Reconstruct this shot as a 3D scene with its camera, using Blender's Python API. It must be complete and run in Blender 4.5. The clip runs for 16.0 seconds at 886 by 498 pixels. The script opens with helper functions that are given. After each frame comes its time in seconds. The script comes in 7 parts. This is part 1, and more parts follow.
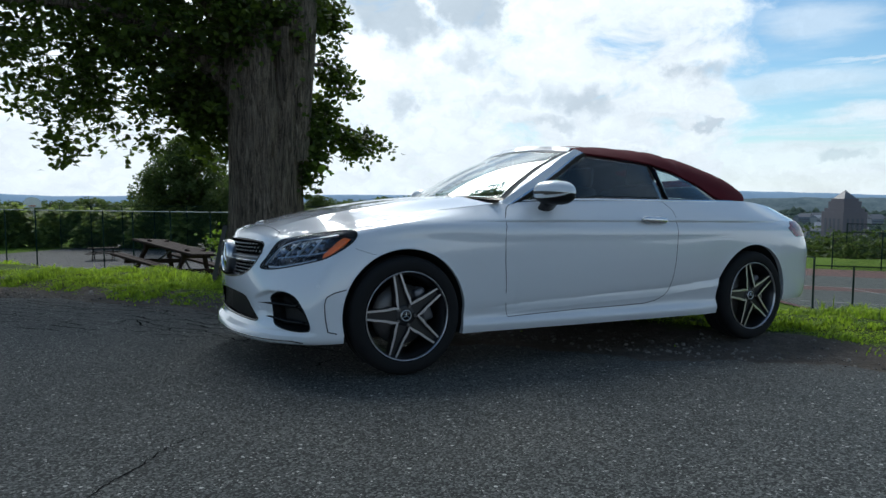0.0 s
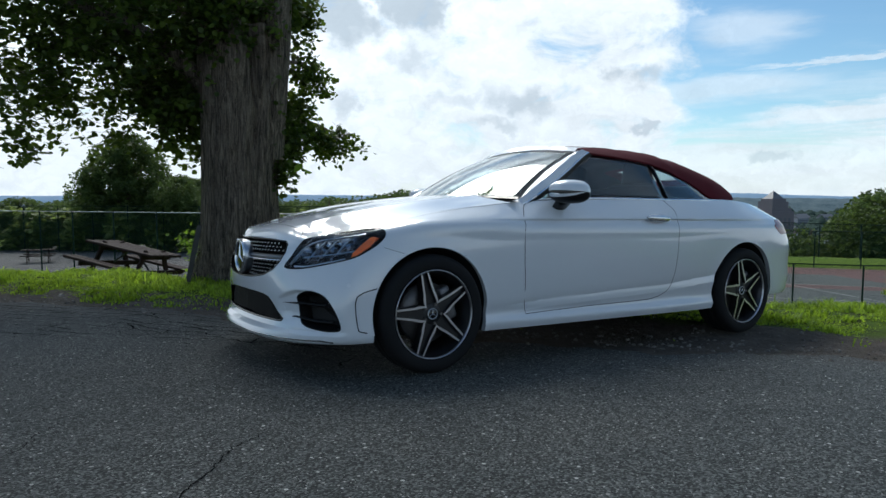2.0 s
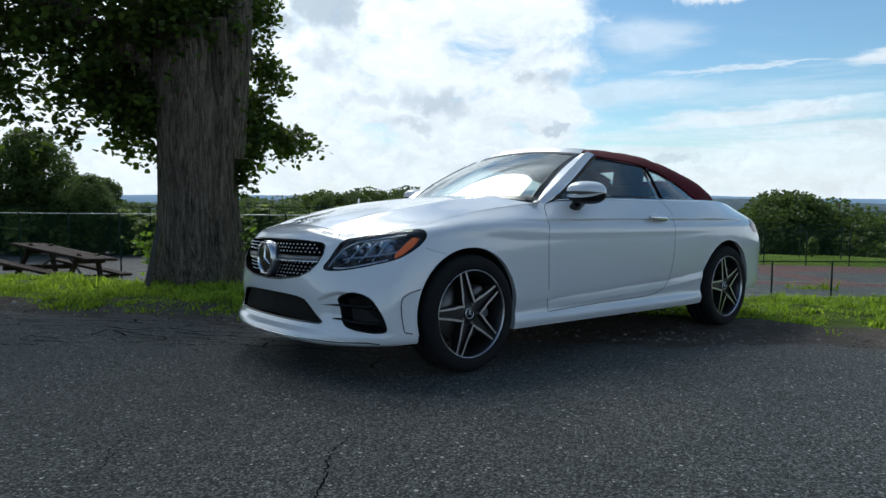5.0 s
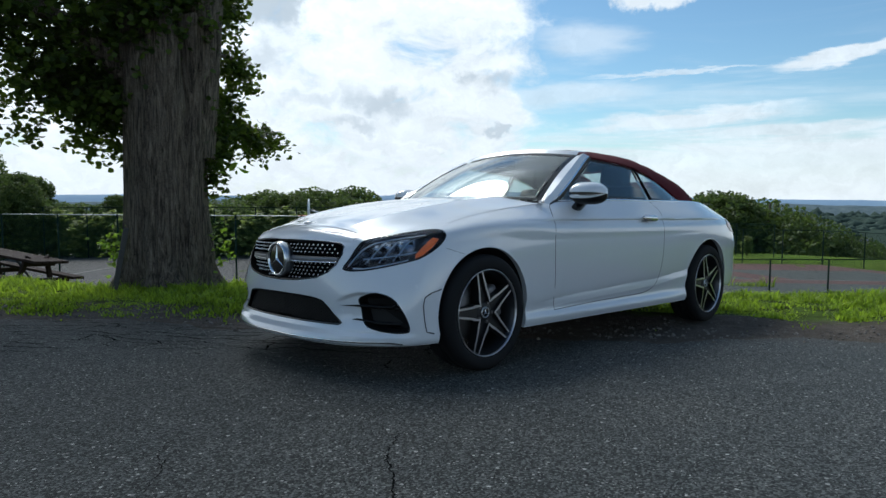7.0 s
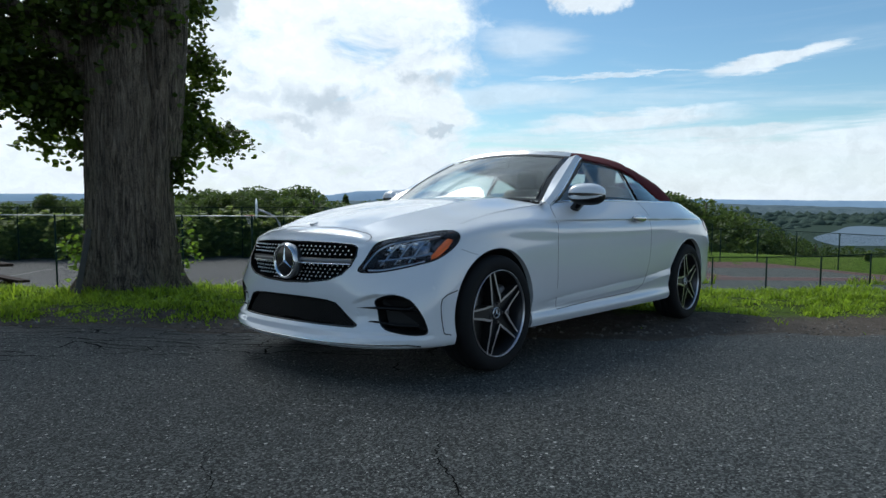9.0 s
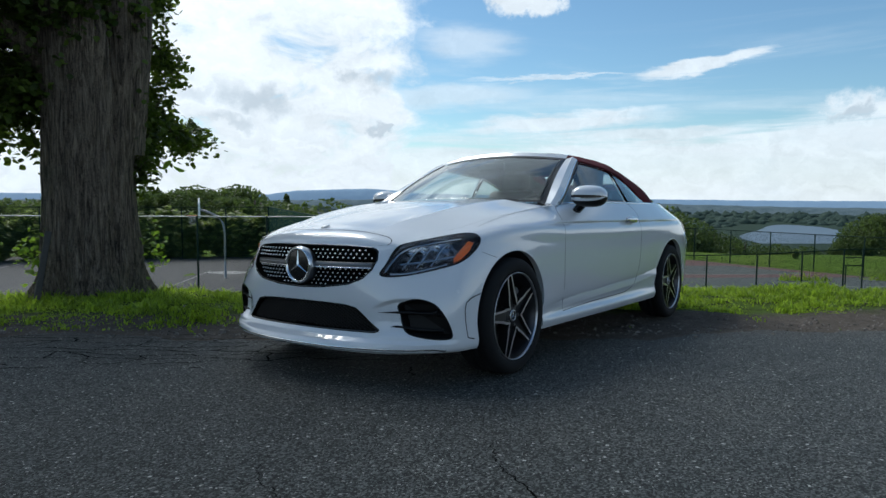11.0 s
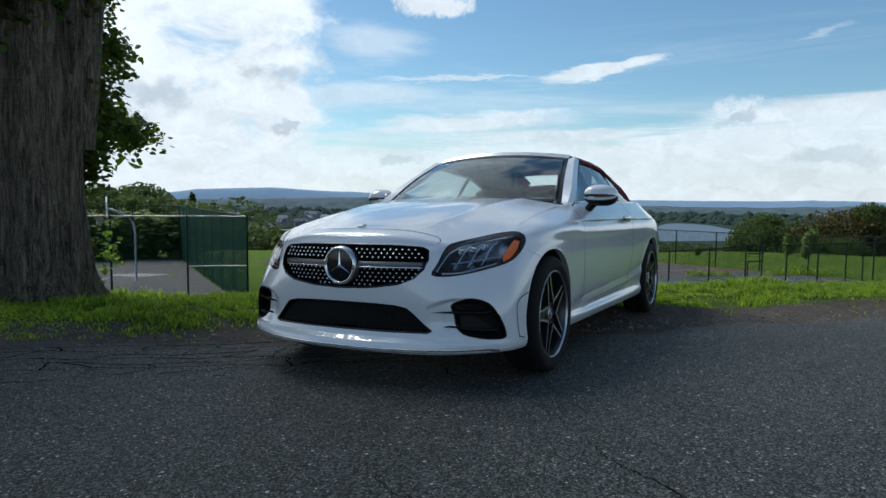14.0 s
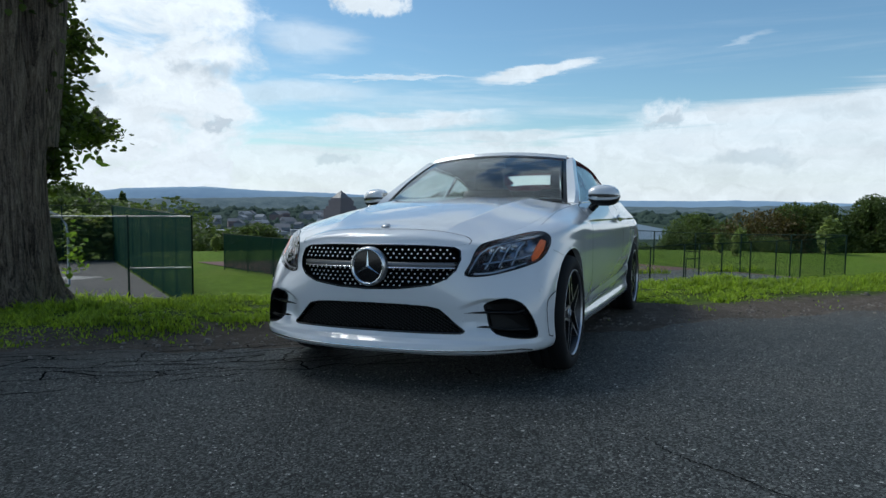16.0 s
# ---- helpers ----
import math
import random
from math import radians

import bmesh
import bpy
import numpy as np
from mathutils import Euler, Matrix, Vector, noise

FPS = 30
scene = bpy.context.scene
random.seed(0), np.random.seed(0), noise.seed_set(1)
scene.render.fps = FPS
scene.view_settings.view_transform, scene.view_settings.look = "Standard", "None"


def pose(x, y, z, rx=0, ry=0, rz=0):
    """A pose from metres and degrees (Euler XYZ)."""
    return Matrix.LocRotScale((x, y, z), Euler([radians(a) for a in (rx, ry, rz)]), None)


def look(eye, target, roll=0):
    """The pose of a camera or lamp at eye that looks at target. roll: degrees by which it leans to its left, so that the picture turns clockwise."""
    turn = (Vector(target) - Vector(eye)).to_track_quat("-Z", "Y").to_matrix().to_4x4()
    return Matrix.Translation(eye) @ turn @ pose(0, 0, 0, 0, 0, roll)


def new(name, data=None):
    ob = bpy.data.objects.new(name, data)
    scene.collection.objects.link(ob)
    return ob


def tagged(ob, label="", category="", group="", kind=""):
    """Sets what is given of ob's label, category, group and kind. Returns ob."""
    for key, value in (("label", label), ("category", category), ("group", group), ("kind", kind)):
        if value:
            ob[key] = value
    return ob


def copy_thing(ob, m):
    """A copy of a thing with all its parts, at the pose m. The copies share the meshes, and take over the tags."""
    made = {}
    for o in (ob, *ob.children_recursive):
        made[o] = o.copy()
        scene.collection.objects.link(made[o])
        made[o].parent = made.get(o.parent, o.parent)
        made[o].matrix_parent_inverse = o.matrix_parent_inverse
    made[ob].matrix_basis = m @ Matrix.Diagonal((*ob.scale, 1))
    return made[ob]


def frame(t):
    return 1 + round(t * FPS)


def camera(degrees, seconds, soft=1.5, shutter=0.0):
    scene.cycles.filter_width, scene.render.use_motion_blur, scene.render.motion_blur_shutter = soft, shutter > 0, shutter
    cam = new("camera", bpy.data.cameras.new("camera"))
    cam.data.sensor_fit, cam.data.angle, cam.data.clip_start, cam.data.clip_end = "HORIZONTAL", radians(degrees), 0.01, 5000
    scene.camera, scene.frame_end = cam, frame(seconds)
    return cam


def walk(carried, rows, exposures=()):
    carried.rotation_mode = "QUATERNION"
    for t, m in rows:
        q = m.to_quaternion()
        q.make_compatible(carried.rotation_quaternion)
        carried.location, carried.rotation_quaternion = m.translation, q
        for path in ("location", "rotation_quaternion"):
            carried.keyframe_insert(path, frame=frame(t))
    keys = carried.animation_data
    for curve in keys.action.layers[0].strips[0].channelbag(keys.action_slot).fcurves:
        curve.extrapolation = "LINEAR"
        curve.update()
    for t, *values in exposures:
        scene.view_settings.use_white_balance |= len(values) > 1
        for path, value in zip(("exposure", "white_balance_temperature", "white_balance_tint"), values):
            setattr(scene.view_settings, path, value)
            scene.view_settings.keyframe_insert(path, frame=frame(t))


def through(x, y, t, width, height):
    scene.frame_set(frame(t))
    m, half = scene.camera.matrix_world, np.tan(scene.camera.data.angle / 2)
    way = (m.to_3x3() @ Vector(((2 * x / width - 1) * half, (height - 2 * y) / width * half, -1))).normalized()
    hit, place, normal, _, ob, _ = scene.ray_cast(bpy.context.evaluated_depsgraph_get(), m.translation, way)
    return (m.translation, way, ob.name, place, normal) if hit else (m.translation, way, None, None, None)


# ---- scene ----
cam = camera(66.5, 16.0)
METRES, EYE, TILT, LEAN, TURN = 3.57, 0.878, -1.9, 0.68, 0.0
ROWS = [
    (0.0, 0.0, 0.0, 0.0, 0.03, -2.69, -0.68),
    (0.5, -0.0282, -0.001, -0.0011, -1.14, -2.66, -0.64),
    (1.0, -0.0603, -0.002, -0.0018, -2.32, -2.65, -0.62),
    (1.5, -0.0945, -0.0025, -0.0025, -3.52, -2.65, -0.61),
    (2.0, -0.1268, -0.0011, -0.0038, -4.69, -2.63, -0.57),
    (2.5, -0.158, 0.0025, -0.005, -5.86, -2.6, -0.53),
    (3.0, -0.1894, 0.0059, -0.0043, -7.05, -2.59, -0.5),
    (3.5, -0.2225, 0.008, -0.004, -8.26, -2.58, -0.47),
    (4.0, -0.2543, 0.0104, -0.0044, -9.44, -2.58, -0.43),
    (6.5, -0.3992, 0.0278, -0.0044, -15.4, -2.52, -0.32),
    (7.0, -0.4274, 0.0347, -0.0053, -16.61, -2.51, -0.29),
    (7.5, -0.4551, 0.043, -0.0052, -17.81, -2.51, -0.27),
    (8.0, -0.4813, 0.0534, -0.0049, -19.02, -2.51, -0.26),
    (8.5, -0.5053, 0.0623, -0.0036, -20.21, -2.51, -0.23),
    (9.0, -0.5286, 0.0721, -0.0037, -21.42, -2.52, -0.2),
    (11.5, -0.6656, 0.1479, 0.001, -27.79, -2.55, -0.11),
    (12.0, -0.6983, 0.1627, 0.0005, -29.08, -2.56, -0.11),
    (12.5, -0.7271, 0.1799, -0.0002, -30.35, -2.56, -0.08),
    (13.0, -0.7539, 0.1993, -0.0007, -31.64, -2.57, -0.07),
    (13.5, -0.7801, 0.2213, -0.0007, -32.93, -2.57, -0.05),
    (14.0, -0.8058, 0.2445, -0.0007, -34.21, -2.59, -0.04),
    (14.5, -0.832, 0.2669, -0.0003, -35.52, -2.6, -0.01),
    (15.0, -0.8583, 0.2871, -0.0, -36.83, -2.61, -0.0),
    (15.5, -0.8852, 0.3076, 0.0001, -38.15, -2.62, 0.04),
    (16.0, -0.9106, 0.3277, -0.0001, -39.48, -2.62, 0.06),
]
walk(cam, [(t, pose(0, 0, EYE, TILT, LEAN, TURN) @ pose(METRES * x, METRES * y, METRES * z, 90 + pitch, roll, yaw)) for t, x, y, z, yaw, pitch, roll in ROWS], [(0.0, 0.19, 5950, 7), (8.0, 0.20, 5950, 7), (16.0, 0.13, 5950, 7)])

ROAD = pose(0, 0, EYE, TILT, LEAN, TURN) @ Matrix.Translation((0, 0, -EYE))

# ---- world and sun ----
SUN_AZ, SUN_EL = radians(-17), radians(47)      # azimuth from +y towards +x
sun_dir = Vector((math.sin(SUN_AZ) * math.cos(SUN_EL), math.cos(SUN_AZ) * math.cos(SUN_EL), math.sin(SUN_EL)))
world = bpy.data.worlds.new("sky")
scene.world = world
world.use_nodes = True


class Nodes:
    """Short hand for a node tree."""
    def __init__(self, tree):
        self.t = tree
        tree.nodes.clear()

    def n(self, kind, **kw):
        node = self.t.nodes.new(kind)
        for k, v in kw.items():
            if k[0] == "i" and k[1:].isdigit():
                self.put(node.inputs[int(k[1:])], v)
            elif k in node.inputs.keys():
                self.put(node.inputs[k], v)
            elif k == "operation":
                node.operation = v
            elif k == "use_clamp":
                node.use_clamp = v
            elif k == "data_type":
                node.data_type = v
            elif k == "blend_type":
                node.blend_type = v
            elif k == "interpolation_type":
                node.interpolation_type = v
            elif k == "feature":
                node.feature = v
            elif k == "distance":
                node.distance = v
            else:
                raise KeyError(k)
        return node

    def put(self, sock, v):
        if hasattr(v, "is_output"):
            self.t.links.new(v, sock)
        elif hasattr(v, "outputs"):
            self.t.links.new(v.outputs[0], sock)
        elif isinstance(v, (tuple, list)) and len(v) == 3 and sock.type == "RGBA":
            sock.default_value = (*v, 1)
        else:
            sock.default_value = v

    def math(self, op, a, b=0.0, c=0.0, clamp=False):
        return self.n("ShaderNodeMath", operation=op, use_clamp=clamp, i0=a, i1=b, i2=c).outputs[0]

    def vmath(self, op, a, b=(0, 0, 0)):
        node = self.n("ShaderNodeVectorMath", operation=op, i0=a, i1=b)
        return node.outputs["Value"] if op in ("DOT_PRODUCT", "LENGTH", "DISTANCE") else node.outputs[0]

    def noise(self, vec, scale, detail=4.0, rough=0.5, dist=0.0):
        return self.n("ShaderNodeTexNoise", Vector=vec, Scale=scale, Detail=detail, Roughness=rough, Distortion=dist).outputs[0]

    def ramp(self, fac, *stops):
        node = self.n("ShaderNodeValToRGB", i0=fac)
        els = node.color_ramp.elements
        while len(els) < len(stops):
            els.new(0.5)
        for e, (p, c) in zip(els, stops):
            e.position, e.color = p, (*(c if isinstance(c, (tuple, list)) else (c, c, c)), 1)
        return node.outputs[0]

    def step(self, v, a, b, lo=0.0, hi=1.0):
        return self.n("ShaderNodeMapRange", interpolation_type="SMOOTHSTEP", i0=v, i1=a, i2=b, i3=lo, i4=hi).outputs[0]

    def mix(self, fac, a, b, blend="MIX"):
        node = self.n("ShaderNodeMix", data_type="RGBA", blend_type=blend)
        self.put(node.inputs[0], fac), self.put(node.inputs[6], a), self.put(node.inputs[7], b)
        return node.outputs[2]

    def scaled(self, vec, s):
        return self.n("ShaderNodeMapping", Vector=vec, Scale=s).outputs[0]


def build_sky():
    N = Nodes(world.node_tree)
    way = N.n("ShaderNodeTexCoord").outputs["Generated"]
    node = N.n("ShaderNodeTexSky")
    node.sky_type, node.sun_disc, node.sun_elevation, node.sun_rotation = "NISHITA", False, SUN_EL, SUN_AZ
    node.altitude, node.air_density, node.dust_density, node.ozone_density = 100, 1.0, 0.3, 1.2
    sky = N.mix(1.0, node.outputs[0], (0.77, 0.91, 0.91), "MULTIPLY")
    sep = N.n("ShaderNodeSeparateXYZ", i0=way)
    up = N.math("MAXIMUM", sep.outputs[2], 0.0)
    glow = N.math("MAXIMUM", N.vmath("DOT_PRODUCT", way, tuple(sun_dir)), 0.0)
    # bearing and height above the horizon, in degrees
    az = N.math("MULTIPLY", N.math("ARCTAN2", sep.outputs[0], sep.outputs[1]), 57.2958)
    el = N.math("MULTIPLY", N.math("ARCSINE", sep.outputs[2]), 57.2958)
    plain = N.n("ShaderNodeCombineXYZ", i0=az, i1=el, i2=0.0).outputs[0]
    curl = N.n("ShaderNodeTexNoise", Vector=plain, Scale=0.42, Detail=8.0, Roughness=0.6).outputs["Color"]
    q = N.vmath("ADD", plain, N.vmath("MULTIPLY", N.vmath("SUBTRACT", curl, (0.5, 0.5, 0.5)), (7.0, 4.0, 0)))
    fray = N.n("ShaderNodeTexNoise", Vector=N.scaled(plain, (0.16, 0.8, 1)), Scale=1.0, Detail=8.0, Roughness=0.6).outputs["Color"]
    qs = N.vmath("ADD", plain, N.vmath("MULTIPLY", N.vmath("SUBTRACT", fray, (0.5, 0.5, 0.5)), (6.0, 2.6, 0)))

    def spot(at, cx, cy, rx, ry, tilt=0.0, soft=1.3, force=0.9):
        c, s_ = math.cos(radians(tilt)), math.sin(radians(tilt))
        o = N.vmath("SUBTRACT", at, (cx, cy, 0))
        u = N.math("DIVIDE", N.vmath("DOT_PRODUCT", o, (c, s_, 0)), rx)
        v = N.math("DIVIDE", N.vmath("DOT_PRODUCT", o, (-s_, c, 0)), ry)
        r = N.math("SQRT", N.math("ADD", N.math("MULTIPLY", u, u), N.math("MULTIPLY", v, v)))
        return N.math("MULTIPLY", N.step(r, 1.0 + soft / 2, 1.0 - soft / 2), force)

    def most(items):
        out = items[0]
        for i in items[1:]:
            out = N.math("MAXIMUM", out, i)
        return out

    puff = N.noise(N.scaled(plain, (0.16, 0.30, 1)), 1.0, 9.0, 0.6, 0.4)
    wisp = N.noise(N.scaled(plain, (0.035, 0.42, 1)), 1.0, 8.0, 0.62, 0.6)
    qsep = N.n("ShaderNodeSeparateXYZ", i0=q)
    # bright bank towards the sun
    bank = N.math("MULTIPLY", N.math("MULTIPLY", N.step(N.math("SUBTRACT", qsep.outputs[0], N.math("MULTIPLY", N.math("SUBTRACT", puff, 0.5), 14.0)), 26.0, 20.5), N.step(qsep.outputs[0], -75.0, -60.0)), N.step(el, 27.0, 19.0))
    bank = N.math("MULTIPLY", bank, N.step(puff, 0.20, 0.46))
    # streaky white sheet low over the horizon, rising to the east
    lid = N.n("ShaderNodeMapRange", i0=az, i1=48.0, i2=72.0, i3=5.0, i4=9.2).outputs[0]
    low = N.math("MULTIPLY", N.step(N.math("ADD", N.math("SUBTRACT", lid, el), N.math("MULTIPLY", N.math("SUBTRACT", wisp, 0.5), 7.0)), -0.6, 1.1), N.math("ADD", 0.62, N.math("MULTIPLY", wisp, 0.5)))
    low = N.math("MAXIMUM", low, N.math("MULTIPLY", N.step(el, 3.6, 0.0), 0.9))
    veil = N.math("MULTIPLY", N.step(wisp, 0.47, 0.72), N.step(el, 17.0, 6.0))
    bits = most([spot(qs, 47.2, 10.3, 4.6, 0.62, 9, 0.6, 0.9), spot(qs, 35.5, 9.6, 6.0, 0.16, 1, 1.2, 0.6), spot(q, 32.8, 15.4, 2.6, 1.2, 0, 0.6, 0.95), spot(q, 57.3, 6.3, 1.7, 0.95), spot(q, 20.9, 5.9, 1.7, 0.9),
                 spot(qs, 28.4, 12.4, 3.6, 1.3, -4, 1.3, 0.5), spot(qs, 36.0, 6.0, 8.0, 0.8, 4, 0.9, 0.85), spot(qs, 26.0, 8.0, 8.0, 0.9, 3, 1.2, 0.55), spot(qs, 44.0, 4.9, 8.0, 0.6, 3, 0.9, 0.8), spot(qs, 62.5, 12.0, 1.4, 0.25, 18, 1.4, 0.3)])
    # broken cloud overhead
    k = N.math("DIVIDE", 1.0, N.math("ADD", up, 0.16))
    deck = N.vmath("MULTIPLY", N.n("ShaderNodeVectorMath", operation="SCALE", i0=way, Scale=k).outputs[0], (1, 1, 0))
    big = N.noise(N.vmath("ADD", deck, (3.1, 0.4, 0)), 1.7, 8.0, 0.58, 0.4)
    high = N.math("MULTIPLY", N.math("MULTIPLY", N.step(big, 0.45, 0.58), N.step(el, 19.0, 26.0)), N.step(sep.outputs[1], -0.2, 0.4))
    thin = N.step(glow, 0.86, 0.97)          # thin bright cloud before the sun
    # unseen veil of cloud added behind the camera to brighten the car's near side
    back = N.math("MULTIPLY", N.math("MULTIPLY", N.step(sep.outputs[1], 0.1, -0.35), N.step(el, 42.0, 16.0)), N.step(puff, 0.25, 0.6, 0.10, 0.42))
    cloud = N.math("MINIMUM", most([back, bank, low, N.math("MULTIPLY", veil, 0.35), bits, high, thin]), 1.0)
    # thick parts are grey beneath
    dim = most([spot(q, -4.6, 14.6, 3.9, 2.2, -20, 0.7), spot(q, 2.2, 15.2, 2.9, 2.4, -10, 0.7), spot(q, 1.8, 10.9, 1.5, 1.2, 0, 1.6, 0.6), spot(q, -3.2, 7.6, 1.0, 1.3, 0, 1.6, 0.6), spot(q, 11.0, 7.4, 2.5, 0.85, -12, 1.5, 0.75), spot(q, 6.0, 8.0, 1.8, 0.5, 0, 1.6, 0.5), spot(q, 9.1, 6.0, 1.6, 0.45, 0, 1.6, 0.55),
                spot(q, 18.8, 9.8, 1.0, 0.55, 0, 1.5, 0.6), spot(q, 21.2, 9.2, 1.1, 0.7, 0, 1.5, 0.65), spot(q, 21.1, 5.6, 0.7, 0.6, 0, 0.8, 0.7), spot(q, 57.4, 6.0, 1.3, 0.6, 0, 0.9, 0.7), spot(q, 30.5, 2.9, 1.6, 0.5, 0, 1.0, 0.6), spot(q, 64.0, 3.0, 3.0, 0.7, 0, 1.0, 0.5),
                N.math("MULTIPLY", N.step(big, 0.46, 0.60), N.step(el, 19.0, 26.0))])
    dim = N.math("MAXIMUM", dim, N.math("MULTIPLY", N.math("MULTIPLY", N.step(puff, 0.50, 0.72), N.step(el, 7.0, 3.0)), 0.35))
    lit = N.math("ADD", 8.0, N.math("ADD", N.math("MULTIPLY", N.math("POWER", glow, 9.0), 11.0), N.math("MULTIPLY", N.math("POWER", glow, 14.0), 9.0)))
    curd = N.math("ADD", N.math("MULTIPLY", puff, 0.5), N.math("MULTIPLY", N.noise(N.scaled(q, (0.35, 0.62, 1)), 1.0, 7.0, 0.62, 0.5), 0.5))
    lit = N.math("MULTIPLY", lit, N.math("ADD", 0.50, N.math("MULTIPLY", curd, 0.92)))
    white = N.n("ShaderNodeVectorMath", operation="SCALE", i0=(0.95, 0.985, 1.0), Scale=lit).outputs[0]
    grey = N.n("ShaderNodeVectorMath", operation="SCALE", i0=(0.82, 0.92, 1.0), Scale=N.math("ADD", 4.2, N.math("MULTIPLY", lit, 0.14))).outputs[0]
    body = N.mix(dim, white, grey)
    out = N.mix(cloud, sky, body)
    bg = N.n("ShaderNodeBackground", Color=out, Strength=0.105)
    N.n("ShaderNodeOutputWorld", Surface=bg)


build_sky()
sun = new("sun", bpy.data.lights.new("sun", "SUN"))
sun.data.energy, sun.data.angle, sun.data.color = 1.95, radians(30.0), (1.0, 0.92, 0.80)
sun.matrix_world = look(sun_dir * 50, (0, 0, 0))


# ---- materials ----
def material(name, colour, rough=0.5, metal=0.0, **kw):
    """Plain surface with a faint two-scale variation."""
    m = bpy.data.materials.new(name)
    m.use_nodes = True
    N = Nodes(m.node_tree)
    pos = N.n("ShaderNodeTexCoord").outputs["Object"]
    fine, wide = N.noise(pos, kw.get("fine", 60.0), 3.0), N.noise(pos, kw.get("wide", 3.0), 3.0)
    v = N.math("ADD", N.math("MULTIPLY", N.math("SUBTRACT", fine, 0.5), kw.get("grain", 0.1)), N.math("MULTIPLY", N.math("SUBTRACT", wide, 0.5), kw.get("stain", 0.15)))
    col = N.mix(1.0, colour, N.n("ShaderNodeCombineColor", i0=N.math("ADD", v, 1.0), i1=N.math("ADD", v, 1.0), i2=N.math("ADD", v, 1.0)).outputs[0], "MULTIPLY")
    b = N.n("ShaderNodeBsdfPrincipled")
    N.put(b.inputs["Base Color"], col)
    N.put(b.inputs["Roughness"], N.math("ADD", rough, N.math("MULTIPLY", N.math("SUBTRACT", wide, 0.5), kw.get("wear", 0.05))))
    b.inputs["Metallic"].default_value = metal
    for k in ("Coat Weight", "Coat Roughness", "Coat IOR", "Transmission Weight", "IOR", "Specular IOR Level", "Alpha", "Subsurface Weight", "Sheen Weight"):
        key = k.lower().replace(" ", "_")
        if key in kw:
            b.inputs[k].default_value = kw[key]
    if kw.get("bump"):
        N.put(b.inputs["Normal"], N.n("ShaderNodeBump", Strength=kw["bump"], Distance=kw.get("depth", 0.002), Height=fine).outputs[0])
    N.n("ShaderNodeOutputMaterial", Surface=b)
    return m


WHITE = material("white_paint", (0.71, 0.725, 0.745), 0.22, 0.0, coat_weight=1.0, coat_roughness=0.015, coat_ior=1.65, grain=0.02, stain=0.02, wear=0.02)
BLACK = material("black_plastic", (0.007, 0.007, 0.0075), 0.5, 0.0, grain=0.2, bump=0.1, specular_ior_level=0.25)
VOID = material("deep_black_plastic", (0.002, 0.002, 0.002), 0.9, 0.0, specular_ior_level=0.04)
GLOSS = material("gloss_black", (0.006, 0.006, 0.007), 0.12, 0.0)
RUBBER = material("tyre_rubber", (0.010, 0.010, 0.0105), 0.8, 0.0, specular_ior_level=0.25, bump=0.3, fine=120)
CHROME = material("chrome", (0.75, 0.76, 0.78), 0.12, 1.0, grain=0.02)
SATIN = material("satin_silver", (0.50, 0.51, 0.53), 0.3, 1.0, grain=0.04)
RED_CLOTH = material("dark_red_canvas", (0.085, 0.008, 0.013), 0.9, 0.0, grain=0.5, fine=450, bump=0.4, depth=0.001, stain=0.25, specular_ior_level=0.2)
UNDER = material("dark_underbody", (0.01, 0.01, 0.01), 0.9)


def part(name, bm, mat, parent=None, label="", smooth=True, m=None):
    """Links a bmesh as one mesh object."""
    me = bpy.data.meshes.new(name)
    bm.to_mesh(me)
    bm.free()
    return link(name, me, mat, parent, label, smooth, m)


def link(name, me, mat, parent=None, label="", smooth=True, m=None):
    for x in (mat if isinstance(mat, (list, tuple)) else [mat]):
        me.materials.append(x)
    if smooth:
        me.polygons.foreach_set("use_smooth", [True] * len(me.polygons))
    ob = new(name, me)
    if parent:
        ob.parent = parent
    if m is not None:
        ob.matrix_basis = m
    if label:
        tagged(ob, label)
    return ob


def raw(name, verts, faces, mat, parent=None, label="", smooth=True, m=None):
    me = bpy.data.meshes.new(name)
    me.from_pydata([tuple(map(float, v)) for v in verts], [], [tuple(map(int, f)) for f in faces])
    me.validate()
    me.update()
    return link(name, me, mat, parent, label, smooth, m)


# ---- the lie of the land ----
def smooth01(a, b, v):
    k = np.clip((np.asarray(v, float) - a) / (b - a), 0, 1)
    return k * k * (3 - 2 * k)


def road_z(x, y):
    n = ROAD.to_3x3() @ Vector((0, 0, 1))
    o = ROAD @ Vector((0, 0, 0))
    return o.z - (n.x * (x - o.x) + n.y * (y - o.y)) / n.z


def along(x, y):
    return 0.92 * x - 0.39 * y, 0.39 * x + 0.92 * y


COURT = -3.2


def land(x, y):
    """Height of the ground. d runs square from the road's edge, a along it."""
    a, d = along(x, y)
    z = road_z(np.clip(x, -60, 60), np.clip(y, -60, 60))
    s = smooth01(6.3, 20.5, d)
    z = z * (1 - s) + COURT * s
    z = z - 9 * smooth01(50, 74, d + 0.4 * np.clip(a - 20, 0, 60)) - 29 * smooth01(80, 260, d) - 22 * smooth01(260, 900, d)
    return z



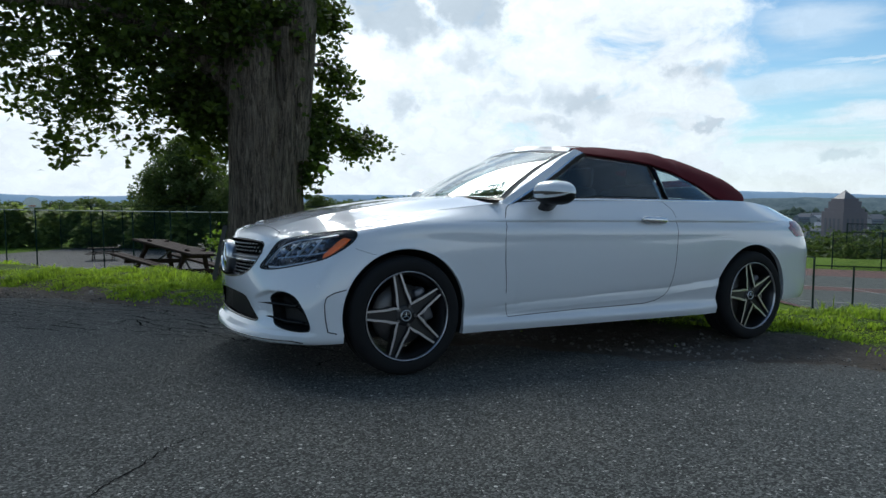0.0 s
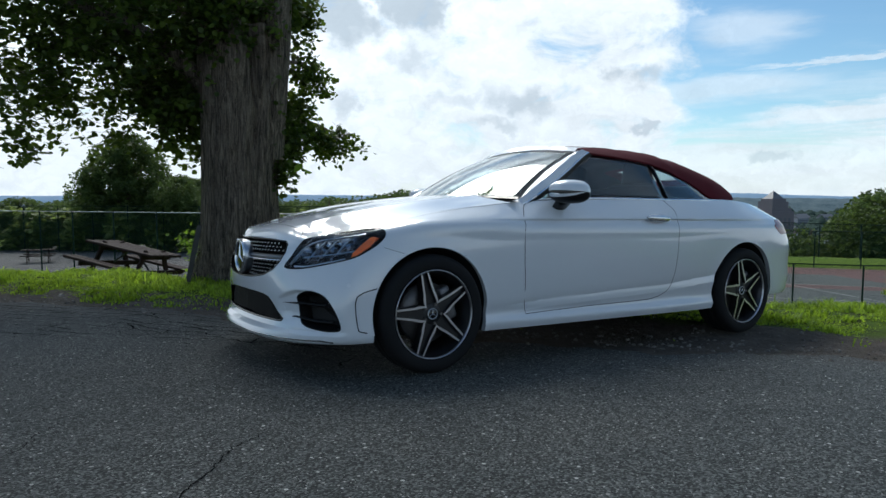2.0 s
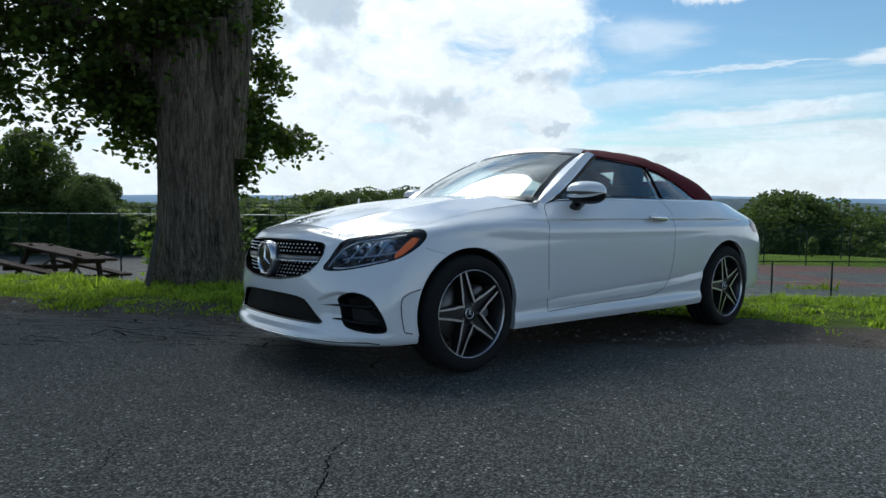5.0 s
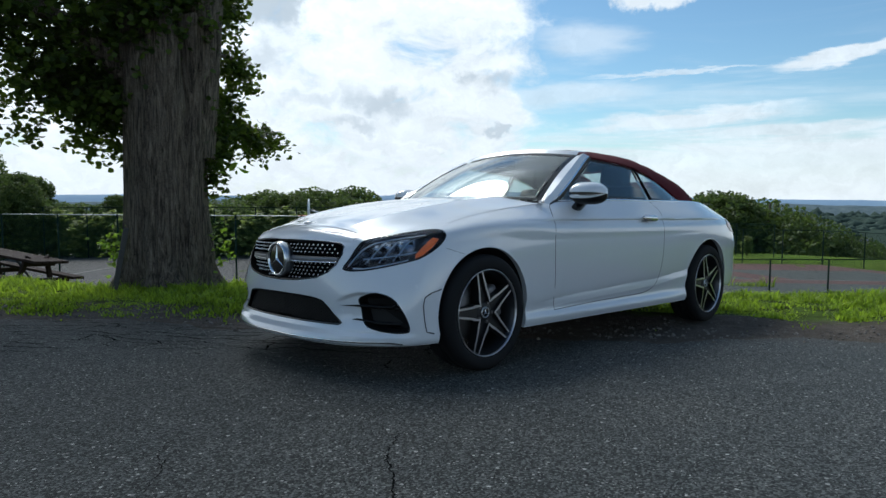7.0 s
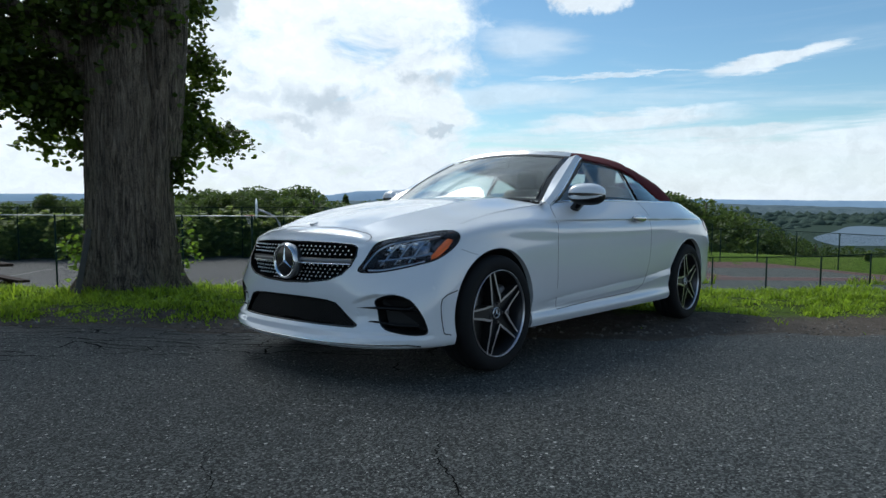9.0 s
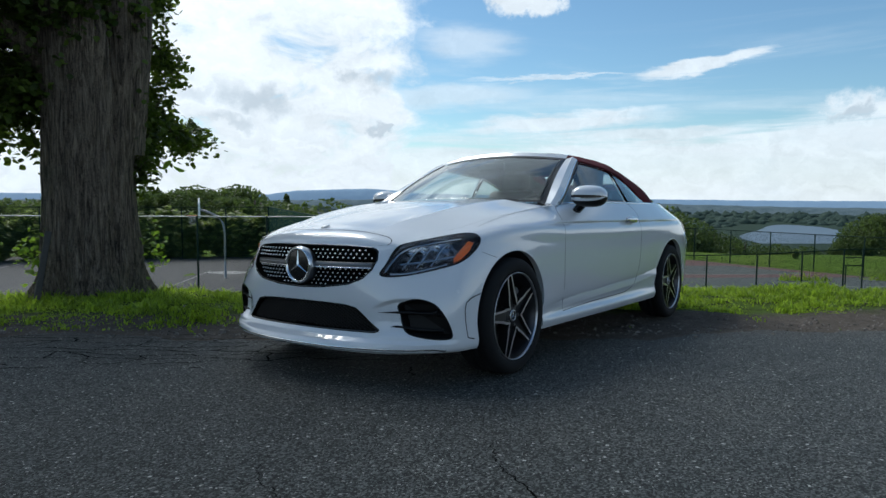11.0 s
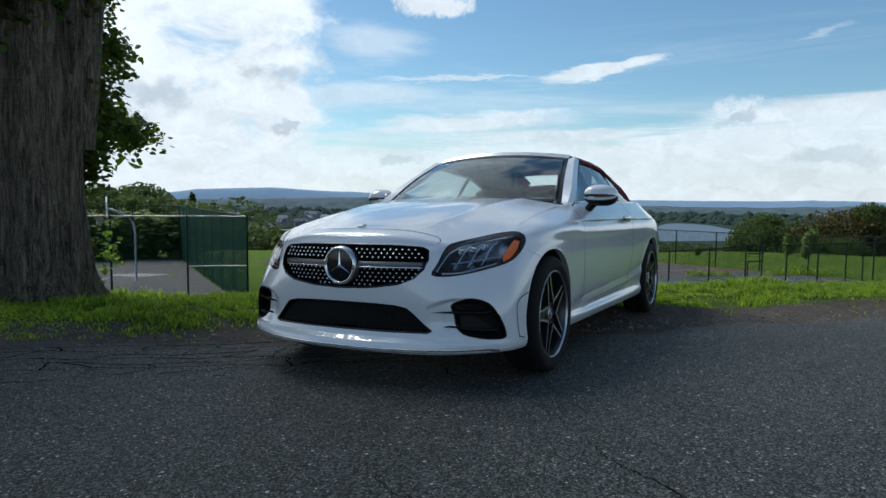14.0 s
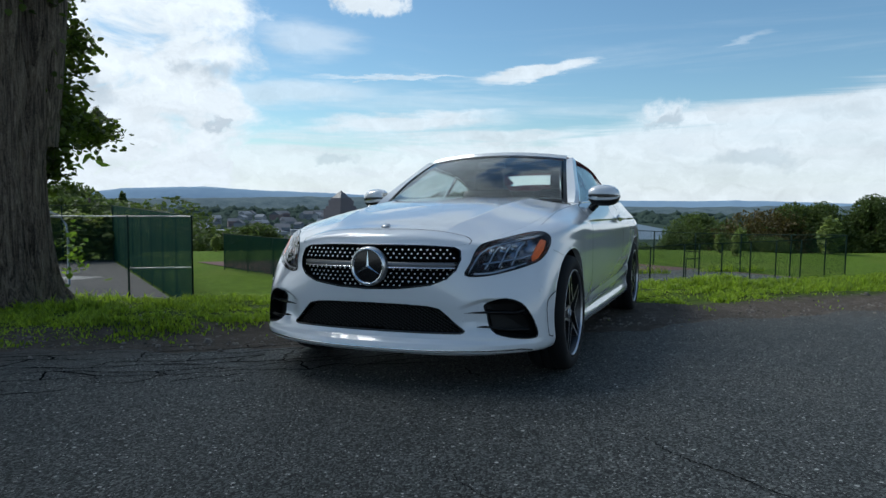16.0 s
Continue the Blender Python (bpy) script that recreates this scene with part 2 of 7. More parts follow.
# ---- ground ----
def sheet(name, us, vs, at, mat, parent=None, label="", smooth=True):
    """A grid over us x vs; at(u, v) gives arrays of x, y, z."""
    U, V = np.meshgrid(us, vs, indexing="ij")
    P = np.stack([np.asarray(c, float) * np.ones_like(U) for c in at(U, V)], -1).reshape(-1, 3)
    n, m = len(us), len(vs)
    idx = np.arange(n * m).reshape(n, m)
    F = np.stack([idx[:-1, :-1], idx[1:, :-1], idx[1:, 1:], idx[:-1, 1:]], -1).reshape(-1, 4)
    return raw(name, P, F, mat, parent, label, smooth)


def ground_material():
    """Grass with a bare gravelly strip along the road's edge; woods' floor further out."""
    m = bpy.data.materials.new("grass_and_soil")
    m.use_nodes = True
    N = Nodes(m.node_tree)
    pos = N.n("ShaderNodeNewGeometry").outputs["Position"]
    d = N.vmath("DOT_PRODUCT", pos, (0.3903, 0.9207, 0))
    ragged = N.math("MULTIPLY", N.math("SUBTRACT", N.noise(pos, 1.3, 5.0, 0.6), 0.5), 1.1)
    strip = N.step(N.math("ADD", d, ragged), 5.85, 5.55)
    fine, mid, wide = N.noise(pos, 45.0, 4.0, 0.6), N.noise(pos, 3.0, 4.0), N.noise(pos, 0.25, 3.0)
    turf = N.ramp(N.math("ADD", N.math("MULTIPLY", fine, 0.5), N.math("MULTIPLY", mid, 0.5)), (0.25, (0.045, 0.080, 0.009)), (0.55, (0.095, 0.158, 0.016)), (0.8, (0.16, 0.215, 0.030)))
    turf = N.mix(N.step(wide, 0.45, 0.7), turf, N.mix(0.5, turf, (0.13, 0.17, 0.03)))
    # near the road the turf's base is darkened in patches so tufts stand out
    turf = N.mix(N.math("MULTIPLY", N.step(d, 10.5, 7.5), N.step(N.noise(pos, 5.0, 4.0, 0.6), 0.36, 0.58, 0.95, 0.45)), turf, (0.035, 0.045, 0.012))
    turf = N.mix(N.step(d, 75.0, 130.0), turf, (0.03, 0.05, 0.034))
    soil = N.ramp(N.math("ADD", N.math("MULTIPLY", N.noise(pos, 60.0, 5.0, 0.7), 0.5), N.math("MULTIPLY", N.noise(pos, 11.0, 5.0, 0.65), 0.5)), (0.3, (0.045, 0.039, 0.033)), (0.55, (0.115, 0.097, 0.080)), (0.75, (0.25, 0.21, 0.178)))
    soil = N.mix(N.step(mid, 0.4, 0.65), soil, N.mix(0.45, soil, (0.075, 0.064, 0.052)))
    b = N.n("ShaderNodeBsdfPrincipled", Roughness=0.95)
    b.inputs["Specular IOR Level"].default_value = 0.08
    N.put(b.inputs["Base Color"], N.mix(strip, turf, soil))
    N.put(b.inputs["Normal"], N.n("ShaderNodeBump", Strength=0.9, Distance=0.03, Height=N.math("ADD", fine, N.noise(pos, 14.0, 5.0, 0.65))).outputs[0])
    N.n("ShaderNodeOutputMaterial", Surface=b)
    return m


def asphalt_material():
    m = bpy.data.materials.new("worn_asphalt")
    m.use_nodes = True
    N = Nodes(m.node_tree)
    pos = N.n("ShaderNodeNewGeometry").outputs["Position"]
    d = N.vmath("DOT_PRODUCT", pos, (0.3903, 0.9207, 0))
    a = N.vmath("DOT_PRODUCT", pos, (0.9207, -0.3903, 0))
    stones = N.n("ShaderNodeTexVoronoi", Vector=pos, Scale=135.0)
    stones.voronoi_dimensions = "2D"
    grit = N.n("ShaderNodeSeparateColor", i0=stones.outputs["Color"]).outputs[0]
    fine = N.noise(pos, 260.0, 3.0, 0.6)
    wide, mid = N.noise(pos, 0.5, 4.0, 0.55), N.noise(pos, 4.0, 5.0, 0.6)
    base = N.ramp(N.math("ADD", N.math("MULTIPLY", grit, 0.6), N.math("MULTIPLY", fine, 0.4)), (0.22, (0.009, 0.0096, 0.0091)), (0.5, (0.036, 0.0382, 0.0360)), (0.82, (0.150, 0.156, 0.147)))
    base = N.mix(1.0, base, N.ramp(N.math("ADD", N.math("MULTIPLY", wide, 0.6), N.math("MULTIPLY", mid, 0.4)), (0.3, (0.70, 0.75, 0.76)), (0.5, (0.98, 1.0, 1.0)), (0.7, (1.22, 1.20, 1.16))), "MULTIPLY")
    # a few large pale pebbles
    for scale, reach, lo, hi, force in ((21.0, 0.16, 0.60, 0.70, 0.75), (48.0, 0.20, 0.64, 0.72, 0.7)):
        peb = N.n("ShaderNodeTexVoronoi", Vector=N.vmath("ADD", pos, (3.3, 1.7, 0.0)), Scale=scale)
        peb.voronoi_dimensions = "2D"
        size = N.n("ShaderNodeSeparateColor", i0=peb.outputs["Color"])
        edge = N.math("MULTIPLY", size.outputs[2], reach)
        pale = N.math("MULTIPLY", N.math("LESS_THAN", N.math("ADD", peb.outputs["Distance"], N.math("MULTIPLY", N.math("SUBTRACT", fine, 0.5), 0.12)), edge), N.step(size.outputs[1], lo, hi))
        base = N.mix(N.math("MULTIPLY", pale, force), base, N.ramp(size.outputs[0], (0.0, (0.20, 0.20, 0.19)), (1.0, (0.62, 0.61, 0.57))))
    grime = N.math("MULTIPLY", N.step(N.math("ADD", d, N.math("MULTIPLY", mid, 0.8)), 4.6, 5.2), 0.55)
    base = N.mix(grime, base, (0.055, 0.048, 0.04))
    b = N.n("ShaderNodeBsdfPrincipled", Roughness=0.72)
    N.put(b.inputs["Base Color"], base)
    b.inputs["Specular IOR Level"].default_value = 0.2
    relief = N.math("ADD", N.math("MULTIPLY", stones.outputs["Distance"], -0.6), N.math("MULTIPLY", fine, 0.5))
    N.put(b.inputs["Normal"], N.n("ShaderNodeBump", Strength=0.85, Distance=0.006, Height=relief).outputs[0])
    N.n("ShaderNodeOutputMaterial", Surface=b)
    return m


spread = np.array([0, 0.5, 1, 1.5, 2, 3, 4, 5, 6, 8, 10, 13, 17, 22, 28, 36, 46, 60, 80, 110, 150, 200, 280, 400, 600, 900, 1400, 2200, 3300, 4600])
AA = np.concatenate([-spread[:17:-1], np.arange(-17, 17, 0.5), spread[12:]])
DD = np.concatenate([-spread[:0:-1] + 4, np.arange(4, 10, 0.2), np.arange(10, 24, 0.5), 24 + spread])


def park(a, d):
    """Place on the plan from the ways along and across the road."""
    return 0.9207 * a + 0.3903 * d, -0.3903 * a + 0.9207 * d


def lumps(x, y):
    return 0.045 * np.sin(x * 1.3 + 0.7 * y) * np.sin(y * 1.1 - 0.4 * x) + 0.03 * np.sin(x * 3.1) * np.sin(y * 2.7 + 1)


def top_of(x, y):
    """Ground level with the verge's swell."""
    a, d = along(x, y)
    return land(x, y) - 0.035 + (0.06 + lumps(x, y)) * smooth01(5.25, 5.75, d) * (1 - 0.5 * smooth01(9, 14, d))


def ground_at(a, d):
    x, y = park(a, d)
    return x, y, top_of(x, y)


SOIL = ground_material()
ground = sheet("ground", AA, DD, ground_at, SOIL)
tagged(ground, "green grass falling away from the road with a bare gravel strip", "ground", kind="structure")


def edge_wobble(a):
    return 4.62 + 0.16 * np.sin(a * 1.1 + 0.5) + 0.08 * np.sin(a * 3.7) + 0.04 * np.sin(a * 9.1 + 2) + 0.022 * np.sin(a * 19.7 + 1) + 0.014 * np.sin(a * 37 + 4) + 0.20 * smooth01(0, 3, a) + 0.25 * smooth01(-3, -6, a)


def road_at(a, k):
    d = -30 + (edge_wobble(a) + 30) * k
    x, y = park(a, d)
    return x, y, road_z(x, y) - 0.055 * smooth01(0.9955, 1.0, k)


ASPHALT = asphalt_material()
road = sheet("road", np.concatenate([np.arange(-60, -12, 2.0), np.arange(-12, 12, 0.06), np.arange(12, 61, 2.0)]), np.concatenate([np.linspace(0, 0.95, 12), np.linspace(0.96, 1.0, 16)]), road_at, ASPHALT)
tagged(road, "worn grey asphalt with cracks and pale stone specks", "road", kind="structure")

TAR = material("open_crack", (0.010, 0.010, 0.010), 1.0, specular_ior_level=0.0)


def crack_line(name, keys, width):
    """An open crack that runs through a few places of the road."""
    P = cubic_line(keys, 10)
    rng = np.random.RandomState(len(keys) * 7 + int(abs(keys[0][0]) * 100))
    n = len(P)
    P = P + rng.normal(0, 0.007, P.shape) + np.cumsum(rng.normal(0, 0.002, P.shape), 0)
    T = np.gradient(P, axis=0)
    B = np.stack([-T[:, 1], T[:, 0]], 1)
    B /= np.linalg.norm(B, axis=1)[:, None]
    w = width * 0.8 * (0.35 + rng.rand(n)[:, None]) * np.sin(np.linspace(0.15, math.pi - 0.15, n))[:, None]
    V = [ROAD @ Vector((x, y, 0.0022)) for x, y in np.concatenate([P - B * w, P + B * w])]
    return raw(name, V, [(i, i + 1, n + i + 1, n + i) for i in range(n - 1)], TAR, road, "", False)


def cubic_line(keys, n):
    P = np.array(keys, float)
    k = np.linspace(0, len(P) - 1, (len(P) - 1) * n + 1)
    i = np.minimum(k.astype(int), len(P) - 2)
    f = (k - i)[:, None]
    g = lambda j: P[np.clip(j, 0, len(P) - 1)]
    a, b, c, d = g(i - 1), g(i), g(i + 1), g(i + 2)
    return b + 0.5 * f * (c - a + f * (2 * a - 5 * b + 4 * c - d + f * (3 * (b - c) + d - a)))


crack_line("crack", [(-.90, 2.86), (-.95, 2.70), (-1.03, 2.50), (-1.06, 2.32), (-1.11, 2.12), (-1.16, 1.85), (-1.25, 1.5)], .0045)
crack_line("crack", [(-1.72, 3.0), (-1.79, 2.88), (-1.82, 2.72), (-1.80, 2.55), (-1.86, 2.3)], .003)
crack_line("crack", [(.22, 4.16), (.52, 3.90), (1.03, 3.82), (1.6, 3.66), (2.2, 3.5)], .003)
crack_line("crack", [(2.9, 2.9), (3.6, 2.75), (4.2, 2.3), (5.2, 2.1)], .003)


def crack_net():
    """The crazed stretch by the road's edge: open cracks round uneven slabs, longer along the road than across."""
    rng = np.random.RandomState(23)
    na, nd = 27, 11
    A, D = np.meshgrid(np.linspace(-9.2, -1.7, na), np.linspace(3.25, 4.72, nd), indexing="ij")
    A, D = A + rng.normal(0, .085, A.shape), D + rng.normal(0, .036, D.shape) + .05 * np.sin(A * 2.3)
    V, F = [], []
    for i in range(na):
        for j in range(nd):
            for p, q, chance in ((1, 0, .80), (0, 1, .40)):
                fade = float(smooth01(3.2, 3.8, D[i, j])) * float(smooth01(-1.5, -2.6, A[i, j]))
                if i + p >= na or j + q >= nd or rng.rand() > chance * fade:
                    continue
                k = np.linspace(0, 1, 6)[:, None]
                P = np.array([[A[i, j], D[i, j]]]) * (1 - k) + np.array([[A[i + p, j + q], D[i + p, j + q]]]) * k
                P[1:-1] += rng.normal(0, .010, (4, 2))
                T = np.gradient(P, axis=0)
                B = np.stack([-T[:, 1], T[:, 0]], 1) / np.linalg.norm(T, axis=1)[:, None]
                w = rng.uniform(.003, .0082) * (.6 + .8 * rng.rand(6))[:, None]
                b = len(V)
                for a, d in np.concatenate([P - B * w, P + B * w]):
                    x, y = park(a, d)
                    V.append((x, y, float(road_z(x, y)) + .0022))
                F += [(b + m, b + m + 1, b + 7 + m, b + 6 + m) for m in range(5)]
    return tagged(raw("crack", V, F, TAR, road, "open cracks round crazed slabs", False), kind="stuff")


crack_net()

# ---- car body: a loft through feature lines ----
# stations run from the middle of the nose round the corner, along the side, to the middle of the tail
# each line: distance behind the front axle u, half width h, height w
LINES = [
    # lower lip
    ([-.795, -.785, -.735, -.65, -.53, -.39, 0, .37, .85, 1.5, 2.1, 2.48, 2.84, 3.22, 3.52, 3.68, 3.79, 3.82],
     [0, .25, .47, .66, .79, .865, .88, .87, .87, .87, .87, .87, .88, .865, .80, .66, .42, 0],
     [.185, .185, .185, .19, .195, .20, .2, .205, .205, .205, .205, .21, .25, .27, .27, .27, .27, .27]),
    ([-.815, -.803, -.752, -.665, -.545, -.395, 0, .37, .85, 1.5, 2.1, 2.48, 2.84, 3.225, 3.54, 3.70, 3.81, 3.84],
     [0, .25, .48, .675, .805, .88, .89, .885, .885, .885, .885, .88, .89, .875, .81, .67, .43, 0],
     [.215, .215, .217, .22, .225, .235, .24, .25, .25, .25, .25, .255, .29, .31, .31, .31, .31, .31]),
    ([-.775, -.765, -.735, -.665, -.555, -.40, 0, .39, .85, 1.5, 2.1, 2.48, 2.84, 3.225, 3.55, 3.72, 3.83, 3.86],
     [0, .25, .465, .665, .80, .875, .89, .872, .862, .862, .864, .870, .892, .882, .82, .68, .43, 0],
     [.32, .32, .32, .325, .33, .335, .34, .31, .30, .305, .32, .33, .39, .40, .41, .42, .42, .42]),
    ([-.80, -.788, -.748, -.665, -.545, -.40, 0, .42, .85, 1.5, 2.1, 2.48, 2.84, 3.215, 3.53, 3.73, 3.85, 3.88],
     [0, .25, .455, .645, .79, .872, .898, .890, .889, .891, .893, .894, .900, .890, .83, .69, .43, 0],
     [.46, .46, .462, .465, .47, .475, .49, .40, .385, .415, .445, .47, .52, .53, .54, .55, .55, .55]),
    ([-.805, -.79, -.735, -.62, -.49, -.37, 0, .42, .85, 1.5, 2.1, 2.48, 2.84, 3.215, 3.53, 3.73, 3.86, 3.89],
     [0, .24, .44, .63, .775, .862, .903, .898, .895, .897, .900, .903, .908, .895, .835, .69, .43, 0],
     [.60, .60, .60, .60, .60, .605, .63, .60, .60, .60, .61, .63, .64, .65, .66, .66, .66, .66]),
    ([-.775, -.757, -.692, -.565, -.44, -.32, 0, .42, .85, 1.5, 2.1, 2.48, 2.84, 3.21, 3.51, 3.70, 3.82, 3.85],
     [0, .24, .455, .62, .75, .842, .895, .897, .896, .898, .900, .905, .905, .885, .815, .67, .42, 0],
     [.70, .70, .69, .69, .695, .71, .745, .73, .73, .73, .74, .76, .77, .77, .77, .77, .77, .77]),
    ([-.745, -.722, -.655, -.52, -.385, -.27, 0, .42, .85, 1.5, 2.1, 2.48, 2.84, 3.20, 3.47, 3.65, 3.77, 3.80],
     [0, .245, .485, .635, .74, .81, .870, .884, .890, .893, .893, .892, .885, .85, .775, .64, .40, 0],
     [.735, .735, .73, .755, .775, .795, .835, .85, .85, .85, .855, .865, .87, .87, .87, .87, .87, .87]),
    ([-.735, -.712, -.648, -.50, -.35, -.20, .05, .40, .80, 1.5, 2.1, 2.48, 2.84, 3.17, 3.42, 3.60, 3.71, 3.735],
     [0, .248, .500, .595, .665, .705, .730, .740, .775, .805, .805, .79, .76, .70, .63, .51, .30, 0],
     [.748, .748, .742, .780, .814, .847, .893, .937, .976, 1.000, 1.008, 1.016, 1.026, 1.005, .968, .94, .93, .93]),
]
NET = np.array([list(zip(*l)) for l in LINES])          # rows x stations x 3
NET[:7, 2:5, 1] += 0.014
NR, NS = NET.shape[:2]


def cubic(P, k):
    """Catmull-Rom along the first axis of P at the places k."""
    k = np.clip(np.asarray(k, float), 0, len(P) - 1 - 1e-9)
    i = np.floor(k).astype(int)
    f = (k - i).reshape(-1, *([1] * (P.ndim - 1)))
    g = lambda j: P[np.clip(j, 0, len(P) - 1)]
    a, b, c, d = g(i - 1), g(i), g(i + 1), g(i + 2)
    return b + 0.5 * f * (c - a + f * (2 * a - 5 * b + 4 * c - d + f * (3 * (b - c) + d - a)))


# mirrored past the nose and the tail, so that the lines run on smoothly there
flip = np.array([1, -1, 1])
WIDE = np.concatenate([NET[:, 2:0:-1] * flip, NET, NET[:, -2:-4:-1] * flip], 1)


def skin(s, t):
    """Point of the left side's skin (y negative) at station s and row t, for equally long lists."""
    s, t = np.atleast_1d(s), np.atleast_1d(t)
    k = np.clip(t, 0, NR - 1 - 1e-9)
    i = np.floor(k).astype(int)
    f = (k - i)[:, None]
    cols = cubic(np.swapaxes(WIDE, 0, 1), s + 2)          # points x rows x 3
    n = np.arange(len(s))
    g = lambda j: cols[n, np.clip(j, 0, NR - 1)]
    a, b, c, d = g(i - 1), g(i), g(i + 1), g(i + 2)
    p = b + 0.5 * f * (c - a + f * (2 * a - 5 * b + 4 * c - d + f * (3 * (b - c) + d - a)))
    # hollow beside the bumper vents, under a crisp brow
    front = np.clip((4.6 - s) / 0.6, 0, 1)
    brow = 0.475 - 0.5 * np.clip(0.60 - p[:, 1], 0, 1) ** 1.2 - 1.1 * np.clip(p[:, 1] - 0.70, 0, 1)
    dip = np.clip((brow - p[:, 2]) / 0.022, 0, 1) * np.clip((p[:, 2] - 0.275) / 0.08, 0, 1) ** 0.7
    dip = dip * np.clip((p[:, 1] - 0.46) / 0.10, 0, 1) * np.clip((0.83 - p[:, 1]) / 0.05, 0, 1)
    p[:, 0] += 0.026 * front * dip * dip * (3 - 2 * dip)
    # splitter lip
    p[:, 0] -= 0.014 * front * np.clip((0.262 - p[:, 2]) / 0.02, 0, 1) * np.clip((p[:, 2] - 0.19) / 0.01, 0, 1)
    # shoulder crease, undercut below a crisp edge
    u, w = p[:, 0].copy(), p[:, 2]
    flank = np.clip((s - 6.6) / 1.0, 0, 1) * np.clip((14.2 - s) / 1.0, 0, 1)
    under = 0.866 + 0.006 * (u - 1) - w
    p[:, 1] -= 0.017 * flank * np.clip((u - 0.1) / 0.55, 0, 1) * np.clip((3.35 - u) / 0.6, 0, 1) * np.clip(under / 0.010, 0, 1) * np.clip(1 - under / 0.10, 0, 1) ** 1.5
    # low crease that rises towards the rear wheel: hollow above, flared below
    over = w - np.interp(u, [.4, .69, .88, 1.43, 2.0, 2.4, 2.6], [.338, .357, .370, .390, .414, .452, .475])
    p[:, 1] -= 0.018 * flank * np.clip((u - 0.42) / 0.3, 0, 1) * np.clip((2.62 - u) / 0.15, 0, 1) * np.where(over > 0, np.clip(1 - over / 0.22, 0, 1) ** 1.7, np.clip(1 + over / 0.05, 0, 1))
    return p * np.array([1, -1, 1])


def skin_normal(s, t, e=0.01):
    du = skin(np.clip(s + e, 0, NS - 1), t) - skin(np.clip(s - e, 0, NS - 1), t)
    dv = skin(s, np.clip(t + e, 0, NR - 1)) - skin(s, np.clip(t - e, 0, NR - 1))
    n = np.cross(du, dv)
    return n / np.maximum(np.linalg.norm(n, axis=1), 1e-9)[:, None]


CAR = ROAD @ pose(-0.610, 4.498, 0.0, 0, 0, 27.8)
car = new("car")
car.matrix_world = CAR
tagged(car, "white two-door convertible with a closed dark red soft top", "car")

SS = np.linspace(0, NS - 1, 341)
TT = np.linspace(0, NR - 1, 127)


def inside(poly, pts):
    """Which of the points lie in the polygon."""
    x, y = pts[:, 0], pts[:, 1]
    ok = np.zeros(len(pts), bool)
    for (x0, y0), (x1, y1) in zip(poly, np.roll(poly, -1, 0)):
        cross = ((y0 > y) != (y1 > y)) & (x < (x1 - x0) * (y - y0) / (y1 - y0 + 1e-12) + x0)
        ok ^= cross
    return ok


def nearest_on(poly, pts):
    best, dist = pts.copy(), np.full(len(pts), 1e9)
    for p, q in zip(poly, np.roll(poly, -1, 0)):
        e = q - p
        k = np.clip(((pts - p) @ e) / max(e @ e, 1e-12), 0, 1)
        near = p + k[:, None] * e
        d = np.linalg.norm(pts - near, axis=1)
        m = d < dist
        best[m], dist[m] = near[m], d[m]
    return best, dist


GS, GT = np.meshgrid(SS, TT, indexing="ij")
GRID = skin(GS.ravel(), GT.ravel())


def to_st(pts, view, lo=0, hi=99):
    """Stations and rows of outline points, given in one of three views: front (half width, height), side (u, height),
    corner (the way along a line at 45 degrees, height)."""
    h, u, w = -GRID[:, 1], GRID[:, 0], GRID[:, 2]
    flat = {"front": h, "side": u, "corner": (u + h) * 0.7071}[view]
    ok = (GS.ravel() >= lo) & (GS.ravel() <= hi)
    out = []
    for a, b in pts:
        i = np.argmin(np.where(ok, (flat - a) ** 2 + (w - b) ** 2, 9e9))
        s, t = GS.ravel()[i], GT.ravel()[i]
        for _ in range(6):
            def f(s, t):
                p = skin(s, t)[0]
                return np.array([{"front": -p[1], "side": p[0], "corner": (p[0] - p[1]) * 0.7071}[view] - a, p[2] - b])
            r = f(s, t)
            e = 0.01
            J = np.stack([(f(s + e, t) - r) / e, (f(s, t + e) - r) / e], 1)
            if abs(np.linalg.det(J)) < 1e-6:
                break
            step = np.clip(np.linalg.solve(J, -r), -0.15, 0.15)
            s, t = np.clip(s + step[0], 0, NS - 1), np.clip(t + step[1], 0, NR - 1)
        out.append((s, t))
    return np.array(out)


def rounded(pts, n=4):
    """A closed outline, smoothed by a closed spline with n steps an edge."""
    P = np.array(pts, float)
    k = np.arange(len(P) * n) / n
    Q = np.concatenate([P[-2:], P, P[:3]])
    return cubic(Q, k + 2)


CELL = np.array([SS[1] - SS[0], TT[1] - TT[0]])


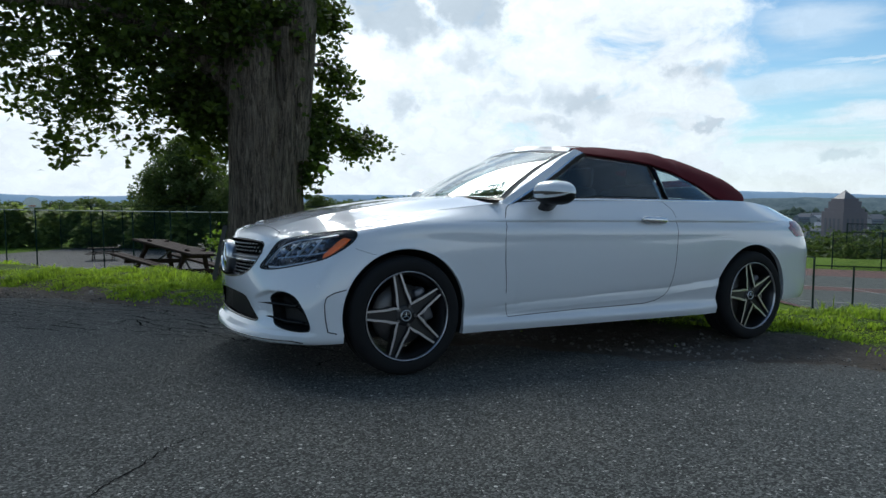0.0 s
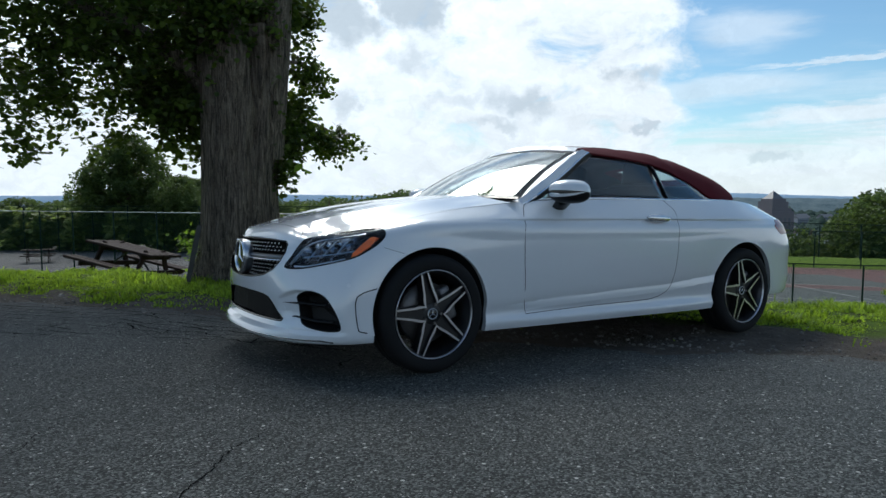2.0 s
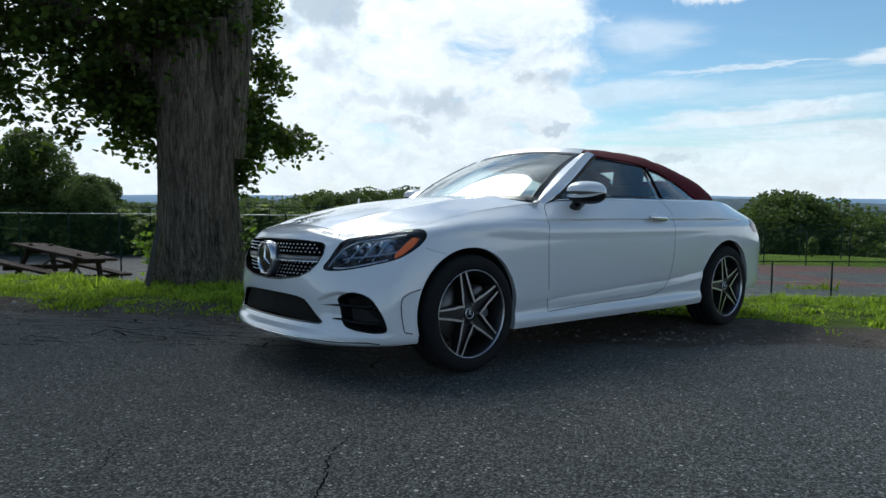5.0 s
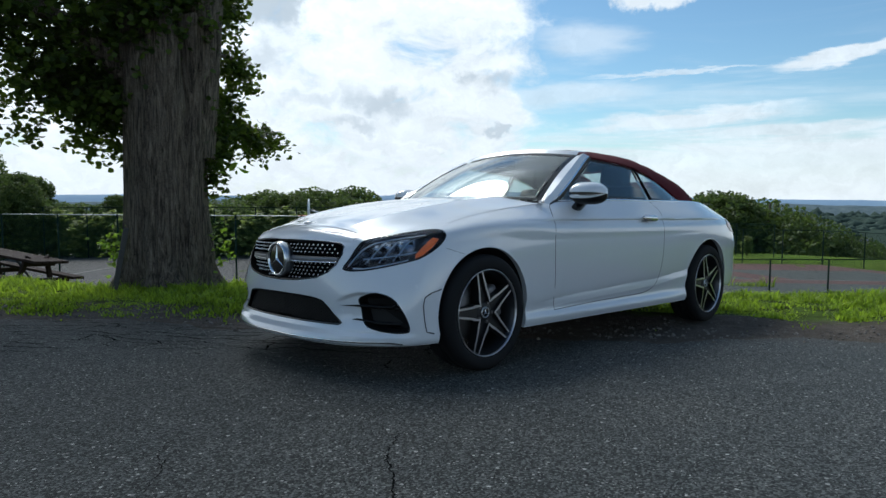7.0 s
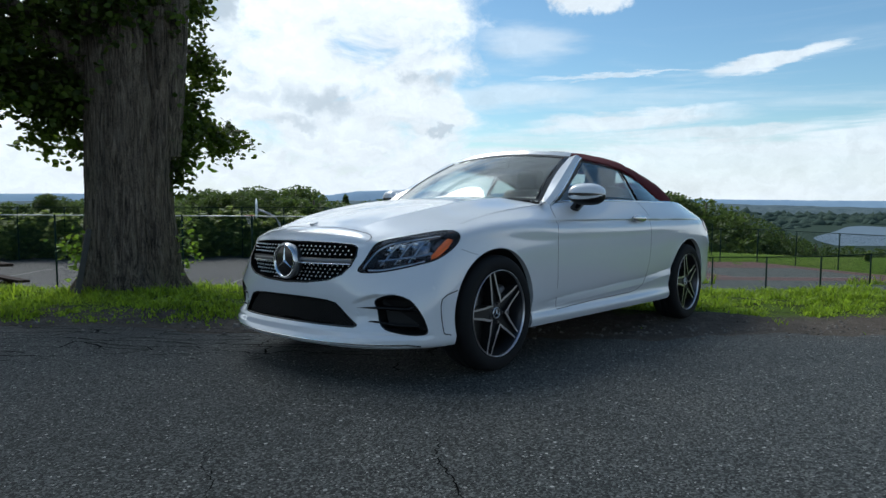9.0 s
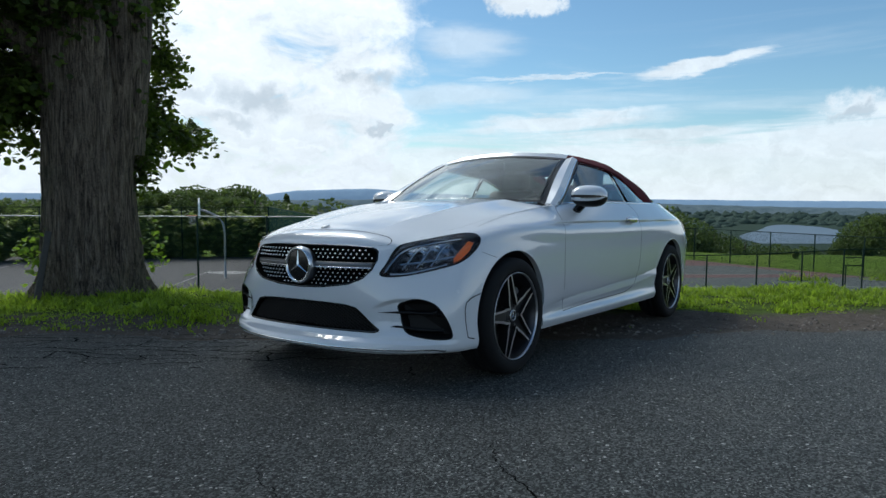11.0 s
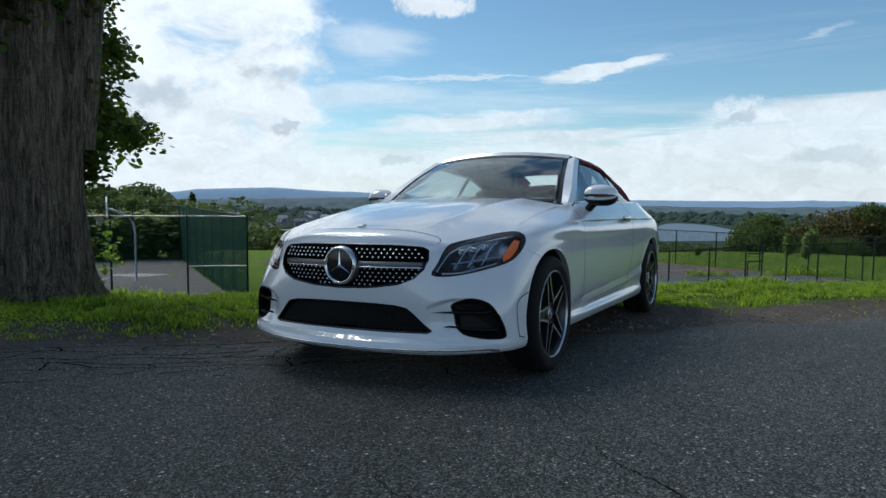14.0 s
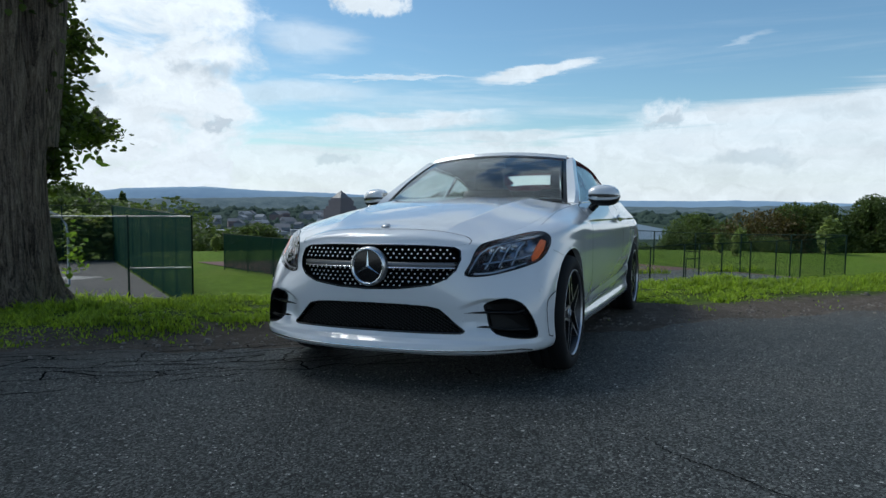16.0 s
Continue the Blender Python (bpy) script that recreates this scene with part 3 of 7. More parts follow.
class Skin:
    """The left half of the body as a grid in (s, t), from which outlines are cut."""
    def __init__(self):
        self.v = np.stack([GS.ravel(), GT.ravel()], 1)
        idx = np.arange(GS.size).reshape(GS.shape)
        self.f = np.stack([idx[:-1, :-1], idx[1:, :-1], idx[1:, 1:], idx[:-1, 1:]], -1).reshape(-1, 4)
        self.held = np.zeros(len(self.v), bool)

    def cut(self, poly):
        """Snaps the grid to an outline in (s, t) and takes out the faces in it, which are returned."""
        pts, pl = self.v / CELL, np.asarray(poly) / CELL
        near, dist = nearest_on(pl, pts)
        edge = (dist < 0.62) & ~self.held
        on_rim = (self.v[:, 1] <= TT[0] + 1e-9) | (self.v[:, 1] >= TT[-1] - 1e-9)
        move = near * CELL
        move[on_rim, 1] = self.v[on_rim, 1]
        self.v[edge] = move[edge]
        self.held |= edge
        mid = self.v[self.f].mean(1) / CELL
        into = inside(pl, mid)
        taken, self.f = self.f[into], self.f[~into]
        return taken

    def mesh(self, name, faces, mat, parent, side=1, lift=0.0, label=""):
        used, inv = np.unique(faces, return_inverse=True)
        st = self.v[used]
        P, n = skin(st[:, 0], st[:, 1]), skin_normal(st[:, 0], st[:, 1])
        n = n * np.sign(((P - np.array([1.5, 0, 0.5])) * n).sum(1).mean() + 1e-9)
        P = P + n * lift
        F = inv.reshape(-1, 4)
        k = np.array([1, side, 1])
        ob = raw(name, P * k, F if side == 1 else F[:, ::-1], mat, parent, label)
        me = ob.data
        if len(me.vertices) == len(P):
            me.normals_split_custom_set_from_vertices([tuple(x) for x in n * k])
        return ob


def dense(poly, n=6, closed=True):
    """More points along a polyline."""
    P = np.asarray(poly, float)
    Q = np.roll(P, -1, 0) if closed else P[1:]
    P0 = P if closed else P[:-1]
    out = [p + (q - p) * k / n for p, q in zip(P0, Q) for k in range(n)]
    return np.array(out if closed else out + [P[-1]])


def ribbon(name, st, width, mat, parent, side=1, lift=0.0012, closed=False, n=6, label=""):
    """A narrow strip laid along a line on the skin."""
    st = dense(st, n, closed)
    P, N = skin(st[:, 0], st[:, 1]), skin_normal(st[:, 0], st[:, 1])
    N = N * np.sign((N * (P - np.array([1.5, 0, 0.5]))).sum(1))[:, None]
    T = (np.roll(P, -1, 0) - np.roll(P, 1, 0)) if closed else np.gradient(P, axis=0)
    B = np.cross(N, T)
    B /= np.maximum(np.linalg.norm(B, axis=1), 1e-9)[:, None]
    V = np.concatenate([P + N * lift - B * width / 2, P + N * (lift + width * 0.2), P + N * lift + B * width / 2]) * np.array([1, side, 1])
    m = len(P)
    F = [(k * m + i, k * m + (i + 1) % m, (k + 1) * m + (i + 1) % m, (k + 1) * m + i) for k in (0, 1) for i in range(m if closed else m - 1)]
    return raw(name, V, F, mat, parent, label)


def loop_wall(name, rings, mat, parent, label="", cap=False, smooth=True):
    """Quads between closed rings of points; cap closes the last one."""
    n = len(rings[0])
    V = np.concatenate(rings)
    F = [(r * n + i, r * n + (i + 1) % n, (r + 1) * n + (i + 1) % n, (r + 1) * n + i) for r in range(len(rings) - 1) for i in range(n)]
    if cap:
        F.append(tuple(range((len(rings) - 1) * n, len(rings) * n)))
    bm = bmesh.new()
    vs = [bm.verts.new(v) for v in V]
    for f in F:
        try:
            bm.faces.new([vs[i] for i in f])
        except ValueError:
            pass
    bmesh.ops.recalc_face_normals(bm, faces=bm.faces)
    return part(name, bm, mat, parent, label, smooth)


def shrink(ring, by, push):
    """The ring moved towards its middle by a length, and pushed along a vector."""
    c = ring.mean(0)
    d = c - ring
    L = np.linalg.norm(d, axis=1)[:, None]
    return ring + d / np.maximum(L, 1e-6) * np.minimum(by, L * 0.5) + np.array(push)


def lathe(profile, n=64):
    bm = bmesh.new()
    rings = [[bm.verts.new((r * math.cos(2 * math.pi * i / n), y, r * math.sin(2 * math.pi * i / n))) for i in range(n)] for r, y in profile]
    for a, b in zip(rings, rings[1:]):
        for i in range(n):
            bm.faces.new((a[i], a[(i + 1) % n], b[(i + 1) % n], b[i]))
    bmesh.ops.recalc_face_normals(bm, faces=bm.faces)
    return bm


def curve(xs, ys):
    """A smooth function through a few keys."""
    xs, ys = np.array(xs, float), np.array(ys, float)
    d = np.gradient(ys, xs)
    def f(x):
        x = np.clip(np.asarray(x, float), xs[0], xs[-1])
        i = np.clip(np.searchsorted(xs, x) - 1, 0, len(xs) - 2)
        h = xs[i + 1] - xs[i]
        t = (x - xs[i]) / h
        return ((1 + 2 * t) * (1 - t) ** 2 * ys[i] + t * (1 - t) ** 2 * h * d[i] + t * t * (3 - 2 * t) * ys[i + 1] + t * t * (t - 1) * h * d[i + 1])
    return f


def arch_outline(cx, lo, hi, r=0.375, cz=0.332):
    pts = [(cx + r * math.cos(a), cz + r * math.sin(a)) for a in np.linspace(radians(-14), radians(194), 60)]
    st = to_st([q for q in pts if q[1] > 0.24], "side", lo, hi)
    return np.concatenate([[(st[0][0], -0.6)], [(st[0][0], 0.0)], st, [(st[-1][0], 0.0)], [(st[-1][0], -0.6)]])


def half_outline(pts, lo=0, hi=3.4):
    """Outline in the front view from the middle round to the middle."""
    st = to_st(pts, "front", lo, hi)
    st[0, 0] = st[-1, 0] = 0.0
    return st


GRILLE = half_outline([(0, .738), (.17, .737), (.33, .733), (.43, .727), (.467, .708), (.474, .665), (.460, .615), (.42, .573), (.34, .540), (.17, .518), (0, .512)])
INTAKE = half_outline([(0, .436), (.20, .434), (.32, .428), (.38, .416), (.415, .386), (.505, .305), (.485, .296), (.25, .293), (0, .293)])
VENT = to_st(rounded([(.592, .432), (.622, .456), (.69, .472), (.762, .447), (.808, .378), (.832, .292), (.815, .268), (.74, .274), (.655, .296), (.617, .335), (.607, .39)], 3), "front", 1.5, 5)
LAMP = to_st(rounded([(-.150, .592), (-.115, .645), (-.060, .728), (.00, .752), (.10, .771), (.21, .790), (.31, .803), (.37, .800), (.395, .775), (.378, .735), (.330, .692), (.26, .651), (.16, .624), (.03, .597), (-.08, .583)], 3), "corner", 1.2, 6.5)
DOOR = to_st([(.70, .94), (.652, .88), (.640, .80), (.640, .60), (.652, .45), (.675, .285), (.90, .292), (1.2, .302), (1.787, .312), (1.88, .328), (1.95, .357), (2.005, .406), (2.026, .497), (2.036, .60), (2.044, .72), (2.049, .836), (2.045, .938)], "side", 7, 11)
DOOR = np.concatenate([[(DOOR[0, 0] + .16, 7.0)], DOOR, [(DOOR[-1, 0] - .14, 7.0)]])
TAIL = dense([(13.2, 5.55), (13.55, 6.05), (15.6, 6.3), (16.0, 5.7), (15.2, 5.0), (13.5, 4.9)], 6)
TAIL = rounded(TAIL[::3], 2)


def centred(st):
    """Outline that runs past the middle, for cutting the half skin."""
    return np.concatenate([st, [(-0.6, st[-1, 1])], [(-0.6, st[0, 1])]])


body = Skin()
ARCH_F, ARCH_R = arch_outline(0.0, 4, 9), arch_outline(2.84, 9.5, 14.5)
body.cut(ARCH_F)
body.cut(ARCH_R)
body.cut(centred(GRILLE))
body.cut(centred(INTAKE))
body.cut(VENT)
lamp_faces = body.cut(LAMP)
tail_faces = body.cut(TAIL)
door_faces = body.cut(np.concatenate([DOOR[:1] + (0, .5), DOOR, DOOR[-1:] + (0, .5)]))

GAP = material("panel_gap", (0.02, 0.021, 0.023), 0.8)
LENS = material("clear_lens", (0.95, 0.97, 1.0), 0.02, 0.0, transmission_weight=1.0, ior=1.25, grain=0.0, stain=0.0, wear=0.0)
TAIL_RED = material("red_lamp", (0.22, 0.010, 0.022), 0.25, 0.0, coat_weight=0.25)
AMBER = material("amber_reflector", (0.90, 0.17, 0.02), 0.3, 0.0, coat_weight=0.4)
LAMP_BOWL = material("lamp_chrome", (.34, .35, .38), .15, .95)
LED = material("pale_lightguide", (0.36, 0.39, 0.43), 0.2, 0.7)
mirrored = np.array([1, -1, 1])

for side in (1, -1):
    k = np.array([1, side, 1])
    body.mesh("body", body.f, WHITE, car, side)
    door = body.mesh("door", door_faces, WHITE, car, side, label="white door with a drop-shaped chrome handle")
    lamp = new("headlight")
    lamp.parent = car
    lens = body.mesh("lens", lamp_faces, LENS, lamp, side, 0.002)
    lens.visible_shadow = False
    body.mesh("tail_light", tail_faces, TAIL_RED, car, side, 0.003, "dark red wrap-round tail light")
    # headlight bowl, eyebrow, cross bar, modules, amber reflector
    ring = skin(LAMP[:, 0], LAMP[:, 1]) * k
    back = np.array([.055, .045 * side, 0])
    loop_wall("bowl", [ring, shrink(ring, .004, (.012, .01 * side, 0)), shrink(ring, .022, back)], LAMP_BOWL, lamp, cap=True)
    ribbon("rim", LAMP, .007, GLOSS, lamp, side, 0.002, True, 2)
    inner = lambda pts, lift: (lambda st: (skin(st[:, 0], st[:, 1]) * k, skin_normal(st[:, 0], st[:, 1]) * k, lift))(to_st(pts, "corner", 1.2, 6.5))
    def guide(name, pts, width, depth, mat):
        st = to_st(pts, "corner", 1.2, 6.5)
        st = cubic(st, np.linspace(0, len(st) - 1, 24))
        P, N = skin(st[:, 0], st[:, 1]), skin_normal(st[:, 0], st[:, 1])
        N = N * np.sign((N * (P - np.array([1.5, 0, 0.5]))).sum(1))[:, None]
        T = np.gradient(P, axis=0)
        B = np.cross(N, T)
        B /= np.linalg.norm(B, axis=1)[:, None]
        C = P - N * depth
        n = len(C)
        V = np.concatenate([C - B * width / 2 - N * .012, C - B * width / 2, C + B * width / 2, C + B * width / 2 - N * .012]) * k
        F = [(j * n + i, j * n + i + 1, ((j + 1) % 4) * n + i + 1, ((j + 1) % 4) * n + i) for j in range(4) for i in range(n - 1)] + [(0, n, 2 * n, 3 * n), (n - 1, 2 * n - 1, 3 * n - 1, 4 * n - 1)]
        raw(name, V, F, mat, lamp, smooth=False)
    guide("light_guide", [(-.125, .607), (-.085, .66), (-.035, .705), (.042, .737), (.164, .765), (.289, .784)], .007, .016, LED)
    guide("light_bar", [(-.045, .648), (.056, .660), (.165, .674), (.245, .689)], .008, .016, LED)
    for a in (.0, .075, .15):
        guide("fin", [(a - .035, .628 + a * .12), (a, .665 + a * .14), (a + .045, .712 + a * .17), (a + .075, .738 + a * .14)], .006, .026, SATIN)
    guide("light_blade", [(-.10, .600), (-.02, .603), (.10, .627), (.20, .650)], .006, .02, SATIN)
    st = to_st([(.322, .757), (.352, .750), (.322, .706), (.270, .663), (.233, .648), (.235, .669), (.27, .707), (.304, .742)], "corner", 1.2, 6.5)
    P = skin(st[:, 0], st[:, 1]) * k
    loop_wall("amber_reflector", [P + np.array([.028, .02 * side, 0]), P + np.array([.010, .008 * side, 0])], AMBER, lamp, "amber side reflector", True, False)
    for a, w, r in ((.015, .697, .020), (.080, .706, .021), (.145, .716, .021), (.215, .737, .020), (-.02, .618, .013), (.060, .633, .014), (.138, .648, .014)):
        st = to_st([(a - r, w - r * .8), (a + r * .5, w - r * .9), (a + r, w + r * .8), (a - r * .5, w + r)], "corner", 1.2, 6.5)
        P = skin(st[:, 0], st[:, 1]) * k
        loop_wall("reflector", [P + np.array([.016, .012 * side, 0]), shrink(P, .012, (.045, .032 * side, 0))], CHROME, lamp, "", True, False)
    # bumper vent with two blades
    ring = skin(VENT[:, 0], VENT[:, 1]) * k
    vent = loop_wall("bumper_vent", [ring, shrink(ring, .002, (.010, .004 * side, 0)), shrink(ring, .012, (.07, .03 * side, 0))], BLACK, car, "black air vent with two blades", True, False)
    for w0, w1, h0 in ((.398, .398, .50), (.325, .318, .555)):
        st = to_st([(h0, w0), (.60, w0 + .003), (.70, w1), (.80, w1 - .004)], "front", 1.5, 5.2)
        st = cubic(st, np.linspace(0, 3, 20))
        P, N = skin(st[:, 0], st[:, 1]), skin_normal(st[:, 0], st[:, 1])
        N = N * np.sign((N * (P - np.array([1.5, 0, 0.5]))).sum(1))[:, None]
        f = np.clip(np.linspace(0, 1, 20) / .3, .08, 1)[:, None]
        z = np.array([0, 0, .011])
        out = P + N * .010 * f - N * .022 * np.clip((np.linspace(0, 1, 20)[:, None] - .35) / .2, 0, 1)
        V = np.concatenate([P - N * .03 + z * f, out + z * f * .4, out - z * f * .4, P - N * .03 - z * f]) * k
        n = 20
        F = [(j * n + i, j * n + i + 1, (j + 1) % 4 * n + i + 1, (j + 1) % 4 * n + i) for j in range(4) for i in range(n - 1)] + [(0, n, 2 * n, 3 * n)]
        raw("blade", V, F, BLACK, vent)
    ribbon("vent_edge", VENT, .006, BLACK, vent, side, .001, True, 2)
    # shut lines
    ribbon("door_gap", DOOR, .0045, GAP, car, side, .001, False, 3)
    ribbon("bumper_gap", to_st([(-.29, .704), (-.25, .690), (-.205, .677), (-.18, .672)], "side", 4.5, 6.8), .002, GAP, car, side)
    ribbon("air_curtain_gap", to_st([(-.345, .488), (-.41, .472), (-.452, .448), (-.462, .41), (-.458, .34), (-.446, .268), (-.40, .256)], "side", 3.5, 6), .006, GAP, car, side)
    ribbon("hood_gap", [(x, 6.985 - .45 * (1 - (x - 5.2) / 2.42) ** 2) for x in np.linspace(5.2, 7.62, 30)], .0022, GAP, car, side, .001, False, 2)
    ribbon("lip_strip", [(x, .92) for x in np.linspace(0, 3.55, 24)] + [(3.75, .82), (3.95, .70)], .010, CHROME, car, side, .002, False, 3, "thin chrome strip")
    ribbon("arch_lip", ARCH_F[2:-2], .010, WHITE, car, side, .0, False, 2)
    ribbon("arch_lip", ARCH_R[2:-2], .010, WHITE, car, side, .0, False, 2)
    for st in (to_st([(.837, .508)], "front", 3.5, 5.6)[0], to_st([(.502, .366)], "front", 1, 3)[0]):
        c, n = skin(st[:1] * [1], st[1:])[0], skin_normal(np.array([st[0]]), np.array([st[1]]))[0]
        n = n * np.sign(n @ (c - np.array([1.5, 0, .5])))
        bm = bmesh.new()
        bmesh.ops.create_cone(bm, cap_ends=True, segments=20, radius1=.011, radius2=.010, depth=.003)
        q = Vector(n * k).to_track_quat("Z", "Y").to_matrix().to_4x4()
        part("parking_sensor", bm, material("sensor_white", (.7, .71, .72), .35) if side == 1 and st[1] > 3 else WHITE, car, "", False, Matrix.Translation(c * k) @ q)
    # wheel house: arch edge turned in, liner behind it
    for outline, cx in ((ARCH_F, 0.0), (ARCH_R, 2.84)):
        ring = skin(outline[1:-1, 0], np.clip(outline[1:-1, 1], 0, 7)) * k
        ins = ring.copy(); ins[:, 1] -= side * -.035
        deep = ring.copy(); deep[:, 1] = side * -.50
        n = len(ring)
        raw("arch_return", np.concatenate([ring, ins]), [(i, i + 1, n + i + 1, n + i) for i in range(n - 1)], WHITE, car)
        raw("wheel_liner", np.concatenate([ins, deep, [[cx, side * -.50, .25]]]), [(i, i + 1, n + i + 1, n + i) for i in range(n - 1)] + [(n + i, n + i + 1, 2 * n) for i in range(n - 1)], UNDER, car)
    # door handle: a bar with a shallow pocket behind it
    hs = np.linspace(0, 1, 13)
    V, F = [], []
    for i, x in enumerate(hs):
        u, fat = 1.712 + .235 * x, .024 * (1 - abs(2 * x - 1) ** 3) ** .5 + .004
        c = skin(*[q[:1] for q in to_st([(u, .880)], "side", 8, 11).T])[0]
        for a in np.linspace(0, 2 * math.pi, 9)[:-1]:
            V.append([c[0], c[1] - .018 - .018 * math.cos(a) * (.5 + .5 * (1 - abs(2 * x - 1) ** 2)), c[2] + fat * math.sin(a) - .006 * x])
    for i in range(12):
        for j in range(8):
            F.append((i * 8 + j, i * 8 + (j + 1) % 8, i * 8 + 8 + (j + 1) % 8, i * 8 + 8 + j))
    F += [tuple(range(8)), tuple(range(96, 104))]
    raw("handle", np.array(V) * k, F, material("handle_chrome", (.72, .73, .75), .2, .8) if side == 1 else CHROME, door, "chrome door handle")

# grille
half = skin(GRILLE[:, 0], GRILLE[:, 1])
half = cubic(half, np.linspace(0, len(half) - 1, 50))
ring = np.concatenate([half, half[-2:0:-1] * mirrored])
grille = new("grille")
grille.parent = car
tagged(grille, "black front grille set with rows of small chrome studs")
loop_wall("grille_frame", [ring + np.array([-.002, 0, 0]), shrink(ring, .006, (-.003, 0, 0)), shrink(ring, .010, (.01, 0, 0)), shrink(ring, .014, (.05, 0, 0))], VOID, grille)
loop_wall("grille_back", [shrink(ring, .008, (.045, 0, 0)), shrink(ring, .012, (.046, 0, 0))], VOID, grille, "", True)
face_u = curve([0, .15, .3, .45, .6], [-.792, -.785, -.762, -.715, -.63])
V, F = [], []
inner_ring = shrink(ring, .020, (0, 0, 0))[:, 1:]
for r in range(12):
    for c in range(-16, 17):
        w, h = .531 + .0205 * r, (c + .5 * (r % 2)) * .0325
        if not inside(inner_ring, np.array([[h, w]]))[0] or abs(w - .637) < .021 or (h * h + (w - .628) ** 2) < .108 ** 2:
            continue
        u, b = float(face_u(abs(h))) + .016, len(V)
        V += [(u, h - .0060, w), (u - .002, h, w - .0048), (u, h + .0060, w), (u + .004, h, w + .0048), (u - .0005, h, w + .0006), (u + .007, h, w)]
        F += [(b + i, b + (i + 1) % 4, b + 4) for i in range(4)] + [(b + (i + 1) % 4, b + i, b + 5) for i in range(4)]
# near-white base colour stands in for bright sky mirrored in the chrome
tagged(raw("studs", V, F, material("sky_white_stud", (.88, .89, .90), .3, .2), grille, "rows of small chrome studs", False), kind="stuff")
hs = np.linspace(-.445, .445, 41)
def bar_mesh(name, lo, hi, d0, d1, mat):
    U = face_u(np.abs(hs))
    rows = [(d1, hi), (d0, hi), (d0, lo), (d1, lo)]
    V = np.concatenate([np.stack([U + d, hs, np.full_like(hs, .637 + z)], 1) for d, z in rows])
    n = len(hs)
    F = [(j * n + i, j * n + i + 1, (j + 1) % 4 * n + i + 1, (j + 1) % 4 * n + i) for j in range(4) for i in range(n - 1)]
    raw(name, V, F, mat, grille)
bar_mesh("grille_bar", -.012, .013, .006, .045, material("dark_satin", (.16, .165, .175), .35, .9))
bar_mesh("bar_trim", -.019, -.011, -.002, .010, CHROME)
def x_lathe(profile, n=56):
    bm = lathe(profile, n)
    bmesh.ops.rotate(bm, verts=bm.verts, matrix=Euler((0, 0, radians(-90))).to_matrix())   # the axis y turns to x
    return bm
badge = new("emblem")
badge.parent = car
badge.matrix_basis = pose(-.806, 0, .628) @ Matrix.Diagonal((.85, .84, .84, 1))
tagged(badge, "round black and chrome emblem")
part("housing", x_lathe([(.112, .05), (.122, .02), (.121, -.004), (.114, -.012), (.104, -.010)]), SATIN, badge)
part("ring", x_lathe([(.116, -.010), (.112, -.018), (.104, -.018), (.099, -.008)]), CHROME, badge)
part("disc", x_lathe([(.101, -.008), (.06, -.011), (.001, -.012)]), GLOSS, badge)
for i in range(3):
    a = radians(90 + 120 * i)
    d, e = np.array([0, math.cos(a), math.sin(a)]), np.array([0, -math.sin(a), math.cos(a)])
    f = np.array([-1.0, 0, 0])
    V = [e * .012 + f * .010, -e * .012 + f * .010, d * .098 + f * .010, f * .021 + d * .004]
    raw("spoke", V, [(0, 2, 3), (2, 1, 3), (1, 0, 3), (0, 1, 2)], CHROME, badge, "", False)

# lower intake: black lattice
half = skin(INTAKE[:, 0], INTAKE[:, 1])
half = cubic(half, np.linspace(0, len(half) - 1, 40))
ring = np.concatenate([half, half[-2:0:-1] * mirrored])
intake = loop_wall("lower_intake", [ring, shrink(ring, .004, (.015, 0, 0)), shrink(ring, .012, (.07, 0, 0))], VOID, car, "black lower air intake with a diamond lattice", True)
V, F = [], []
fr = curve([0, .25, .47, .6], [-.79, -.775, -.742, -.68])
inner_ring = shrink(ring, .014, (0, 0, 0))[:, 1:]
for sgn in (1, -1):
    for c in np.arange(-.9, .9, .030):
        pts = [(c + sgn * x, .285 + x * .55) for x in np.linspace(0, .29, 30)]
        keep = inside(inner_ring, np.array(pts))
        for (h0, w0), (h1, w1), ok0, ok1 in zip(pts, pts[1:], keep, keep[1:]):
            if ok0 and ok1:
                b = len(V)
                for h, w in ((h0, w0), (h1, w1)):
                    u = float(fr(abs(h))) + .022
                    V += [(u, h, w - .003), (u, h, w + .003), (u + .012, h, w + .003)]
                F += [(b, b + 3, b + 4, b + 1), (b + 1, b + 4, b + 5, b + 2)]
tagged(raw("lattice", V, F, BLACK, intake, "", False), kind="stuff")
for side in (1, -1):
    ribbon("intake_edge", INTAKE, .010, GLOSS, intake, side, .001, False, 6)
    ribbon("grille_edge", GRILLE, .008, GLOSS, grille, side, .001, False, 6)

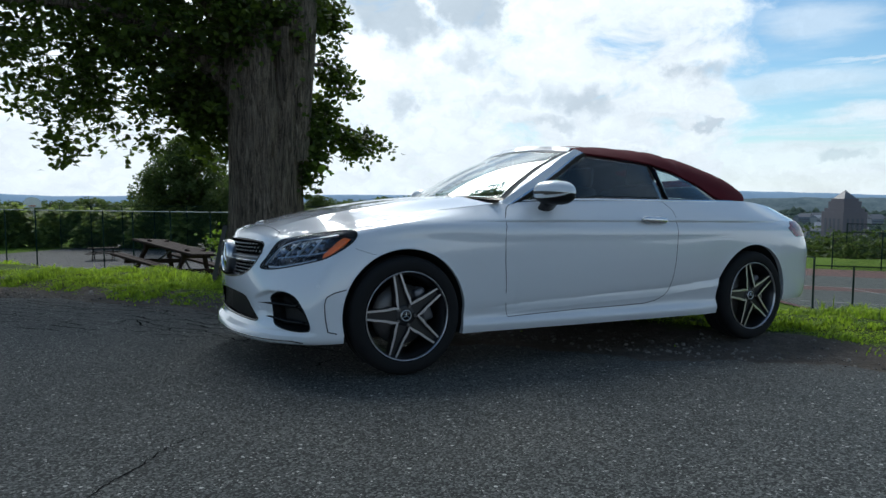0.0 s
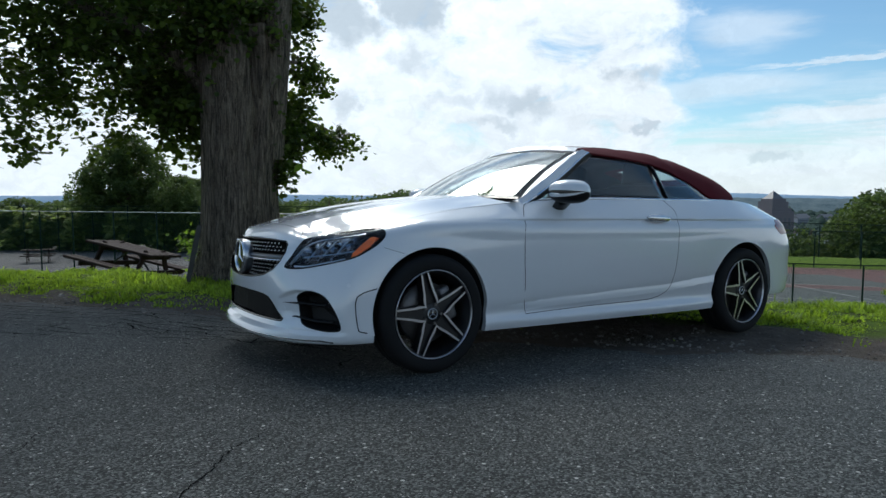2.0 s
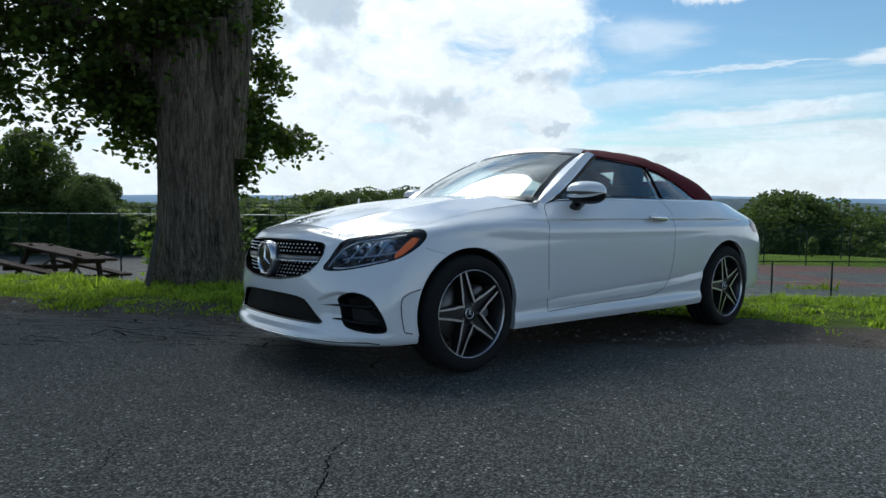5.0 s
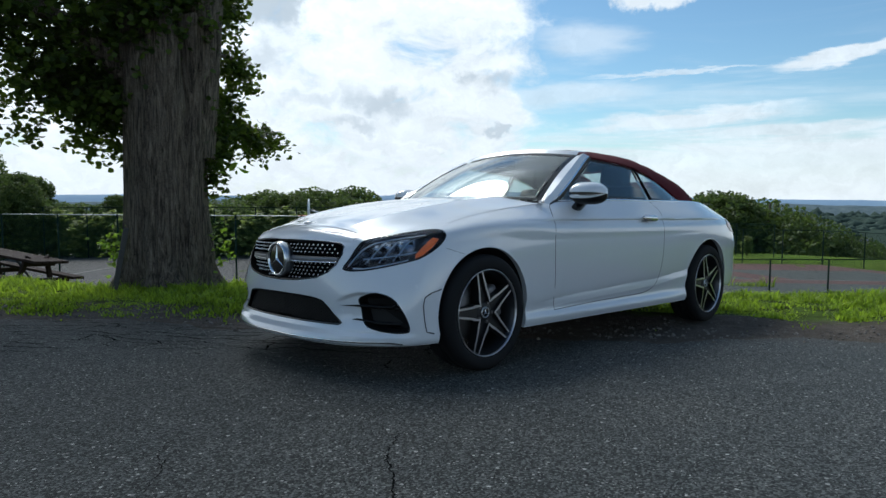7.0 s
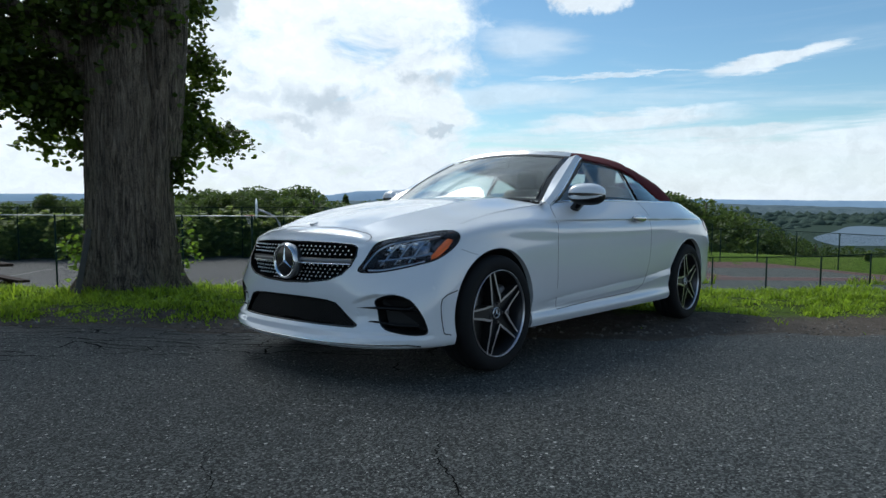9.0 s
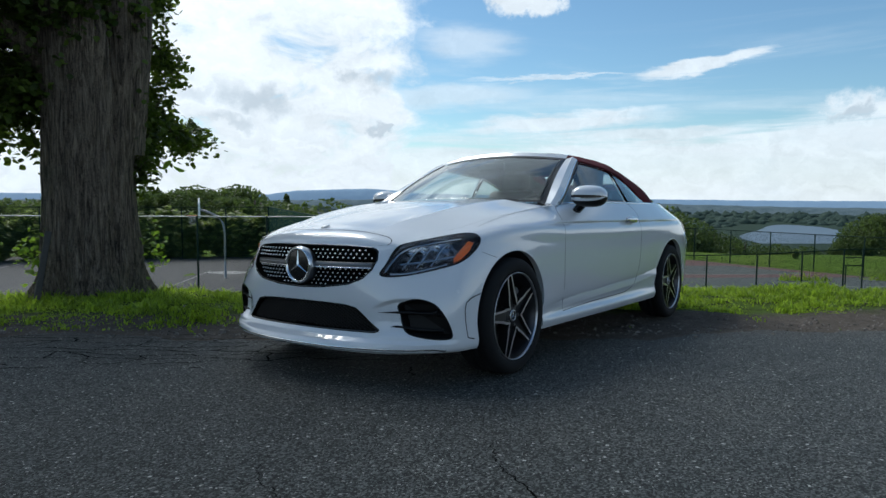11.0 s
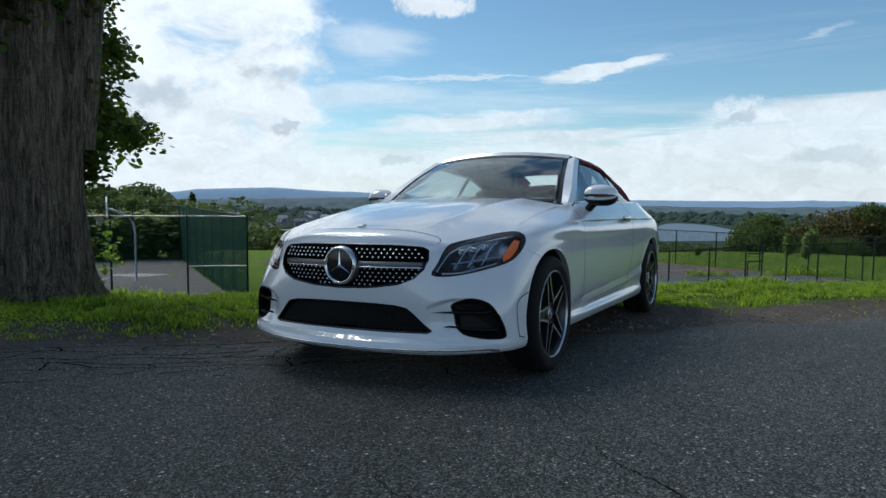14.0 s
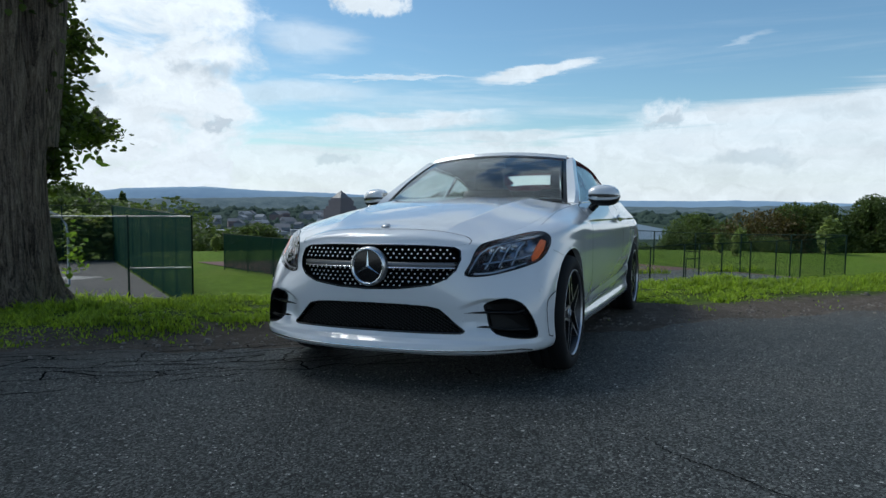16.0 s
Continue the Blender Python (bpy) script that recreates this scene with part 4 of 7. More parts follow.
# hood
S_HOOD = 7.62
hood_mid = curve([-.735, -.705, -.65, -.52, -.3, 0, .3, .52], [.748, .778, .808, .852, .905, .962, 1.003, 1.022])
edge_key = curve([0, .06, .2, .5, .8, 1], [0, .10, .26, .52, .80, 1])
def hood_at(p, q):
    e = skin(2 + (S_HOOD - 2) * p.ravel(), np.full(p.size, NR - 1)).reshape(*p.shape, 3)
    front = skin(np.abs(q.ravel()) * 2, np.full(p.size, NR - 1)).reshape(*p.shape, 3)
    c = -.735 + (.53 + .735) * edge_key(p)
    k = np.abs(q)
    u = e[..., 0] - (e[..., 0] - c) * (1 - k ** 2.2)
    w = e[..., 2] + (hood_mid(c) - e[..., 2]) * (1 - k ** 2.4)
    w = w + .012 * np.exp(-np.abs(k - .64) / .09) * smooth01(.02, .3, p)
    fade = np.clip(1 - p / .10, 0, 1) ** 2
    u = u * (1 - fade) + fade * (front[..., 0] + (e[..., 0] + .648))
    w = w * (1 - fade) + fade * (front[..., 2] + (e[..., 2] - .742) + (hood_mid(c) - .748) * (1 - k ** 4))
    return u, -q * e[..., 1] * -1, w
hood = sheet("hood", np.linspace(0, 1, 100) ** 1.25, np.linspace(-1, 1, 101), hood_at, WHITE, car, "white bonnet with soft raised ridges")
for side in (1, -1):
    pq = cubic(np.array([(.047, 0), (.051, .3), (.058, .55), (.066, .76), (.068, .86), (.045, .94), (.0, .995)]), np.linspace(0, 6, 60))
    A = np.stack([np.ravel(c) for c in hood_at(pq[:, :1], side * pq[:, 1:])], -1)
    T = np.gradient(A, axis=0)
    B = np.cross(T, (-.35, 0, 1.0))
    B = B / np.linalg.norm(B, axis=1)[:, None] * .0022
    up_ = np.array([-.001, 0, .0016])
    raw("nose_gap", np.concatenate([A - B + up_, A + B + up_]), [(i, i + 1, 61 + i, 60 + i) for i in range(59)], GAP, car)
bm = bmesh.new()
bmesh.ops.create_cone(bm, cap_ends=True, segments=28, radius1=.026, radius2=.022, depth=.006)
part("bonnet_disc", bm, SATIN, car, "small flat silver disc", True, pose(-.605, 0, .838, 0, -18, 0))

# glass and pillars
GLASS = material("tinted_glass", (0.82, 0.90, 0.88), 0.005, 0.0, transmission_weight=1.0, ior=1.4, grain=0, stain=0, wear=0)
DARK_GLASS = material("tinted_side_glass", (0.50, 0.60, 0.62), 0.005, 0.0, transmission_weight=1.0, ior=1.5, grain=0, stain=0, wear=0)


def screen_p(p, q):
    k = 1 - q ** 2
    base = np.stack([.735 - .175 * k, .705 * q, .985 + .022 * k], -1)
    head = np.stack([1.345 - .075 * k, .560 * q, 1.333 + .038 * k], -1)
    P = base + (head - base) * np.asarray(p)[..., None]
    P[..., 2] += .022 * np.sin(np.pi * p)
    P[..., 0] -= .012 * np.sin(np.pi * p)
    return P
def pane(name, at, us, vs, mat, parent, thick=.005, label=""):
    ob = sheet(name, us, vs, at, mat, parent, label)
    so = ob.modifiers.new("thickness", "SOLIDIFY")
    so.thickness = thick
    ob.visible_shadow = False
    return ob
pane("windscreen", lambda p, q: tuple(np.moveaxis(screen_p(p, q), -1, 0)), np.linspace(.0, .985, 20), np.linspace(-.985, .985, 33), GLASS, car, .005, "clear windscreen mirroring the cloudy sky")
# black band round the screen, header and A pillars
def strip(name, A, B, mat, parent, thick=.0, label=""):
    """A band between two lines of points."""
    n = len(A)
    ob = raw(name, np.concatenate([A, B]), [(i, i + 1, n + i + 1, n + i) for i in range(n - 1)], mat, parent, label)
    if thick:
        m = ob.modifiers.new("thickness", "SOLIDIFY")
        m.thickness, m.offset = thick, 0
    return ob
qs = np.linspace(-1, 1, 41)
lift = np.array([-.003, 0, .004])
strip("screen_band", screen_p(np.full(41, .955), qs * .985) + lift, screen_p(np.full(41, 1.0), qs) + lift, GLOSS, car)
strip("screen_band", screen_p(np.full(41, 0.0), qs) + lift, screen_p(np.full(41, .035), qs * .985) + lift, GLOSS, car)
h0 = screen_p(np.full(41, 1.0), qs) + np.array([0, 0, .002])
h1 = h0 + np.array([.03, 0, .028])
h2 = h0 + np.array([.095, 0, .030]) * np.array([1, 1, 1]); h2[:, 1] *= 1.045
strip("header", h0, h1, WHITE, car, 0, "white windscreen header")
strip("header", h1, h2, WHITE, car)
ps = np.linspace(0, 1, 24)
PILLAR = [(.690, .776, .950), (.756, .778, .980), (.895, .752, 1.051), (1.048, .711, 1.129), (1.201, .668, 1.213), (1.357, .627, 1.306), (1.425, .610, 1.333)]
for side in (1, -1):
    k = np.array([1, side, 1])
    inner = screen_p(ps, np.full(24, -1.0)) * k
    spine = cubic(np.array(PILLAR), ps * 6) * np.array([1, -1, 1]) * k
    mid = inner * .45 + spine * .55 + np.array([-.014, -.014 * side, .016])
    low = spine + np.array([.012, side * -.003, -.006])
    for A, B, m, nm in ((inner, mid, WHITE, "pillar"), (mid, spine, WHITE, "pillar"), (spine, low, CHROME, "pillar_trim")):
        strip(nm, A, B, m, car, .0)
    strip("screen_band", inner, screen_p(ps, np.full(24, -.965)) * k + lift, GLOSS, car)
    strip("pillar_seal", low, low + np.array([.04, side * .014, -.016]), BLACK, car)
    edge = skin(np.linspace(7.35, 7.80, 16), np.full(16, 7.0)) * k
    foot = cubic(np.concatenate([[np.stack(hood_at(np.array([.97]), np.array([1.0])), -1)[0] * np.array([1, -1, 1])], [[.62, -.716, .966]], [[.70, -.709, .982]], [[.738, -.706, .990]]]), np.linspace(0, 3, 16)) * k
    strip("pillar_base", edge, foot, WHITE, car)

# soft top
top_edge_w = curve([1.36, 1.5, 1.71, 2.045, 2.335, 2.526, 2.68, 2.75, 3.0], [1.332, 1.325, 1.312, 1.278, 1.205, 1.125, 1.045, 1.038, 1.040])
top_edge_h = curve([1.36, 1.7, 2.1, 2.5, 2.75, 3.0], [.600, .618, .632, .660, .700, .665])
top_mid_w = curve([1.36, 1.5, 1.87, 2.18, 2.45, 2.66, 2.88, 3.0, 3.1], [1.388, 1.402, 1.412, 1.404, 1.376, 1.334, 1.246, 1.168, 1.085])
def top_at(u, q):
    k = np.abs(q)
    full = 1 - k ** 4.6
    ridge = .008 * np.exp(-((u - 2.24) / .05) ** 2) * (1 - k ** 6) - .010 * np.exp(-((u - 2.36) / .05) ** 2) + .008 * np.exp(-((u - 2.50) / .05) ** 2) * (1 - k ** 6)
    wav = .0025 * np.sin(u * 23 + 3 * q) * (1 - k ** 8)
    bulge = .022 * np.sin(np.pi * np.clip((1 - k) / .35, 0, 1)) * smooth01(1.7, 2.4, u)
    hh = top_edge_h(u) + bulge
    return u + .10 * full * smooth01(2.5, 3.0, u), hh * q, top_edge_w(u) + (top_mid_w(u) - top_edge_w(u)) * full + ridge + wav
top = sheet("soft_top", np.linspace(1.40, 3.0, 90), np.sin(np.linspace(-1, 1, 61) * math.pi / 2), top_at, RED_CLOTH, car, "closed soft top of dark red canvas")
bm = bmesh.new()
bm.from_mesh(top.data)
hole = [f for f in bm.faces if 2.72 < f.calc_center_median().x < 3.0 and abs(f.calc_center_median().y) < .36 and f.calc_center_median().z > 1.10]
bmesh.ops.delete(bm, geom=hole, context="FACES")
bm.to_mesh(top.data)
bm.free()
def rear_glass(u, q):
    x, y, z = top_at(u, q * .60)
    return x - .006, y, z - .010
pane("rear_window", rear_glass, np.linspace(2.62, 2.94, 10), np.linspace(-1, 1, 13), GLASS, car, .004, "glass rear window set in the soft top")
so = top.modifiers.new("thickness", "SOLIDIFY")
so.thickness = .018
so.offset = -1
LINING = material("black_headlining", (0.012, 0.012, 0.013), 0.9, grain=0.2)
def lining_at(u, q):
    x, y, z = top_at(u, q)
    return x, y * .97, z - .024
sheet("headlining", np.linspace(1.41, 2.62, 24), np.linspace(-1, 1, 25), lining_at, LINING, car, "black cloth headlining")
for side in (1, -1):
    sheet("headlining", np.linspace(2.62, 2.98, 10), side * np.linspace(.63, 1, 9), lining_at, LINING, car)

# side glass, divider, belt trim
belt_w = curve([.70, .80, 1.17, 1.92, 2.43, 2.75], [.972, .982, 1.002, 1.014, 1.021, 1.026])
belt_h = curve([.70, 1.0, 1.5, 2.1, 2.75], [.745, .775, .795, .793, .745])
pil = np.array(PILLAR)
pil_h, pil_w = curve(pil[:, 0] + .03, pil[:, 1]), curve(pil[:, 0] + .03, pil[:, 2] - .012)
for side in (1, -1):
    def win_at(u, p, side=side):
        hi_h = np.where(u < 1.42, pil_h(u), top_edge_h(u)) - .010
        hi_w = np.where(u < 1.42, pil_w(u), top_edge_w(u)) - .004
        lo_h, lo_w = belt_h(u) - .012, belt_w(u) - .01
        return u, -side * (lo_h + (hi_h - lo_h) * p), lo_w + np.maximum(hi_w - lo_w, .002) * p + 0 * u
    pane("door_glass", win_at, np.linspace(.74, 2.02, 34), np.linspace(0, 1, 9), DARK_GLASS, car, .004, "tinted door window mirroring the sky")
    pane("quarter_glass", win_at, np.linspace(2.05, 2.69, 20), np.linspace(0, 1, 9), DARK_GLASS, car, .004, "tinted quarter window mirroring the sky")
    p = np.linspace(0, 1, 9)
    A = np.stack(win_at(np.linspace(2.05, 2.018, 9), p), -1)
    strip("window_divider", A + np.array([-.008, -side * .004, 0]), A + np.array([.020, -side * .004, 0]), VOID, car)
    us = np.linspace(.70, 2.78, 60)
    A = np.stack([us, -side * (belt_h(us) + .004), belt_w(us) - .010], -1)
    strip("belt_trim", A, A + np.array([0, side * .003, .014]), CHROME, car, .004, "bright belt-line trim")
    B = A * 1.0
    low = skin(*to_st(np.stack([np.clip(us, .75, 2.75), np.full(60, .96)], 1), "side", 7.6, 12.5).T)
    edge = cubic(skin(np.linspace(7.75, 11.95, 60), np.full(60, 7.0)), np.linspace(0, 59, 60)) * np.array([1, side, 1])
    inn = np.stack([edge[:, 0], -side * (belt_h(edge[:, 0]) - .02), belt_w(edge[:, 0]) - .006], -1)
    strip("belt_ledge", edge, inn, WHITE, car)

# scuttle between bonnet and screen, rear deck
hs_edge = np.stack(hood_at(np.full(41, 1.0), qs), -1)
strip("scuttle", hs_edge + np.array([.004, 0, -.012]), screen_p(np.full(41, .01), qs * .99) + np.array([0, 0, -.006]), BLACK, car)

def deck_at(p, q):
    e = skin(11.9 + 5.1 * p.ravel(), np.full(p.size, NR - 1)).reshape(*p.shape, 3)
    k = np.abs(q)
    return e[..., 0] + .0 * p, e[..., 1] * q, e[..., 2] + .035 * (1 - k ** 2) * (1 - p) + .012 * np.sin(np.pi * p) * (1 - k ** 2)
sheet("boot_lid", np.linspace(0, 1, 40), np.linspace(-1, 1, 41), deck_at, WHITE, car)

# cabin
LEATHER = material("grey_leather", (0.035, 0.034, 0.033), 0.5, grain=0.4, fine=250, bump=0.3)
TRIM = material("cabin_trim", (0.03, 0.03, 0.032), 0.6, grain=0.3)


def rounded_box(sx, sy, sz, r=.04, seg=3):
    bm = bmesh.new()
    bmesh.ops.create_cube(bm, size=1)
    bmesh.ops.scale(bm, vec=(sx, sy, sz), verts=bm.verts)
    bmesh.ops.bevel(bm, geom=bm.edges[:], offset=r, segments=seg, affect="EDGES", profile=.5)
    return bm


for y in (-.36, .36):
    seat = new("seat")
    seat.parent = car
    seat.matrix_basis = pose(1.75, y, .52)
    tagged(seat, "dark leather front seat with a tall headrest")
    part("cushion", rounded_box(.5, .5, .14, .05), LEATHER, seat)
    part("backrest", rounded_box(.14, .48, .62, .06), LEATHER, seat, m=pose(.33, 0, .32, 0, 16, 0))
    part("headrest", rounded_box(.10, .27, .19, .045), LEATHER, seat, m=pose(.455, 0, .70, 0, 10, 0))
    rear = new("rear_headrest")
    rear.parent = car
    rear.matrix_basis = pose(2.62, y, .93)
    part("pad", rounded_box(.09, .25, .16, .04), LEATHER, rear)
rear_seat = new("rear_seat")
rear_seat.parent = car
rear_seat.matrix_basis = pose(2.45, 0, .55)
tagged(rear_seat, "dark leather rear bench with a tall back")
part("cushion", rounded_box(.45, 1.2, .14, .05), LEATHER, rear_seat, m=pose(-.15, 0, 0))
part("backrest", rounded_box(.14, 1.22, .60, .05), LEATHER, rear_seat, m=pose(.16, 0, .30, 0, 18, 0))
bm = rounded_box(.42, 1.36, .20, .06)
part("dashboard", bm, TRIM, car, "dark dashboard", m=pose(.93, 0, .90, 0, 8, 0))
bm = bmesh.new()
ring_n = 40
V = [(.185 + .014 * math.cos(b), a, .014 * math.sin(b)) for a in range(ring_n) for b in np.linspace(0, 2 * math.pi, 9)[:-1]]
V = [(x * math.cos(2 * math.pi * a / ring_n), x * math.sin(2 * math.pi * a / ring_n), z) for x, a, z in V]
F = [(a * 8 + b, a * 8 + (b + 1) % 8, (a + 1) % ring_n * 8 + (b + 1) % 8, (a + 1) % ring_n * 8 + b) for a in range(ring_n) for b in range(8)]
raw("steering_wheel", V, F, LEATHER, car, "", True, pose(1.22, -.36, .90, 0, -62, 0))
part("mirror_inside", rounded_box(.03, .22, .06, .012), BLACK, car, m=pose(1.20, 0, 1.285))
part("floor_pan", rounded_box(3.4, 1.5, .04, .01), UNDER, car, m=pose(1.45, 0, .22))
part("bulkhead", rounded_box(.06, 1.45, .55, .02), UNDER, car, m=pose(.62, 0, .62))
part("front_undertray", rounded_box(.40, 1.10, .03, .01), UNDER, car, m=pose(-.44, 0, .235))
part("rear_bulkhead", rounded_box(.06, 1.3, .60, .02), TRIM, car, m=pose(2.80, 0, .62))
for y in (-.77, .77):
    part("door_lining", rounded_box(1.7, .05, .62, .02), TRIM, car, m=pose(1.6, y, .64))

# door mirrors
for side in (1, -1):
    k = np.array([1, side, 1])
    mir = new("door_mirror")
    mir.parent = car
    tagged(mir, "door mirror with a silver-white cap on a black foot")
    V, F, n = [], [], 24
    rows = np.linspace(0, 1, 15)
    def shell(lo, hi, name, mat, grow=1.0):
        V, F = [], []
        for i, x in enumerate(rows):                       # from the foot outwards
            h = .815 + .205 * x
            fat = (1 - abs(2 * x * .93 - .86) ** 2.6) ** .5 if abs(2 * x * .93 - .86) < 1 else .05
            cu, cw = .965 + .055 * x, 1.038 - .004 * x
            for a in np.linspace(lo, hi, n):
                ru = .100 * (1.25 if math.cos(a) < 0 else .90)
                rw = .076 * (1 if math.sin(a) > 0 else .98)
                cs, sn = math.cos(a), math.sin(a)
                cs = math.copysign(abs(cs) ** .75, cs); sn = math.copysign(abs(sn) ** .85, sn)
                V.append((cu + ru * cs * fat * grow, -(h), cw + rw * sn * fat * grow))
        for i in range(len(rows) - 1):
            for j in range(n - 1):
                F.append((i * n + j, i * n + j + 1, (i + 1) * n + j + 1, (i + 1) * n + j))
        F += [tuple(range(n)), tuple(range((len(rows) - 1) * n, len(rows) * n))]
        raw(name, np.array(V) * k, F, mat, mir)
    shell(radians(-4), radians(204), "cap", WHITE)
    shell(radians(200), radians(360), "lower_shell", BLACK, .985)
    shell(radians(176), radians(186), "indicator_strip", GLOSS, 1.006)
    shell(radians(186), radians(190), "mirror_trim", CHROME, 1.008)
    V = []
    for x in np.linspace(0, 1, 8):
        c = np.array([.985 + .005 * x, -.790 - .085 * x, .925 + .075 * x])
        for a in np.linspace(0, 2 * math.pi, 13)[:-1]:
            V.append(c + np.array([(.064 + .012 * x) * math.cos(a), .040 * math.sin(a), .010 * math.cos(a) - .012 * (1 - x) * abs(math.sin(a))]))
    F = [(i * 12 + j, i * 12 + (j + 1) % 12, i * 12 + 12 + (j + 1) % 12, i * 12 + 12 + j) for i in range(7) for j in range(12)] + [tuple(range(12)), tuple(range(84, 96))]
    raw("foot", np.array(V) * k, F, GLOSS, mir)

# wheels
MACHINED = material("machined_alloy", (0.58, 0.58, 0.60), 0.3, 1.0, grain=0.1, fine=200)
ANTHRACITE = material("dark_alloy_paint", (0.010, 0.010, 0.011), 0.42, 0.0)
IRON = material("brake_iron", (0.16, 0.15, 0.145), 0.45, 0.8, grain=0.3)


def prism(name, pts, y0, y1, mat, parent, top=None):
    """Outline pts in (x, z), from depth y0 (outer face) to y1; top: outer face's own material."""
    n = len(pts)
    V = [(x, y0, z) for x, z in pts] + [(x, y1, z) for x, z in pts]
    F = [tuple(range(n)), tuple(range(2 * n - 1, n - 1, -1))] + [(i, (i + 1) % n, n + (i + 1) % n, n + i) for i in range(n)]
    bm = bmesh.new()
    vs = [bm.verts.new(v) for v in V]
    for f in F:
        bm.faces.new([vs[i] for i in f])
    bmesh.ops.recalc_face_normals(bm, faces=bm.faces)
    bm.faces.ensure_lookup_table()
    if top:
        bm.faces[0].material_index = 1
    return part(name, bm, [mat, top] if top else mat, parent, "", False)


def build_wheel():
    w = new("wheel")
    w.parent = car
    tagged(w, "five-spoke alloy wheel with machined edges and a black tyre")
    part("tyre", lathe([(.246, -.098), (.254, -.108), (.268, -.113), (.290, -.114), (.308, -.110), (.320, -.100), (.328, -.086), (.331, -.07), (.3315, -.03), (.326, -.028), (.326, -.022), (.3315, -.02), (.3315, .02), (.326, .022), (.326, .028), (.3315, .03), (.331, .07), (.322, .10), (.262, .112), (.246, .10)], 96), RUBBER, w)
    part("rim_lip", lathe([(.2455, -.099), (.248, -.106), (.2475, -.109), (.2445, -.1095), (.2425, -.106), (.240, -.098)], 96), MACHINED, w)
    part("barrel", lathe([(.2385, -.100), (.232, -.085), (.222, -.055), (.218, .02), (.224, .10)], 72), material("grey_barrel", (.07, .07, .075), .35, .8), w)
    part("brake_disc", lathe([(.07, -.012), (.172, -.012), (.172, .012), (.07, .012)], 64), IRON, w)
    part("hub", lathe([(.001, -.075), (.050, -.075), (.062, -.068), (.070, -.045), (.075, .0)], 40), ANTHRACITE, w)
    bm = rounded_box(.075, .09, .20, .02)
    part("caliper", bm, material("caliper_grey", (.18, .18, .19), .4, .6), w, m=pose(.128, .0, .05, 0, -20, 0))
    for i in range(5):
        a = radians(90 + 15 + 72 * i)
        ca, sa = math.cos(a), math.sin(a)
        turn = lambda r, s: (r * ca - s * sa, r * sa + s * ca)
        # dark spoke body and its two bright flanges, meeting the next spoke's near the hub
        prism("spoke", [turn(.03, -.024), turn(.055, -.038), turn(.095, -.042), turn(.125, -.036), turn(.239, -.022), turn(.239, .022), turn(.125, .036), turn(.095, .042), turn(.055, .038), turn(.03, .024)], -.070, -.035, ANTHRACITE, w)
        for sg in (-1, 1):
            pts = [turn(.240, sg * .0250), turn(.240, sg * .0140), turn(.125, sg * .0240), turn(.092, sg * .0300), turn(.070, sg * .0335), turn(.0490, sg * .0356), turn(.0607, sg * .0441), turn(.078, sg * .0455), turn(.100, sg * .0440), turn(.125, sg * .0370)]
            prism("spoke_edge", pts, -.094, -.040, ANTHRACITE, w, MACHINED)
        b = radians(90 + 51 + 72 * i)
        bm = bmesh.new()
        bmesh.ops.create_cone(bm, cap_ends=True, segments=6, radius1=.011, radius2=.010, depth=.02)
        bmesh.ops.rotate(bm, verts=bm.verts, matrix=Euler((radians(90), 0, 0)).to_matrix())
        part("wheel_bolt", bm, IRON, w, "", False, pose(.056 * math.cos(b), -.074, .056 * math.sin(b)))
    part("centre_cap", lathe([(.001, -.083), (.030, -.082), (.034, -.078), (.036, -.070)], 32), GLOSS, w)
    for i in range(3):
        a = radians(90 + 120 * i)
        d, e = np.array([math.cos(a), 0, math.sin(a)]), np.array([-math.sin(a), 0, math.cos(a)])
        f = np.array([0, -1.0, 0])
        raw("cap_spoke", [e * .004 + f * .082, -e * .004 + f * .082, d * .027 + f * .082, f * .087], [(0, 2, 3), (2, 1, 3), (1, 0, 3), (0, 1, 2)], SATIN, w, "", False)
    part("cap_ring", lathe([(.033, -.079), (.031, -.084), (.027, -.0845), (.026, -.081)], 32), SATIN, w)
    return w


first = build_wheel()
first.matrix_basis = pose(0, -.800, .332)
copy_thing(first, pose(0, .790, .332, 0, 0, 180))
copy_thing(first, pose(2.84, -.795, .322, 0, 2, 0))
copy_thing(first, pose(2.84, .785, .322, 0, 30, 180))

# ---- plants ----
def foliage_material(name, dark, light, through=0.45):
    """Leaves: they let some light through; each leaf has its own shade."""
    m = bpy.data.materials.new(name)
    m.use_nodes = True
    N = Nodes(m.node_tree)
    rnd = N.n("ShaderNodeNewGeometry").outputs["Random Per Island"]
    pos = N.n("ShaderNodeTexCoord").outputs["Object"]
    k = N.math("ADD", N.math("MULTIPLY", rnd, 0.6), N.math("MULTIPLY", N.noise(pos, 0.9, 3.0), 0.4))
    col = N.ramp(k, (0.2, dark), (0.75, light))
    d = N.n("ShaderNodeBsdfPrincipled", Roughness=0.55)
    N.put(d.inputs["Base Color"], col)
    d.inputs["Specular IOR Level"].default_value = 0.3
    t = N.n("ShaderNodeBsdfTranslucent", Color=N.mix(0.5, col, (light[0] * 1.4, light[1] * 1.5, light[2])))
    N.n("ShaderNodeOutputMaterial", Surface=N.n("ShaderNodeMixShader", i0=through, i1=d.outputs[0], i2=t.outputs[0]).outputs[0])
    return m


